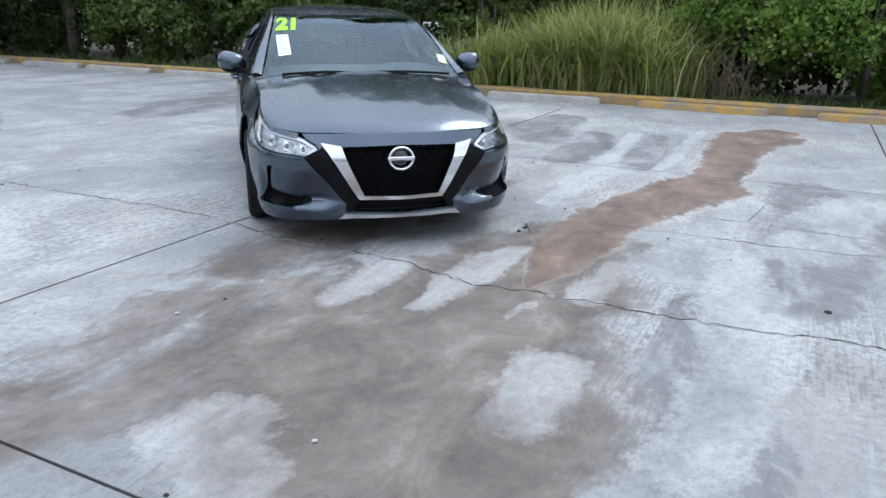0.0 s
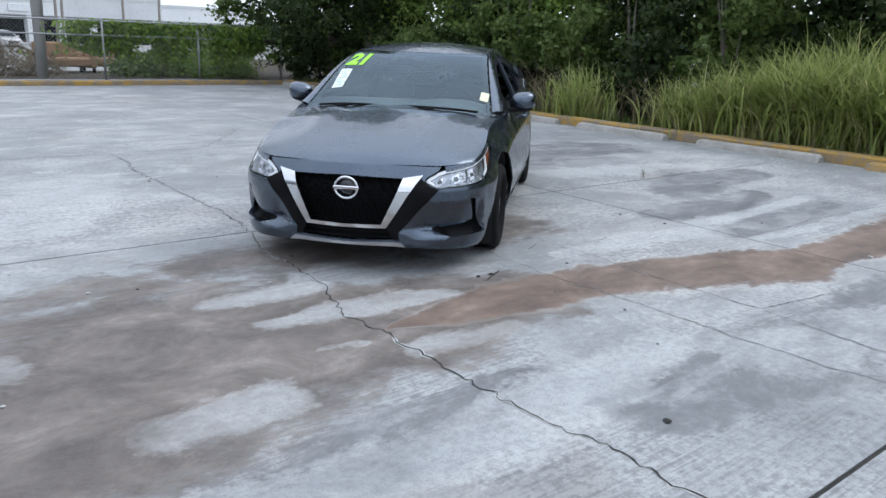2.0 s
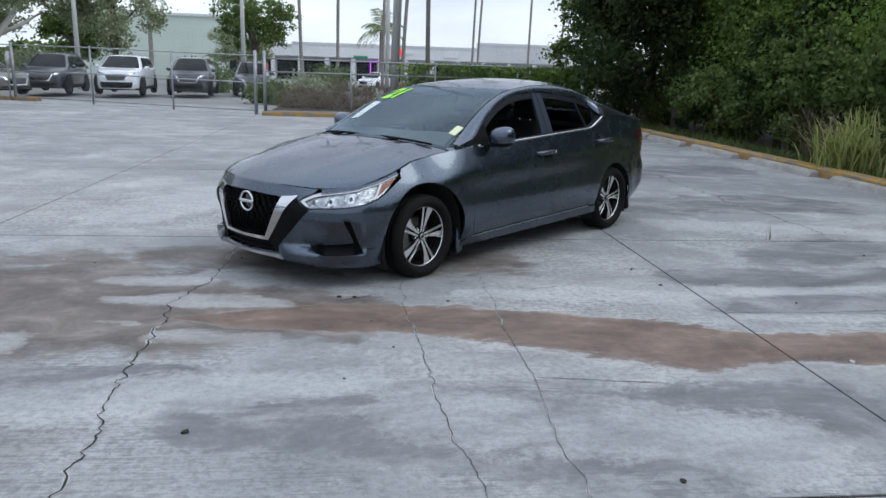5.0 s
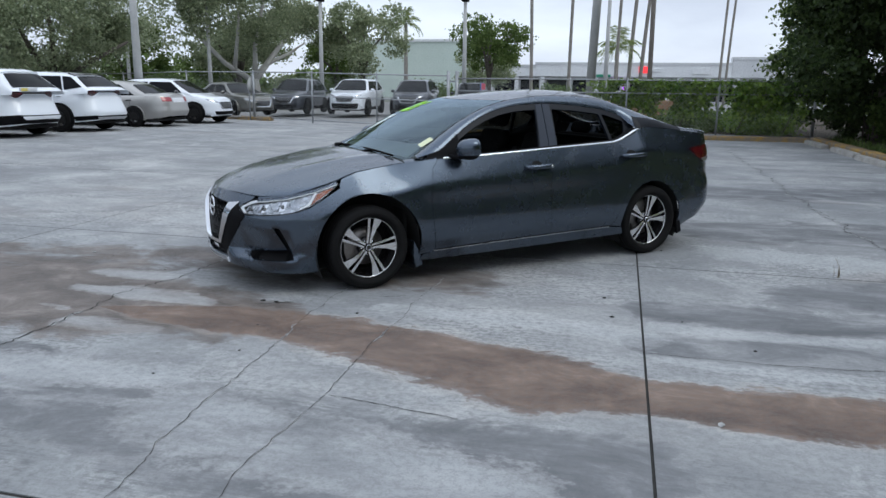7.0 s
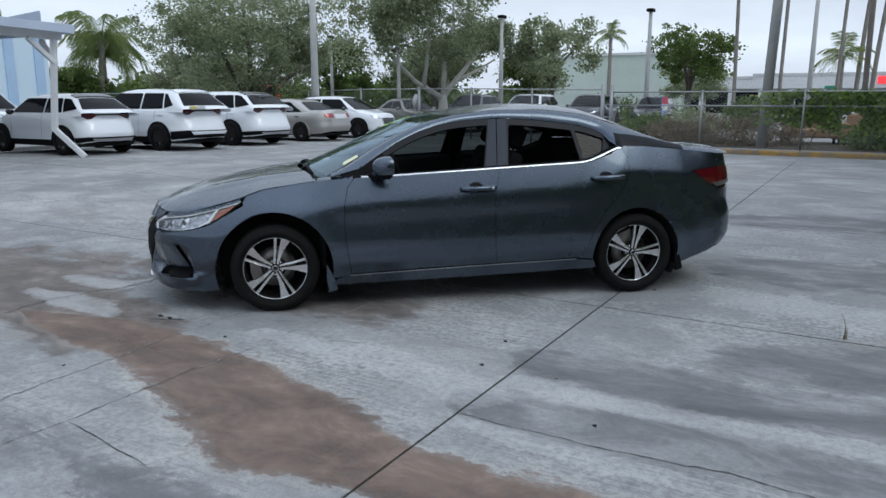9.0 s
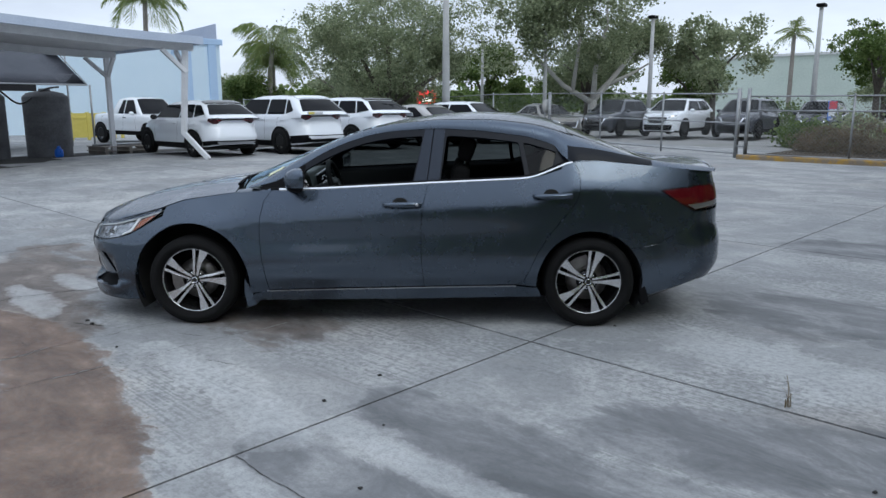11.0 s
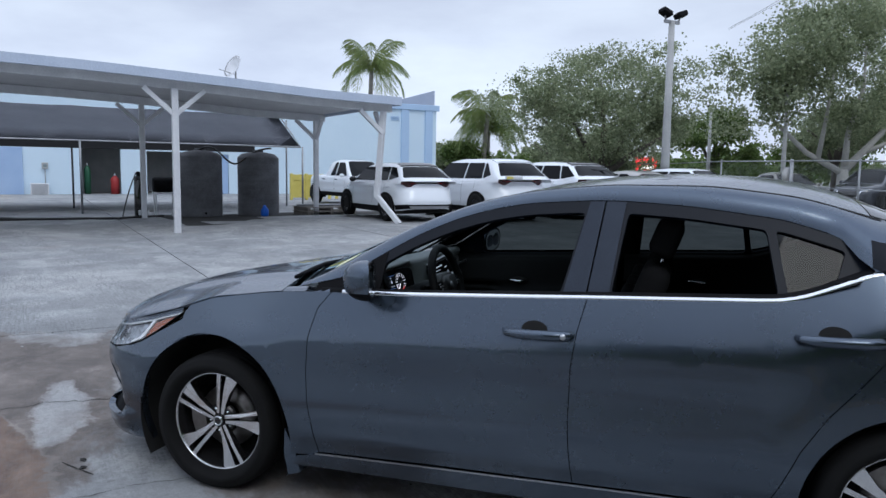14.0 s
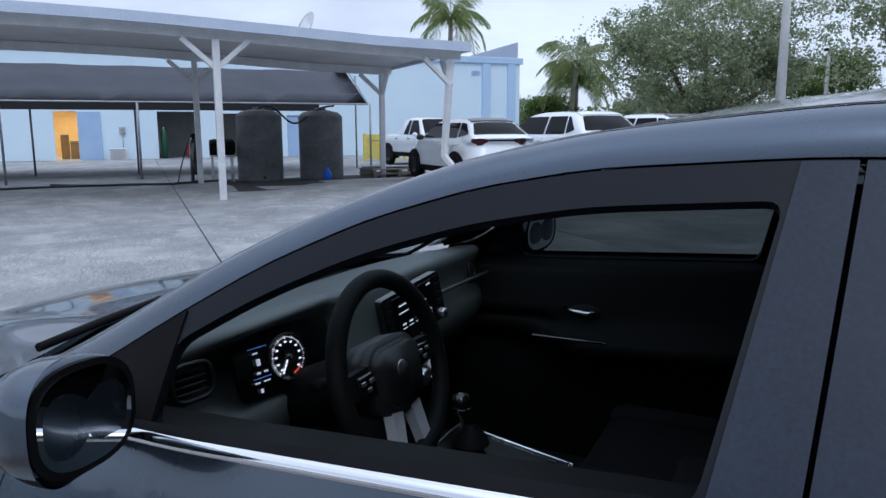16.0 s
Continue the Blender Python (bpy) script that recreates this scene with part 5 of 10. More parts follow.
rsn = thing("red_roadside_sign", "red lit roadside sign board far behind the trees", "sign", site_pose(-42.0, 42.5, 0.0))
piece("board", box_bm(-0.1, 0.1, -1.15, 1.15, 0.9, 2.75, 0.06), RED_SIGN, rsn)
piece("white_stroke", box_bm(0.1, 0.13, -0.75, 0.75, 1.75, 2.1), glow("white_sign_light", (1, 0.95, 0.9), 1.5), rsn)
for y in (-0.9, 0.9):
    piece("leg", box_bm(-0.08, 0.08, y - 0.08, y + 0.08, 0, 0.95), GALV, rsn)


# ---- planting ----
def leaf_mat(name, c0, c1, c2):
    m = Mat(name, c1, 0.55)
    geo = m.n.new("ShaderNodeNewGeometry")
    r = m.ramp(geo.outputs["Random Per Island"], [(0.0, c0), (0.55, c1), (1.0, c2)])
    big = m.noise(0.9, 3, 0.5)
    col = m.mix(m.ramp(big, [(0.35, 0.0), (0.7, 0.55)]), r, c2)
    m.color(col)
    m.set("Specular IOR Level", 0.35)
    tr = m.n.new("ShaderNodeBsdfTranslucent")
    m.l.new(col, tr.inputs["Color"])
    mx = m.n.new("ShaderNodeMixShader")
    mx.inputs[0].default_value = 0.5
    m.l.new(m.b.outputs[0], mx.inputs[1])
    m.l.new(tr.outputs[0], mx.inputs[2])
    m.l.new(mx.outputs[0], m.n["Material Output"].inputs["Surface"])
    return m.m


# LEAF_DARK is lowered so its green also carries the thicket's deep shade
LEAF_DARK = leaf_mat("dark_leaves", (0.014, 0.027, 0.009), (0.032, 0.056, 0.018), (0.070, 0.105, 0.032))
LEAF_MID = leaf_mat("green_leaves", (0.046, 0.084, 0.020), (0.100, 0.160, 0.042), (0.185, 0.245, 0.076))
LEAF_BRIGHT = leaf_mat("vine_leaves", (0.060, 0.130, 0.020), (0.155, 0.265, 0.048), (0.30, 0.40, 0.10))
LEAF_OLIVE = leaf_mat("olive_leaves", (0.14, 0.18, 0.10), (0.26, 0.31, 0.18), (0.42, 0.455, 0.29))
GRASS = leaf_mat("cane_grass_blades", (0.19, 0.26, 0.062), (0.36, 0.43, 0.13), (0.56, 0.55, 0.26))
DRY = leaf_mat("dry_stems", (0.10, 0.08, 0.05), (0.19, 0.15, 0.10), (0.30, 0.25, 0.18))
PALM_LEAF = leaf_mat("palm_leaflets", (0.10, 0.165, 0.050), (0.19, 0.265, 0.085), (0.31, 0.345, 0.14))
BARK = speckled("grey_brown_bark", (0.07, 0.06, 0.05), (0.16, 0.14, 0.12), 4, 0.95, 0.6, 25, 0.02)
PALE_BARK = speckled("pale_smooth_bark", (0.36, 0.35, 0.33), (0.52, 0.51, 0.48), 2, 0.9, 0.3, 20, 0.01)
PALM_BARK = speckled("ringed_palm_bark", (0.17, 0.155, 0.14), (0.30, 0.28, 0.25), 3, 0.95, 0.5, 18, 0.02)


def leaves_mesh(name, centres, size, rng, droop=0.3, slim=0.42, fold=0.25):
    """Many small folded leaves, one island each, round the given centres."""
    n = len(centres)
    ax = rng.normal(size=(n, 3))
    ax[:, 2] -= droop * 1.5
    ax /= np.linalg.norm(ax, axis=1)[:, None]
    up = rng.normal(size=(n, 3))
    up[:, 2] += 1.2
    side_ = np.cross(ax, up)
    side_ /= np.linalg.norm(side_, axis=1)[:, None] + 1e-9
    nrm = np.cross(side_, ax)
    s = (size * rng.uniform(0.6, 1.35, n))[:, None]
    p0, p2 = centres - ax * s * 0.5, centres + ax * s * 0.5
    mid = centres + nrm * s * fold * 0.35
    p1, p3 = mid + side_ * s * slim, mid - side_ * s * slim
    V = np.stack([p0, p1, p2, p3], 1).reshape(-1, 3)
    me = bpy.data.meshes.new(name)
    me.vertices.add(4 * n)
    me.vertices.foreach_set("co", V.ravel())
    me.loops.add(6 * n)
    base = np.arange(n)[:, None] * 4
    me.loops.foreach_set("vertex_index", (base + np.array([0, 1, 2, 0, 2, 3])).ravel())
    me.polygons.add(2 * n)
    me.polygons.foreach_set("loop_start", np.arange(2 * n) * 3)
    me.update(calc_edges=True)
    return me


def blades_mesh(name, roots, heights, rng, width=0.014, bend=0.5, seg=5):
    """Long bent blades that taper from the root."""
    n = len(roots)
    az = rng.uniform(0, 2 * np.pi, n)
    b = bend * rng.uniform(0.25, 1.3, n)
    t = np.linspace(0, 1, seg + 1)
    out = np.stack([np.cos(az), np.sin(az), np.zeros(n)], -1)
    wid = np.stack([-np.sin(az), np.cos(az), np.zeros(n)], -1)
    h = heights[:, None]
    rad = (b[:, None] * h) * t ** 2.1
    zz = h * (t - 0.45 * (b[:, None]) * t ** 3)
    P = roots[:, None, :] + out[:, None, :] * rad[..., None]
    P[..., 2] += zz
    w = width * (1 - t ** 2.5) * 0.5 + 0.001
    Lv, Rv = P + wid[:, None, :] * w[None, :, None], P - wid[:, None, :] * w[None, :, None]
    V = np.stack([Lv, Rv], 2).reshape(-1, 3)
    k = 2 * (seg + 1)
    q = np.array([[2 * i, 2 * i + 1, 2 * i + 3, 2 * i + 2] for i in range(seg)]).ravel()
    me = bpy.data.meshes.new(name)
    me.vertices.add(len(V))
    me.vertices.foreach_set("co", V.ravel())
    me.loops.add(n * seg * 4)
    me.loops.foreach_set("vertex_index", (np.arange(n)[:, None] * k + q).ravel())
    me.polygons.add(n * seg)
    me.polygons.foreach_set("loop_start", np.arange(n * seg) * 4)
    me.update(calc_edges=True)
    return me


def crown_points(rng, clusters, per, centre, radii, spread, shell=0.55, flat=0.0):
    """Leaf places: clumps set mostly in the outer part of an uneven ball."""
    u = rng.normal(size=(clusters, 3))
    u /= np.linalg.norm(u, axis=1)[:, None]
    r = rng.uniform(shell ** 3, 1, clusters) ** (1 / 3)
    lump = np.array([1 + 0.28 * noise.noise(Vector(v) * 1.7 + Vector(centre)) for v in u])
    c = np.array(centre) + u * (r * lump)[:, None] * np.array(radii)
    if flat:
        c[:, 2] = np.maximum(c[:, 2], centre[2] - radii[2] * flat)
    sp = spread * rng.uniform(0.5, 1.5, clusters)
    pts = c[:, None, :] + rng.normal(size=(clusters, per, 3)) * sp[:, None, None] * np.array((1, 1, 0.72))
    return pts.reshape(-1, 3)


def lobes(seed, n, centre, radii, part_, clusters, per, spread):
    """Crown parts set unevenly over a tree's whole outline, so that it has bulges and gaps."""
    rnd_ = random.Random(seed)
    out = []
    for k in range(n):
        u, v, w = rnd_.gauss(0, 1), rnd_.gauss(0, 1), rnd_.gauss(0.15, 1)
        q = math.sqrt(u * u + v * v + w * w) + 1e-6
        r = rnd_.uniform(0.55, 0.95)
        p = part_ * rnd_.uniform(0.7, 1.25)
        out.append((clusters, per, tuple(c + rr * r * e / q for c, rr, e in zip(centre, radii, (u, v, w))), tuple(rr * p for rr in radii), spread, 0.35))
    return out


def limb_tree(name, label, a, b, z0, trunk, limbs, crowns, leaf, mat, bark, seed, group="trees"):
    """A tapered trunk with limbs, and clumps of leaves about the limb ends."""
    rng = np.random.default_rng(seed)
    t_ = thing(name, label, "tree", site_pose(a, b, z0), group)
    bm = bmesh.new()
    add_tube(bm, *trunk, n=10)
    piece("trunk", bm, bark, t_)
    for pts, rr in limbs:
        piece("limb", tube_bm(pts, rr, 8), bark, t_)
    pts = np.concatenate([crown_points(rng, *cr) for cr in crowns])
    pts = pts[pts[:, 2] > 0.1]
    piece("crown", leaves_mesh("crown", pts, leaf, rng), mat, t_)
    return t_


# the thicket behind the kerb: shrubs in front, taller trees behind
shr = random.Random(11)
SHRUBS = []
b = -25.0
while b < 18.5:
    SHRUBS.append(b)
    b += shr.uniform(1.3, 1.9)
for i, b in enumerate(SHRUBS):
    grass_zone = -1.9 < b < 1.9
    bright = b < -1.0
    w, hh = shr.uniform(1.0, 1.5), shr.uniform(1.7, 2.9)
    a = 8.3 + shr.uniform(-0.25, 0.5) + (1.6 if grass_zone else 0)
    # unseen end of the row, kept low so the doors reflect sky
    if b < -13:
        hh, w = hh * 0.4, w * 0.7
    if bright and b > -5:
        hh += 0.9
        a += 0.2
    rng = np.random.default_rng(100 + i)
    s_ = thing("shrub", "bright green vine-covered shrub behind the kerb" if bright else "dense dark green shrub behind the kerb", "shrub", site_pose(a, b, 0.03), "shrubs along the kerb")
    per = 46
    cl = (230 if b < -1 else 125) if -7 < b else 45
    pts = np.concatenate([crown_points(rng, *lb) for lb in lobes(160 + i, 11, (0, 0, hh * 0.48), (w * 0.85, w * 1.05, hh * 0.50), 0.42, cl // 9, per, 0.11)])
    pts = pts[pts[:, 2] > 0.03]
    piece("leaves", leaves_mesh("leaves", pts, 0.10 if not bright else 0.09, rng, 0.35), LEAF_BRIGHT if bright else (LEAF_MID if i % 3 else LEAF_DARK), s_)
    bm = bmesh.new()
    for k in range(5):
        q = Vector((rng.uniform(-0.4, 0.4), rng.uniform(-0.5, 0.5), hh * rng.uniform(0.7, 1.0)))
        add_tube(bm, [(0.05 * k, 0, -0.05), (q.x * 0.4, q.y * 0.4, q.z * 0.5), q], [0.03, 0.02, 0.006], 5)
    piece("stem", bm, BARK, s_)
# trees below b = -5 are out of view and darken the doors' reflections
b = -13.0
i = 0
while b < 21:
    rng = np.random.default_rng(300 + i)
    a = 11.2 + rng.uniform(-0.7, 0.9)
    hh = rng.uniform(7.0, 9.0)
    # unseen tops, their heights set by what bonnet and doors reflect
    if b < 3:
        hh *= 0.8
    elif b < 14:
        hh *= 1.22
    if 14 < b:
        a = 8.3
        hh += 1.2
    near = b > -10
    lean = rng.uniform(-0.4, 0.4)
    limbs = [([(0, 0, hh * 0.25), (rng.uniform(-1.2, 0.4), rng.uniform(-1.2, 1.2), hh * 0.5), (rng.uniform(-2.2, 0.2), rng.uniform(-1.8, 1.8), hh * 0.7)], [0.10, 0.07, 0.03]) for _ in range(4)]
    cr = lobes(500 + i, 12 if b < 3 else 20, (-0.2, lean, hh * 0.64), (2.2, 1.9, hh * 0.34), 0.42, 16 if b < 3 else 18, 58, 0.17) + lobes(530 + i, 11, (-1.1, 0, hh * 0.32), (1.7, 1.8, hh * 0.27), 0.42, 15, 56, 0.16)
    limb_tree("thicket_tree", "tall dark broadleaf tree in the thicket", a, b, 0.0, ([(0, 0, -0.1), (0.1, lean * 0.5, hh * 0.4), (0, lean, hh * 0.85)], [0.17, 0.12, 0.03]), limbs, cr, 0.125, LEAF_DARK if i % 3 else LEAF_MID, BARK, 400 + i, "trees of the thicket")
    b += rng.uniform(2.3, 3.2)
    i += 1
# rows behind close the gaps, in the leaf colour lowered for deep shade
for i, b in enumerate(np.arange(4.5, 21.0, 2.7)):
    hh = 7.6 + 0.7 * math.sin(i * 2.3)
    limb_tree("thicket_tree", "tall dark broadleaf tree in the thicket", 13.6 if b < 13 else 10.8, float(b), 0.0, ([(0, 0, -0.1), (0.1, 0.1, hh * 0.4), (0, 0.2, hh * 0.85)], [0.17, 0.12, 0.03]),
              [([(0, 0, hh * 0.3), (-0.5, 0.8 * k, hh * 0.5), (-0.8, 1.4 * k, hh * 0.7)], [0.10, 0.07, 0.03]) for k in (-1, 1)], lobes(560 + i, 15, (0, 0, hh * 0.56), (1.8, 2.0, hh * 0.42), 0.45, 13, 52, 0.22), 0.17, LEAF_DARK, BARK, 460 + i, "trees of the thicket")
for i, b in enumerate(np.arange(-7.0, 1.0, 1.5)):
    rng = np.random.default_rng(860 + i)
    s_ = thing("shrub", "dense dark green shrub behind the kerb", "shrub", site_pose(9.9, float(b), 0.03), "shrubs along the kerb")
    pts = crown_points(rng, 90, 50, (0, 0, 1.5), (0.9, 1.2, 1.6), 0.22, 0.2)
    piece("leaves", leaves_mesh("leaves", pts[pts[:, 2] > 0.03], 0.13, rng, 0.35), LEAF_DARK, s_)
    piece("stem", tube_bm([(0, 0, -0.05), (0.05, 0.1, 1.0), (0, 0.2, 2.2)], [0.05, 0.035, 0.01], 6), BARK, s_)
# hanging vine curtains on the front of the taller trees
for i, (b, hh) in enumerate(((15.2, 5.4), (12.8, 4.6), (9.6, 4.2), (-3.4, 4.6), (6.3, 3.9))):
    rng = np.random.default_rng(600 + i)
    n = 5200
    P = np.stack([rng.normal(0, 0.32, n) + 0.25 * np.sin(np.linspace(0, 9, n)), rng.normal(0, 0.75, n), rng.uniform(0.15, 1, n) ** 0.8 * hh], -1)
    P[:, 0] -= 0.35 * np.sin(P[:, 2] / hh * 2.6)
    P[:, 1] += 0.3 * np.sin(P[:, 2] * 2.0 + i)
    v_ = thing("climbing_vine", "curtain of pale green climbing vine over the thicket", "vine", site_pose(9.1, b, 0.03), "vines")
    piece("leaves", leaves_mesh("leaves", P, 0.09, rng, 0.6), LEAF_BRIGHT if i != 0 else LEAF_MID, v_)
    piece("stem", tube_bm([(0.3, 0, -0.05), (0.1, 0.2, hh * 0.5), (0.2, -0.1, hh)], 0.018, 5), BARK, v_)
# tall cane grass
for i, (a, b, n, hh) in enumerate(((7.5, 2.1, 700, 1.15), (7.65, 1.35, 900, 1.45), (7.75, 0.45, 1300, 1.75), (7.85, -0.45, 1400, 1.8), (7.7, -1.15, 900, 1.45), (7.45, 4.75, 520, 1.25), (8.5, 0.0, 900, 2.1), (8.4, -1.1, 700, 2.0), (7.6, 0.9, 500, 0.9), (7.55, -0.2, 500, 0.85))):
    rng = np.random.default_rng(700 + i)
    roots = np.stack([rng.normal(0, 0.26, n), rng.normal(0, 0.36, n), np.zeros(n)], -1)
    g_ = thing("cane_grass", "tall tuft of yellow-green cane grass at the kerb", "grass", site_pose(a, b, 0.05), "grass tufts")
    o = piece("blades", blades_mesh("blades", roots, hh * rng.uniform(0.5, 1.1, n), rng, 0.024, 0.8), GRASS, g_)
    k = n // 7
    piece("dry_blades", blades_mesh("dry_blades", roots[:k] * 1.1, hh * rng.uniform(0.3, 0.8, k), rng, 0.016, 0.9), DRY, g_, "dry straw-coloured blades")
# bare twigs
for i, (a, b) in enumerate(((7.5, 5.6), (7.6, 6.2), (7.4, -2.4), (7.6, 3.3))):
    rng = np.random.default_rng(740 + i)
    tw = thing("dead_brush", "bare grey twigs leaning over the kerb", "twigs", site_pose(a, b, 0.04), "dead twigs")
    n = 90
    piece("brushwood", blades_mesh("brushwood", rng.normal(0, 0.16, (n, 3)) * (1, 1.6, 0), rng.uniform(0.6, 1.5, n), rng, 0.012, 0.9), DRY, tw)
    piece("main_stem", tube_bm([(0, 0, -0.05), (-0.2, 0.3, 0.6), (-0.3, 0.7, 1.1)], [0.014, 0.01, 0.004], 5), DRY, tw)
# weeds along the kerb
rng = np.random.default_rng(760)
n = 2600
roots = np.stack([rng.uniform(6.98, 7.6, n), rng.uniform(-8, 16.5, n), np.full(n, 0.05)], -1)
R = np.stack([roots[:, 0] * CA - roots[:, 1] * SA, roots[:, 0] * SA + roots[:, 1] * CA, roots[:, 2]], -1)
tagged(part("kerb_weeds", blades_mesh("kerb_weeds", R, rng.uniform(0.08, 0.32, n), rng, 0.016, 0.8), LEAF_MID), "low weeds growing behind the kerb", "weeds", kind="stuff")
wd = thing("joint_weed", "thin dry weed growing from a slab joint", "weed", site_pose(3.07, -0.2, -0.01))
piece("stalks", blades_mesh("stalks", rng.normal(0, 0.01, (9, 3)) * (1, 1, 0), rng.uniform(0.08, 0.2, 9), rng, 0.004, 0.5), DRY, wd)

# vine over the fence at the thicket's end, with pale blossom-like gaps behind
for i, (a, b, w) in enumerate(((5.9, 17.25, 1.0), (4.6, 17.25, 1.2), (2.9, 17.3, 1.2), (1.5, 17.35, 0.9))):
    rng = np.random.default_rng(780 + i)
    n = 3800
    P = np.stack([rng.normal(0, w * 0.6, n), rng.normal(0, 0.14, n), 0.45 + 1.3 * rng.beta(2.4, 1.5, n)], -1)
    P = P[[noise.noise(Vector((p[0] * 1.5 + 9 * i, 3.1, p[2] * 2.2))) > -0.20 - 0.45 * (p[2] - 1.1) for p in P]]
    v_ = thing("fence_vine", "leafy vine growing over the chain-link fence", "vine", site_pose(a, b, 0.0), "fence vines")
    piece("leaves", leaves_mesh("leaves", P, 0.11, rng, 0.5), LEAF_BRIGHT, v_)
    piece("stem", tube_bm([(0, 0, 0), (0.3, 0.02, 0.8), (-0.2, 0, 1.5)], 0.014, 5), BARK, v_)
# brown brush heap and low shrubs beyond the fence
rng = np.random.default_rng(800)
for i, (a, b, w, hh) in enumerate(((-1.5, 20.4, 1.9, 0.95), (-0.2, 21.5, 1.5, 0.8), (-2.8, 21.4, 1.2, 0.7))):
    bh = thing("brush_heap", "heap of dry brown cut branches beyond the fence", "brush", site_pose(a, b, 0.0), "brush heaps")
    P = crown_points(rng, 90, 46, (0, 0, 0.15), (w, 0.9, hh), 0.13, 0.5)
    P = P[P[:, 2] > 0.0]
    piece("brushwood", leaves_mesh("brushwood", P, 0.16, rng, 0.0, 0.10), DRY, bh)
for i, (a, b, w, hh, mt) in enumerate(((5.6, 19.6, 1.1, 0.9, LEAF_BRIGHT), (3.6, 20.6, 1.2, 0.7, LEAF_MID), (6.4, 22.5, 1.4, 1.4, LEAF_MID), (-4.6, 24.5, 0.9, 0.8, LEAF_MID), (-3.4, 25.5, 1.1, 1.0, LEAF_OLIVE), (-9.5, 36.0, 1.6, 1.6, LEAF_MID), (-3.0, 38.0, 1.6, 1.5, LEAF_MID), (-18.5, 36.5, 1.8, 1.8, LEAF_OLIVE), (-26, 34, 2.0, 2.0, LEAF_MID), (-31, 33, 2.2, 2.2, LEAF_MID), (-36, 31, 2.0, 2.0, LEAF_MID))):
    s_ = thing("low_shrub", "low rounded green shrub beyond the fence", "shrub", site_pose(a, b, -0.1), "low shrubs")
    P = crown_points(rng, 70, 44, (0, 0, hh * 0.5), (w, w, hh * 0.6), 0.2, 0.4)
    piece("leaves", leaves_mesh("leaves", P[P[:, 2] > 0], 0.14, rng), mt, s_)
    piece("stem", tube_bm([(0, 0, -0.1), (0, 0, hh * 0.6)], 0.04, 6), BARK, s_)

# broad rounded tree behind the row
limbs = [([(0, 0, 1.0), (-0.9, -0.5, 2.2), (-2.2, -1.4, 3.6)], [0.17, 0.12, 0.05]), ([(0, 0, 1.1), (1.2, 0.4, 2.1), (2.6, 1.2, 3.0)], [0.17, 0.11, 0.05]), ([(0.1, 0, 1.3), (0.2, 0.9, 2.8), (0.3, 1.6, 4.6)], [0.15, 0.1, 0.04]), ([(0, 0, 1.3), (-0.1, -0.9, 2.6), (0.4, -2.2, 3.8)], [0.13, 0.1, 0.04]), ([(0, 0, 1.4), (0.3, -0.2, 3.2), (0.1, -0.3, 5.2)], [0.14, 0.1, 0.04])]
limb_tree("shade_tree", "broad rounded olive-green shade tree with a dark short trunk", -20.6, 18.6, 0.05, ([(0, 0, -0.1), (0.05, 0.05, 0.8), (0.0, 0.0, 1.6)], [0.30, 0.24, 0.20]), limbs,
          [(200, 90, (0, 0, 3.9), (2.7, 4.0, 2.5), 0.27, 0.55, 0.75)] + lobes(77, 17, (0, 0, 4.0), (2.9, 4.5, 2.7), 0.40, 26, 95, 0.20), 0.095, LEAF_OLIVE, BARK, 900)
# tall open tree with a pale forked trunk
limbs = [([(0, 0, 1.6), (-0.9, -2.0, 2.7), (-1.6, -4.0, 4.4), (-2.2, -5.2, 6.4)], [0.20, 0.14, 0.10, 0.04]), ([(0, 0, 1.7), (0.3, 1.7, 3.1), (1.0, 3.3, 4.9), (1.3, 4.4, 6.6)], [0.24, 0.18, 0.12, 0.05]), ([(0, 0.1, 1.8), (-0.1, 0.4, 3.8), (0.3, 0.9, 6.4), (0.2, 1.0, 8.6)], [0.2, 0.15, 0.1, 0.04]), ([(0.2, 1.2, 2.7), (1.0, 3.0, 3.5), (1.2, 5.2, 4.3)], [0.15, 0.1, 0.04]), ([(-0.6, -1.4, 2.3), (-0.2, -1.5, 4.6), (0.4, -2.0, 7.2)], [0.15, 0.1, 0.04])]
limb_tree("open_tree", "tall open-crowned tree with a pale forked trunk", -21.6, 37.0, 0.0, ([(0, 0, -0.1), (0.05, 0.0, 0.9), (0.0, 0.0, 1.8)], [0.42, 0.34, 0.27]), limbs,
          lobes(78, 44, (0, 0.0, 7.5), (3.8, 7.6, 3.9), 0.30, 17, 60, 0.30) + lobes(79, 11, (-0.6, -6.4, 6.0), (2.2, 3.0, 2.4), 0.45, 15, 58, 0.28) + lobes(80, 5, (0.8, 5.0, 5.6), (1.6, 2.0, 1.2), 0.5, 14, 56, 0.28), 0.15, LEAF_OLIVE, PALE_BARK, 901)
# further trees, each with its own form
FAR_TREES = [(-17.0, 44.5, 7.2, 3.2, 4.6, LEAF_OLIVE), (-9.4, 53.4, 7.6, 3.0, 4.4, LEAF_MID), (-26.5, 44, 6.5, 3.5, 4.5, LEAF_OLIVE), (-33, 40, 6.0, 3.0, 4.2, LEAF_MID), (-38, 36, 5.2, 3.0, 4.0, LEAF_OLIVE), (-45, 36, 5.0, 3.2, 4.2, LEAF_OLIVE), (-30, 50, 5.0, 4, 5, LEAF_MID),
             (-15, 80, 5.5, 3.5, 5, LEAF_OLIVE), (-43, 25.5, 3.6, 1.6, 2.0, LEAF_MID), (-50, 28, 4.4, 3, 4, LEAF_OLIVE), (-22, 52, 5.5, 3.2, 4.2, LEAF_MID)]
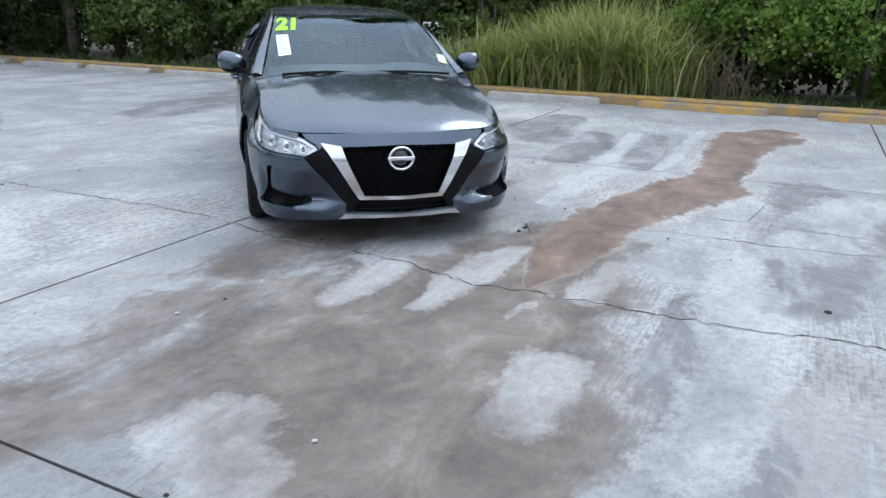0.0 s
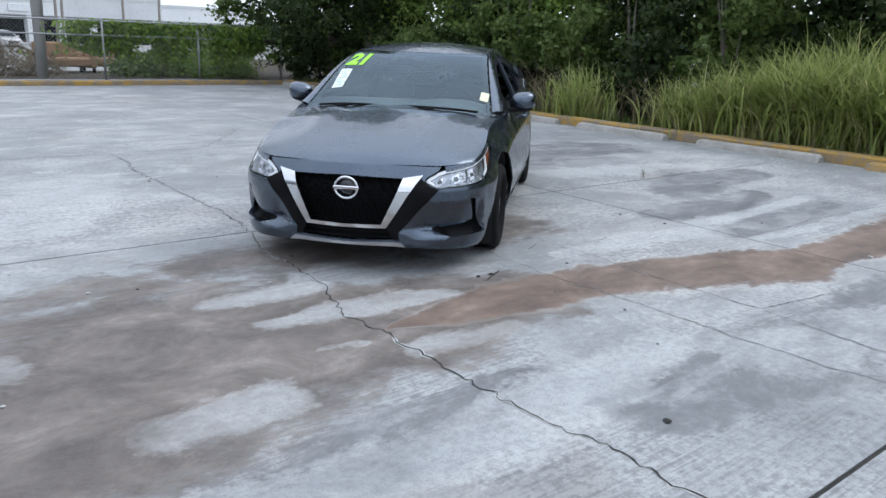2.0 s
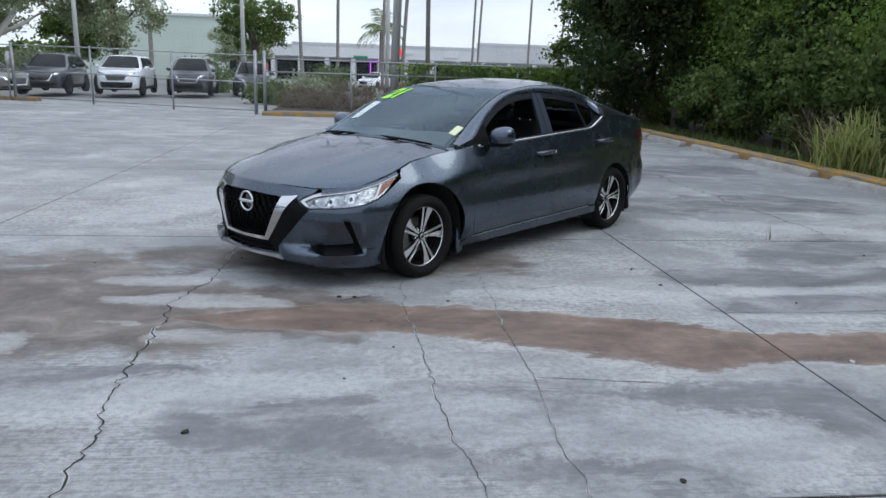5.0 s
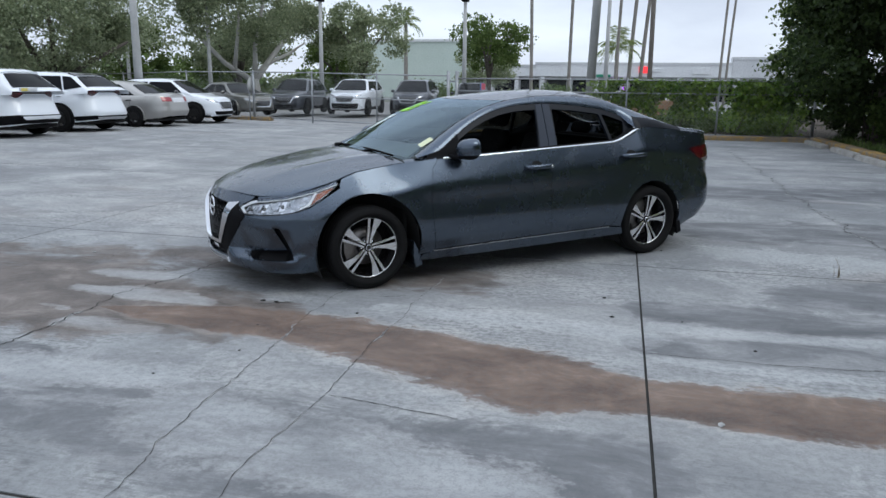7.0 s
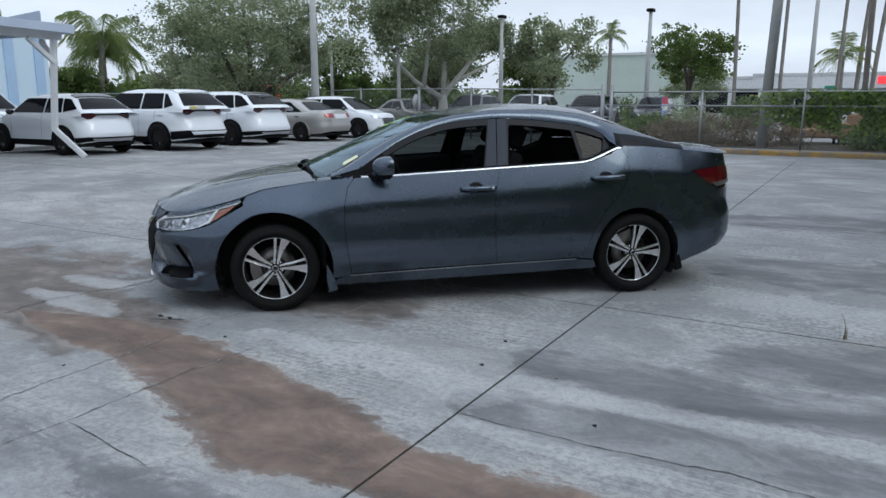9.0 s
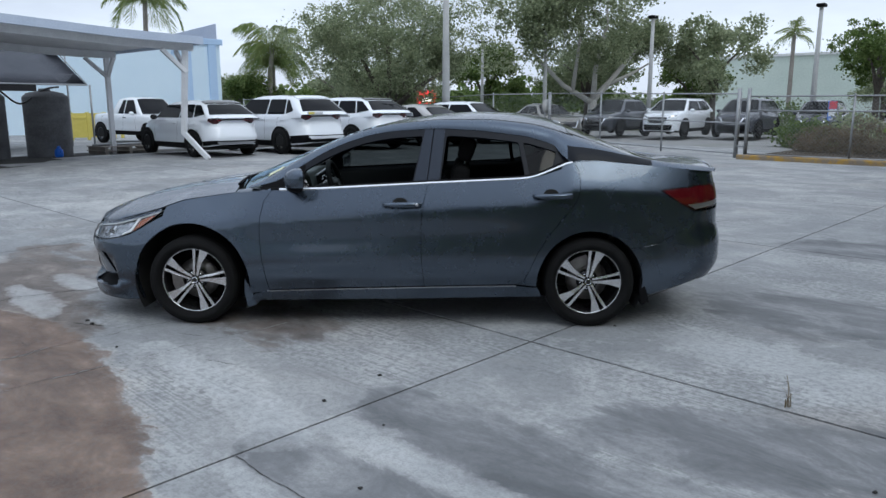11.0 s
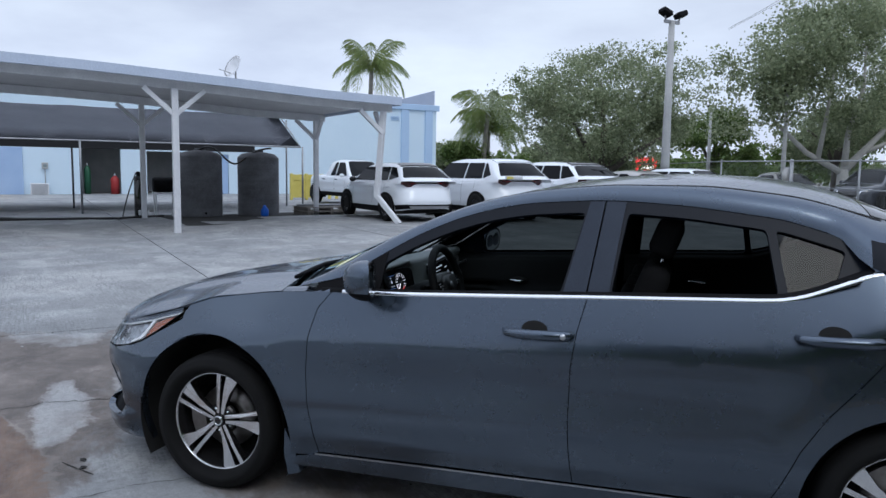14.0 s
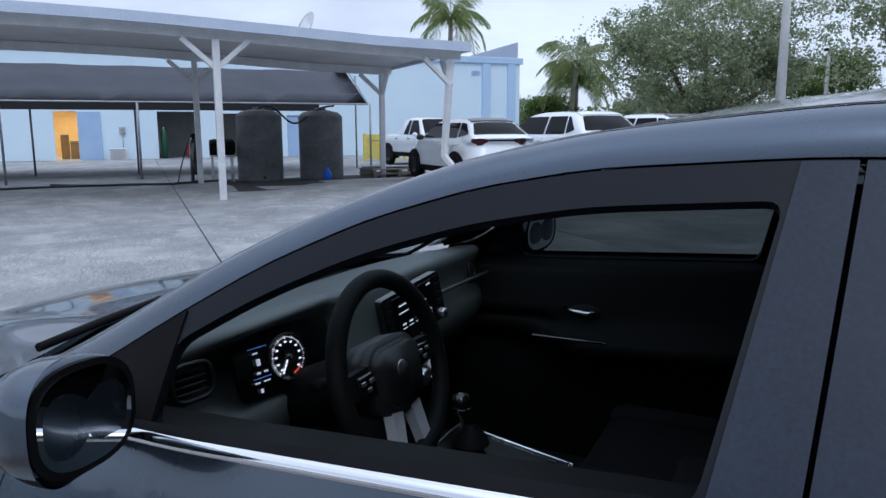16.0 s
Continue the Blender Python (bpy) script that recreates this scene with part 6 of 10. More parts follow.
for i, (a, b, hh, rw, rl, mt) in enumerate(FAR_TREES):
    lim = [([(0, 0, hh * 0.3), (0.5 * math.cos(k * 2.1), 0.9 * math.sin(k * 2.1), hh * 0.55), (rw * 0.6 * math.cos(k * 2.1), rl * 0.6 * math.sin(k * 2.1), hh * 0.75)], [0.16, 0.1, 0.04]) for k in range(3)]
    limb_tree("distant_tree", "leafy broad tree beyond the fence", a, b, -0.1, ([(0, 0, -0.1), (0, 0, hh * 0.35), (0.1, 0, hh * 0.7)], [0.24, 0.18, 0.06]), lim, lobes(940 + i, 13, (0, 0, hh * 0.64), (rw * 0.92, rl * 0.92, hh * 0.33), 0.40, 15, 52, 0.26), 0.20, mt, BARK, 920 + i, "distant trees")


def frond_mesh(rng, length, droop, pairs, leaflet, lift):
    """One palm frond: a bent rib with hanging leaflets."""
    V, Fc = [], []
    ts = np.linspace(0.08, 1, pairs)
    def rib(t):
        return np.array((length * (t - 0.18 * droop * t ** 3), 0, lift * t * length - droop * length * 0.62 * t ** 2.2))
    for t in ts:
        p = rib(t)
        l = leaflet * math.sin(math.pi * min(1, 0.12 + 0.86 * t)) ** 0.6 * rng.uniform(0.85, 1.1)
        for sg in (1, -1):
            d = np.array((0.45, sg * 0.75, -0.55 - 0.5 * rng.random()))
            d /= np.linalg.norm(d)
            w = np.array((0.022, 0, 0.006))
            k = len(V)
            V += [p - w, p + w, p + d * l * 0.55 + w * 0.9, p + d * l + np.array((0, 0, -0.2 * l)), p + d * l * 0.55 - w * 0.9]
            Fc.append((k, k + 1, k + 2, k + 3, k + 4))
    for t0, t1 in zip(ts, ts[1:]):
        k = len(V)
        a_, b_ = rib(t0), rib(t1)
        o = np.array((0, 0.02, 0))
        V += [a_ - o, a_ + o, b_ + o, b_ - o]
        Fc.append((k, k + 1, k + 2, k + 3))
    me = bpy.data.meshes.new("frond")
    me.from_pydata([tuple(v) for v in V], [], Fc)
    me.update()
    return me


def palm(a, b, z0, hh, r, fronds, length, leaflet, seed, label, lean=(0, 0), pairs=26, up=0.55):
    rng = np.random.default_rng(seed)
    p_ = thing("palm_tree", label, "palm", site_pose(a, b, z0), "palms")
    k = 14
    pts = [(lean[0] * (i / k) ** 1.5, lean[1] * (i / k) ** 1.5, -0.1 + (hh + 0.1) * i / k) for i in range(k + 1)]
    piece("trunk", tube_bm(pts, [r * (1.25 if i == 0 else (1.0 - 0.25 * i / k) * (1.0 if i % 2 else 1.06)) for i in range(k + 1)], 10), PALM_BARK, p_)
    base = [frond_mesh(rng, length, d, pairs, leaflet, l) for d, l in ((1.55, 0.18), (1.25, 0.42), (0.95, 0.72))]
    for i in range(fronds):
        kind = i % 3
        az = i * 137.5 + rng.uniform(-12, 12)
        m_ = Matrix.Translation((lean[0], lean[1], hh)) @ Matrix.Rotation(radians(az), 4, "Z") @ Matrix.Rotation(radians(-(8, 24, 44)[kind] * up + rng.uniform(-6, 6)), 4, "Y") @ Matrix.Diagonal((rng.uniform(0.85, 1.1),) * 3 + (1,))
        ob = piece("frond", base[kind], PALM_LEAF, p_)
        ob.matrix_basis = m_
    return p_


palm(-38.95, 16.0, 0, 7.7, 0.17, 24, 2.7, 1.0, 40, "feathery palm rising behind the workshop", (0.1, 0.2))
palm(-41.5, 26.0, 0, 5.4, 0.20, 28, 3.1, 1.25, 41, "drooping queen palm with a pale trunk", (0.2, 0.3))
palm(-42.6, 27.2, 0, 4.6, 0.17, 22, 2.6, 1.1, 42, "smaller drooping palm beside the taller one")
palm(-25.5, 84.1, -0.2, 9.3, 0.26, 18, 2.2, 0.9, 43, "distant fan palm above the trees", pairs=16, up=1.5)
palm(1.6, 60.0, -0.2, 12.2, 0.18, 16, 2.0, 0.8, 44, "slim tall palm with a round head", (0.5, 0.2), 14, 1.5)
palm(2.6, 62.0, -0.2, 13.6, 0.18, 16, 2.0, 0.8, 45, "slim tall palm with a round head", (0.8, -0.2), 14, 1.5)
palm(0.6, 58.0, -0.2, 5.0, 0.20, 18, 2.2, 0.9, 46, "short palm with a full round head", (0, 0), 14, 1.3)
for i, (a, b, hh, ln) in enumerate(((-5.4, 49, 17, -0.6), (-2.9, 52, 19, 0.2), (0.6, 53, 18, 0.4), (10.2, 70, 21, 0.6), (10.9, 71, 20, 0.9), (16.5, 72, 19, 0.3), (20.5, 74, 16, 0.6))):
    palm(a, b, -0.2, hh, 0.125, 14, 2.0, 0.8, 50 + i, "very tall slim palm trunk beyond the fence", (ln, 0.3), 14, 1.5)
# woods on the horizon all round
rng = np.random.default_rng(990)
cents = []
for k in range(150):
    az = k / 150 * 2 * math.pi
    if 0.15 < (az % (2 * math.pi)) / math.pi < 0.32:
        continue
    R = rng.uniform(105, 150)
    hh = rng.uniform(2.2, 5.5)
    P = crown_points(rng, 26, 26, (R * math.cos(az), R * math.sin(az), hh * 0.5), (4.8, 4.8, hh * 0.55), 0.8, 0.3)
    cents.append(P[P[:, 2] > -0.1])
tagged(part("far_woods", leaves_mesh("far_woods", np.concatenate(cents), 0.95, rng, 0.2, 0.5), LEAF_MID), "dark woods on the horizon", "woods", kind="stuff")


# ---- parked cars round the lot ----
def simple_wheel(r, w, parent, m, rim_mat):
    wl_ = piece("wheel", lathe_bm([(r * 0.62, w * 0.4), (r * 0.64, -w * 0.42), (r * 0.60, -w * 0.46), (r * 0.5, -w * 0.36), (r * 0.16, -w * 0.30), (0.01, -w * 0.32)], 24, "y"), ALLOY_BLACK, parent, m=m)
    piece("tyre", lathe_bm([(r * 0.62, w * 0.5), (r * 0.9, w * 0.5), (r, w * 0.38), (r, -w * 0.38), (r * 0.9, -w * 0.5), (r * 0.64, -w * 0.47)], 32, "y"), RUBBER, wl_)
    bm = bmesh.new()
    for k in range(5):
        a = 2 * math.pi * k / 5
        o = [rot2(p, a) for p in ((r * 0.1, -r * 0.06), (r * 0.6, -r * 0.12), (r * 0.6, r * 0.12), (r * 0.1, r * 0.06))]
        add_plate(bm, o, w * 0.28, w * 0.40, Matrix.Rotation(radians(90), 4, "X"))
    bmesh.ops.recalc_face_normals(bm, faces=bm.faces)
    piece("spokes", bm, rim_mat, wl_)
    return wl_


def rot2(p, a):
    return (p[0] * math.cos(a) - p[1] * math.sin(a), p[0] * math.sin(a) + p[1] * math.cos(a))


def parked_car(name, label, m, paint_, L=4.4, W=1.8, H=1.6, base=2.65, belt=0.98, hood=0.92, nose=0.72, tail_z=1.0, wind=(-1.15, -0.35), rear=(1.55, 2.05), r=0.335, clad=True, roof=None, suv=True, sill=0.24, pillar=False):
    """A parked car whose front points to -x: rounded lower body, cabin, panes, lamps, bumpers and wheels."""
    c = thing(name, label, "car", m, "parked cars")
    hL, hW = L / 2, W / 2
    fx, rx = -base / 2 - 0.02, base / 2 - 0.02
    # half plan, from the middle of the nose round the side to the middle of the tail
    th = np.linspace(math.pi, 0, 240)
    ex = np.where(np.cos(th) < 0, 2 / 3.6, 2 / 4.6)
    px, py = hL * np.sign(np.cos(th)) * abs(np.cos(th)) ** ex, hW * abs(np.sin(th)) ** ex
    ps = np.r_[0, np.cumsum(np.hypot(np.diff(px), np.diff(py)))]
    ST = ps[-1]
    at_x = lambda x: float(np.interp(x, px, ps))

    def topz(x):
        return float(np.interp(x, (-hL, -hL + 0.12, -hL + 0.5, wind[0] - 0.1, wind[0] + 0.4, rx, hL - 0.3, hL), (nose, nose + 0.07, hood - 0.07, hood, belt, belt + 0.03, tail_z + 0.02, tail_z - 0.02)))

    def low(x):
        return float(np.interp(x, (-hL, -hL + 0.3, fx, rx, hL - 0.3, hL), (0.27, sill, sill, sill, sill + 0.05, 0.34)))

    def skin(s, z):
        """The lower body by the way round (negative on the other side) and the height."""
        a = min(abs(s), ST)
        x, y = float(np.interp(a, ps, px)), float(np.interp(a, ps, py))
        lo, t = low(x), topz(x)
        f = min(1.05, max(-0.1, (z - lo) / (t - lo)))
        d = 0.05 * max(0.0, 1 - f / 0.3) ** 2 + 0.075 * max(0.0, (f - 0.62) / 0.38) ** 2 + 0.012 * math.exp(-((f - 0.45) / 0.12) ** 2)
        wt, wn = ease((x - (hL - 0.42)) / 0.36), ease((-x - (hL - 0.42)) / 0.36)
        d += wt * ((0.17 if suv else 0.05) * ease((z - 0.58) / 0.45) - 0.035 * math.exp(-((z - 0.50) / 0.09) ** 2)) + wn * 0.07 * f * f
        x1, y1 = float(np.interp(a + 0.02, ps, px)), float(np.interp(a + 0.02, ps, py))
        x2, y2 = float(np.interp(a - 0.02, ps, px)), float(np.interp(a - 0.02, ps, py))
        tx, ty = x1 - x2, y1 - y2
        n = math.hypot(tx, ty) + 1e-9
        return (x + (-1 if x > 0 else 1) * abs(ty / n) * d, (-1 if s >= 0 else 1) * max(0.0, y - abs(tx / n) * d), z)

    ss = np.unique(np.r_[np.linspace(0, ST, 60), np.linspace(0, 1.2, 18), np.linspace(ST - 1.2, ST, 18)])
    bm = bmesh.new()
    rings = []
    for s in list(ss) + [-v for v in ss[-2:0:-1]]:
        x = float(np.interp(abs(s), ps, px))
        lo, t = low(x), topz(x)
        rings.append([bm.verts.new(skin(s, lo + (t - lo) * f)) for f in (0.0, 0.08, 0.2, 0.34, 0.45, 0.56, 0.68, 0.78, 0.87, 0.94, 1.0)])
    n = len(rings)
    for k in range(n):
        r0, r1 = rings[k], rings[(k + 1) % n]
        for q in range(len(r0) - 1):
            bm.faces.new((r0[q], r1[q], r1[q + 1], r0[q + 1])).smooth = True
    # deck
    half = len(ss)
    cross = []
    for k in range(half):
        a, b = rings[k][-1], rings[(n - k) % n][-1]
        if k in (0, half - 1):
            cross.append([a] * 6)
            continue
        row = [a]
        for u in (0.2, 0.4, 0.6, 0.8):
            p = a.co.lerp(b.co, u)
            p.z += 0.035 * (1 - (2 * u - 1) ** 2) + 0.02
            row.append(bm.verts.new(p))
        cross.append(row + [b])
    for r0, r1 in zip(cross, cross[1:]):
        for q in range(5):
            f = list(dict.fromkeys((r0[q], r0[q + 1], r1[q + 1], r1[q])))
            if len(f) > 2:
                bm.faces.new(f).smooth = True
    bmesh.ops.recalc_face_normals(bm, faces=bm.faces)
    piece("body", bm, paint_, c)
    # cabin: one line over screen, roof and tail, with rounded shoulders
    bz = belt - 0.03
    w_b, w_r = hW - 0.085, hW - 0.33
    x0, x1, x2, x3 = wind[0], wind[1], rear[0], rear[1]
    kn = [(x0 - 0.08, hood - 0.03), (x1 + 0.02, H - 0.05), (x1 + 0.45, H - 0.005), ((x1 + x2) / 2 + 0.1, H), (x2 - 0.12, H - 0.035), (x2 + 0.03, H - 0.085), (x3 + 0.02, tail_z - 0.02)]
    ks = np.r_[0, np.cumsum([math.hypot(b[0] - a[0], b[1] - a[1]) for a, b in zip(kn, kn[1:])])]
    lx, lz = smooth_line(list(zip(ks, [k[0] for k in kn])), 0.06), smooth_line(list(zip(ks, [k[1] for k in kn])), 0.06)

    def wide(z):
        return w_b + (w_r - w_b) * min(1.05, max(0.0, (z - bz) / (H - bz))) ** 1.2

    def loaf(s, v):
        x, z = float(lx(s)), float(lz(s))
        u = max(-1.0, min(1.0, v / 0.8))
        bow = 0.07 * (1 - u * u) * (ease((x1 - x) / 0.5) * -1 + ease((x - x2 + 0.2) / 0.5))
        return (x + bow, -u * wide(z), z - 0.05 * abs(u) ** 5 * ease((z - bz) / 0.3))

    def flank(x, z):
        return (x, -wide(z), z)

    sv = np.linspace(0, ks[-1], 54)
    uu = np.linspace(-0.8, 0.8, 15)
    bm = bmesh.new()
    g = [[bm.verts.new(loaf(s, v)) for v in uu] for s in sv]
    for a, b in zip(g, g[1:]):
        for q in range(len(uu) - 1):
            bm.faces.new((a[q], a[q + 1], b[q + 1], b[q])).smooth = True
    for e, sg in ((0, 1), (-1, -1)):
        cols = []
        for row in g:
            top = row[e]
            col = [top]
            for k in (0.25, 0.5, 0.75, 1.0):
                z = top.co.z + (min(bz - 0.02, top.co.z - 0.001) - top.co.z) * k
                col.append(bm.verts.new((top.co.x, sg * wide(z), z)))
            cols.append(col)
        for a, b in zip(cols, cols[1:]):
            for q in range(4):
                bm.faces.new((a[q], a[q + 1], b[q + 1], b[q])).smooth = True
    bmesh.ops.recalc_face_normals(bm, faces=bm.faces)
    piece("cabin", bm, paint_, c)
    if roof is not None:
        ro = [(s, v) for s, v in ((ks[1] + 0.05, -0.76), (ks[1] + 0.05, 0.76), (ks[5] - 0.05, 0.76), (ks[5] - 0.05, -0.76))]
        piece("roof_panel", surface_panel(ro, loaf, 0.12, rim=0.0, lift=0.004), roof, c)
    # panes follow the cabin's surface
    s_of = lambda z, back: float(np.interp(z, [lz(v) for v in (np.linspace(ks[-1], ks[4], 40) if back else np.linspace(0, ks[2], 40))], np.linspace(ks[-1], ks[4], 40) if back else np.linspace(0, ks[2], 40)))
    sa, sb = s_of(belt + 0.02, False), s_of(H - 0.075, False)
    piece("windscreen", surface_panel(rounded([(sa, -0.72), (sa, 0.72), (sb, 0.70), (sb, -0.70)], 0.06), loaf, 0.1, rim=0.0, lift=0.005), DARK_PANE, c)
    sa, sb = s_of(H - 0.12, True), s_of(tail_z + (0.07 if suv else 0.05), True)
    piece("rear_window", surface_panel(rounded([(sa, -0.66), (sa, 0.66), (sb, 0.72), (sb, -0.72)], 0.06), loaf, 0.1, rim=0.0, lift=0.005), DARK_PANE, c)
    if suv:
        piece("roof_spoiler", surface_panel([(ks[5] - 0.20, -0.72), (ks[5] - 0.20, 0.72), (ks[5] + 0.02, 0.70), (ks[5] + 0.02, -0.70)], loaf, 0.1, rim=0.03, lift=0.028), GLOSS_BLACK if pillar else paint_, c)
    zl, zh = belt + 0.035, H - 0.125
    fl = lambda z: float(np.interp(z, [lz(v) for v in np.linspace(0, ks[2], 40)], [lx(v) for v in np.linspace(0, ks[2], 40)]))
    rl = lambda z: float(np.interp(z, [lz(v) for v in np.linspace(ks[-1], ks[4], 40)], [lx(v) for v in np.linspace(ks[-1], ks[4], 40)]))
    mid = (x1 + x2) / 2 - 0.05
    kick = 0.0 if not suv else 0.10
    panes = [[(fl(zl) + 0.22, zl), (mid - 0.03, zl), (mid - 0.03, zh), (fl(zh) + 0.10, zh), (fl((zl + zh) / 2) + 0.14, (zl + zh) / 2)]]
    q = rl(zl) - (0.80 if suv else 0.42)
    q2 = min(q, rl(zh) - 0.42)
    panes.append([(mid + 0.03, zl), (q, zl + 0.01), (q2 + 0.03, zh), (mid + 0.03, zh)])
    if suv:
        panes.append([(q + 0.05, zl + 0.015), (rl(zl + kick) - (0.08 if pillar else 0.30), zl + kick), (rl(zh) - (0.06 if pillar else 0.24), zh - 0.02), (q2 + 0.08, zh)])
    for o in panes:
        me = surface_panel(rounded(o, 0.035), flank, 0.12, rim=0.0, lift=0.005)
        piece("side_window", me, DARK_PANE, c)
        piece("side_window", mirrored(me), DARK_PANE, c)

    def patch(nm, o, mat, lift, lab="", rim=0.02, two=True):
        me = surface_panel(o, skin, 0.08, rim=rim, lift=lift)
        piece(nm, me, mat, c, lab)
        if two:
            piece(nm, mirrored(me), mat, c, lab)

    xs_ = lambda x: at_x(x)
    if suv:
        patch("tail_lamp", [(xs_(hL - 0.46), tail_z - 0.02), (xs_(hL - 0.12), tail_z - 0.008), (ST - hW * 0.42, tail_z - 0.05), (ST - hW * 0.38, tail_z - 0.09), (ST - hW * 0.62, tail_z - 0.17), (xs_(hL - 0.14), tail_z - 0.18), (xs_(hL - 0.30), tail_z - 0.10)], RED_LENS, 0.012, "dark red wrap-round tail lamp")
        patch("lamp_bar", [(ST - hW * 0.62, tail_z - 0.085), (ST - hW * 0.44, tail_z - 0.075), (ST - hW * 0.44, tail_z - 0.088), (ST - hW * 0.62, tail_z - 0.105)], BRIGHT_LENS, 0.015)
        patch("tail_strip", [(ST - hW * 0.42, tail_z - 0.055), (ST, tail_z - 0.055), (ST, tail_z - 0.085), (ST - hW * 0.42, tail_z - 0.085)], GLOSS_BLACK, 0.006)
    else:
        patch("tail_lamp", [(xs_(hL - 0.22), tail_z - 0.05), (ST - hW * 0.40, tail_z - 0.06), (ST - hW * 0.40, tail_z - 0.19), (xs_(hL - 0.16), tail_z - 0.19)], BRIGHT_LENS, 0.008, "red tail lamp")
        patch("plate_field", [(ST - hW * 0.34, tail_z - 0.08), (ST, tail_z - 0.08), (ST, tail_z - 0.22), (ST - hW * 0.34, tail_z - 0.22)], WHITE_WOOD, 0.006)
    patch("headlamp", [(xs_(-hL + 0.42), nose + 0.055), (xs_(-hL + 0.15), nose + 0.01), (hW * 0.52, nose - 0.03), (hW * 0.52, nose - 0.075), (xs_(-hL + 0.12), nose - 0.06), (xs_(-hL + 0.34), nose - 0.0)], HEAD_LENS, 0.008, "bright headlamp")
    patch("grille", [(0.0, nose - 0.04), (hW * 0.50, nose - 0.05), (hW * 0.34, nose - 0.28), (0.0, nose - 0.29)], GLOSS_BLACK, 0.008, "dark grille")
    patch("grille_bar", [(hW * 0.50, nose - 0.05), (hW * 0.56, nose - 0.05), (hW * 0.38, nose - 0.30), (0.0, nose - 0.31), (0.0, nose - 0.285), (hW * 0.33, nose - 0.275)], CHROME, 0.012)
    patch("lower_intake", [(0.0, nose - 0.36), (hW * 0.72, nose - 0.36), (hW * 0.66, 0.30), (0.0, 0.30)], BLACK_PLASTIC, 0.006, "dark lower bumper")
    if clad:
        zb = 0.46 if pillar else 0.56
        patch("rear_bumper", [(xs_(rx + r + 0.08), zb - 0.03), (xs_(hL - 0.10), zb), (ST - hW * 0.6, zb - 0.01), (ST, zb - 0.01), (ST, 0.35), (xs_(hL - 0.05), 0.36), (xs_(rx + r + 0.09), 0.31)], BLACK_PLASTIC, 0.010, "black lower bumper")
        patch("bumper_insert", [(ST - hW * 0.66, zb - 0.035), (ST, zb - 0.035), (ST, zb - 0.10), (ST - hW * 0.58, zb - 0.11)], paint_ if not pillar else SATIN_METAL, 0.022)
        patch("sill_trim", [(xs_(fx + r + 0.07), sill + 0.13), (xs_(rx - r - 0.07), sill + 0.14), (xs_(rx - r - 0.07), sill + 0.005), (xs_(fx + r + 0.07), sill + 0.005)], BLACK_PLASTIC, 0.010)
    for x, z0 in ((mid, belt - 0.03), (fl(belt) + 0.30, belt - 0.10), (rx - 0.12, belt - 0.02)):
        patch("door_seam", [(xs_(x - 0.004), z0), (xs_(x + 0.004), z0), (xs_(x - 0.016), sill + 0.2), (xs_(x - 0.024), sill + 0.2)], DARK_LINER, 0.003, "", 0.0)
    for hx in (mid - 0.14, mid + 0.85):
        patch("door_handle", [(xs_(hx - 0.09), belt - 0.10), (xs_(hx + 0.09), belt - 0.095), (xs_(hx + 0.09), belt - 0.122), (xs_(hx - 0.09), belt - 0.127)], paint_ if suv else GLOSS_BLACK, 0.03, "", 0.02)
    for sg in (1, -1):
        bm = bmesh.new()
        bmesh.ops.create_uvsphere(bm, u_segments=14, v_segments=10, radius=0.1)
        bmesh.ops.scale(bm, vec=(0.7, 1.05, 0.75), verts=bm.verts)
        piece("door_mirror", bm, paint_ if not pillar else GLOSS_BLACK, c, "", True, Matrix.Translation((fl(belt) + 0.40, sg * (hW + 0.04), belt + 0.05)))
        for wx in (fx, rx):
            ring = bmesh.new()
            n = 22
            R = r + (0.080 if clad else 0.045)
            o0 = [(wx + R * math.cos(a), r + R * math.sin(a)) for a in np.linspace(-0.30, math.pi + 0.30, n)]
            i0 = [(wx + (r + 0.030) * math.cos(a), r + (r + 0.030) * math.sin(a)) for a in np.linspace(-0.30, math.pi + 0.30, n)]
            yo = sg * (hW + 0.006)
            vo, vi, vb = [ring.verts.new((x, yo, z)) for x, z in o0], [ring.verts.new((x, yo, z)) for x, z in i0], [ring.verts.new((x, sg * (hW - 0.3), z)) for x, z in i0]
            vk = [ring.verts.new((x, sg * (hW - 0.08), z)) for x, z in o0]
            for q in range(n - 1):
                ring.faces.new((vk[q], vk[q + 1], vo[q + 1], vo[q]))
                ring.faces.new((vo[q], vo[q + 1], vi[q + 1], vi[q]))
                ring.faces.new((vi[q], vi[q + 1], vb[q + 1], vb[q]))
            bmesh.ops.recalc_face_normals(ring, faces=ring.faces)
            piece("arch_trim", ring, BLACK_PLASTIC if clad else paint_, c)
            # flat near-black disc drawn in place of the shaded opening round the wheel
            disc = bmesh.new()
            dv = [disc.verts.new((x, sg * (hW + 0.004), z)) for x, z in i0]
            disc.faces.new(dv)
            piece("wheel_well", disc, DARK_LINER, c)
            mm = Matrix.Translation((wx, sg * (hW - 0.085), r)) @ (Matrix.Rotation(math.pi, 4, "Z") if sg > 0 else Matrix.Identity(4))
            simple_wheel(r, 0.22, c, mm, ALLOY if not clad else DISC_STEEL)
    piece("underside", box_bm(-hL + 0.3, hL - 0.3, -hW * 0.85, hW * 0.85, sill - 0.03, sill + 0.05), DARK_LINER, c)
    return c


BRIGHT_LENS = Mat("bright_red_lens", (0.30, 0.02, 0.028), 0.15, Coat_Weight=1.0).m
HEAD_LENS = Mat("pale_lamp_glass", (0.45, 0.47, 0.5), 0.12, 0.6).m
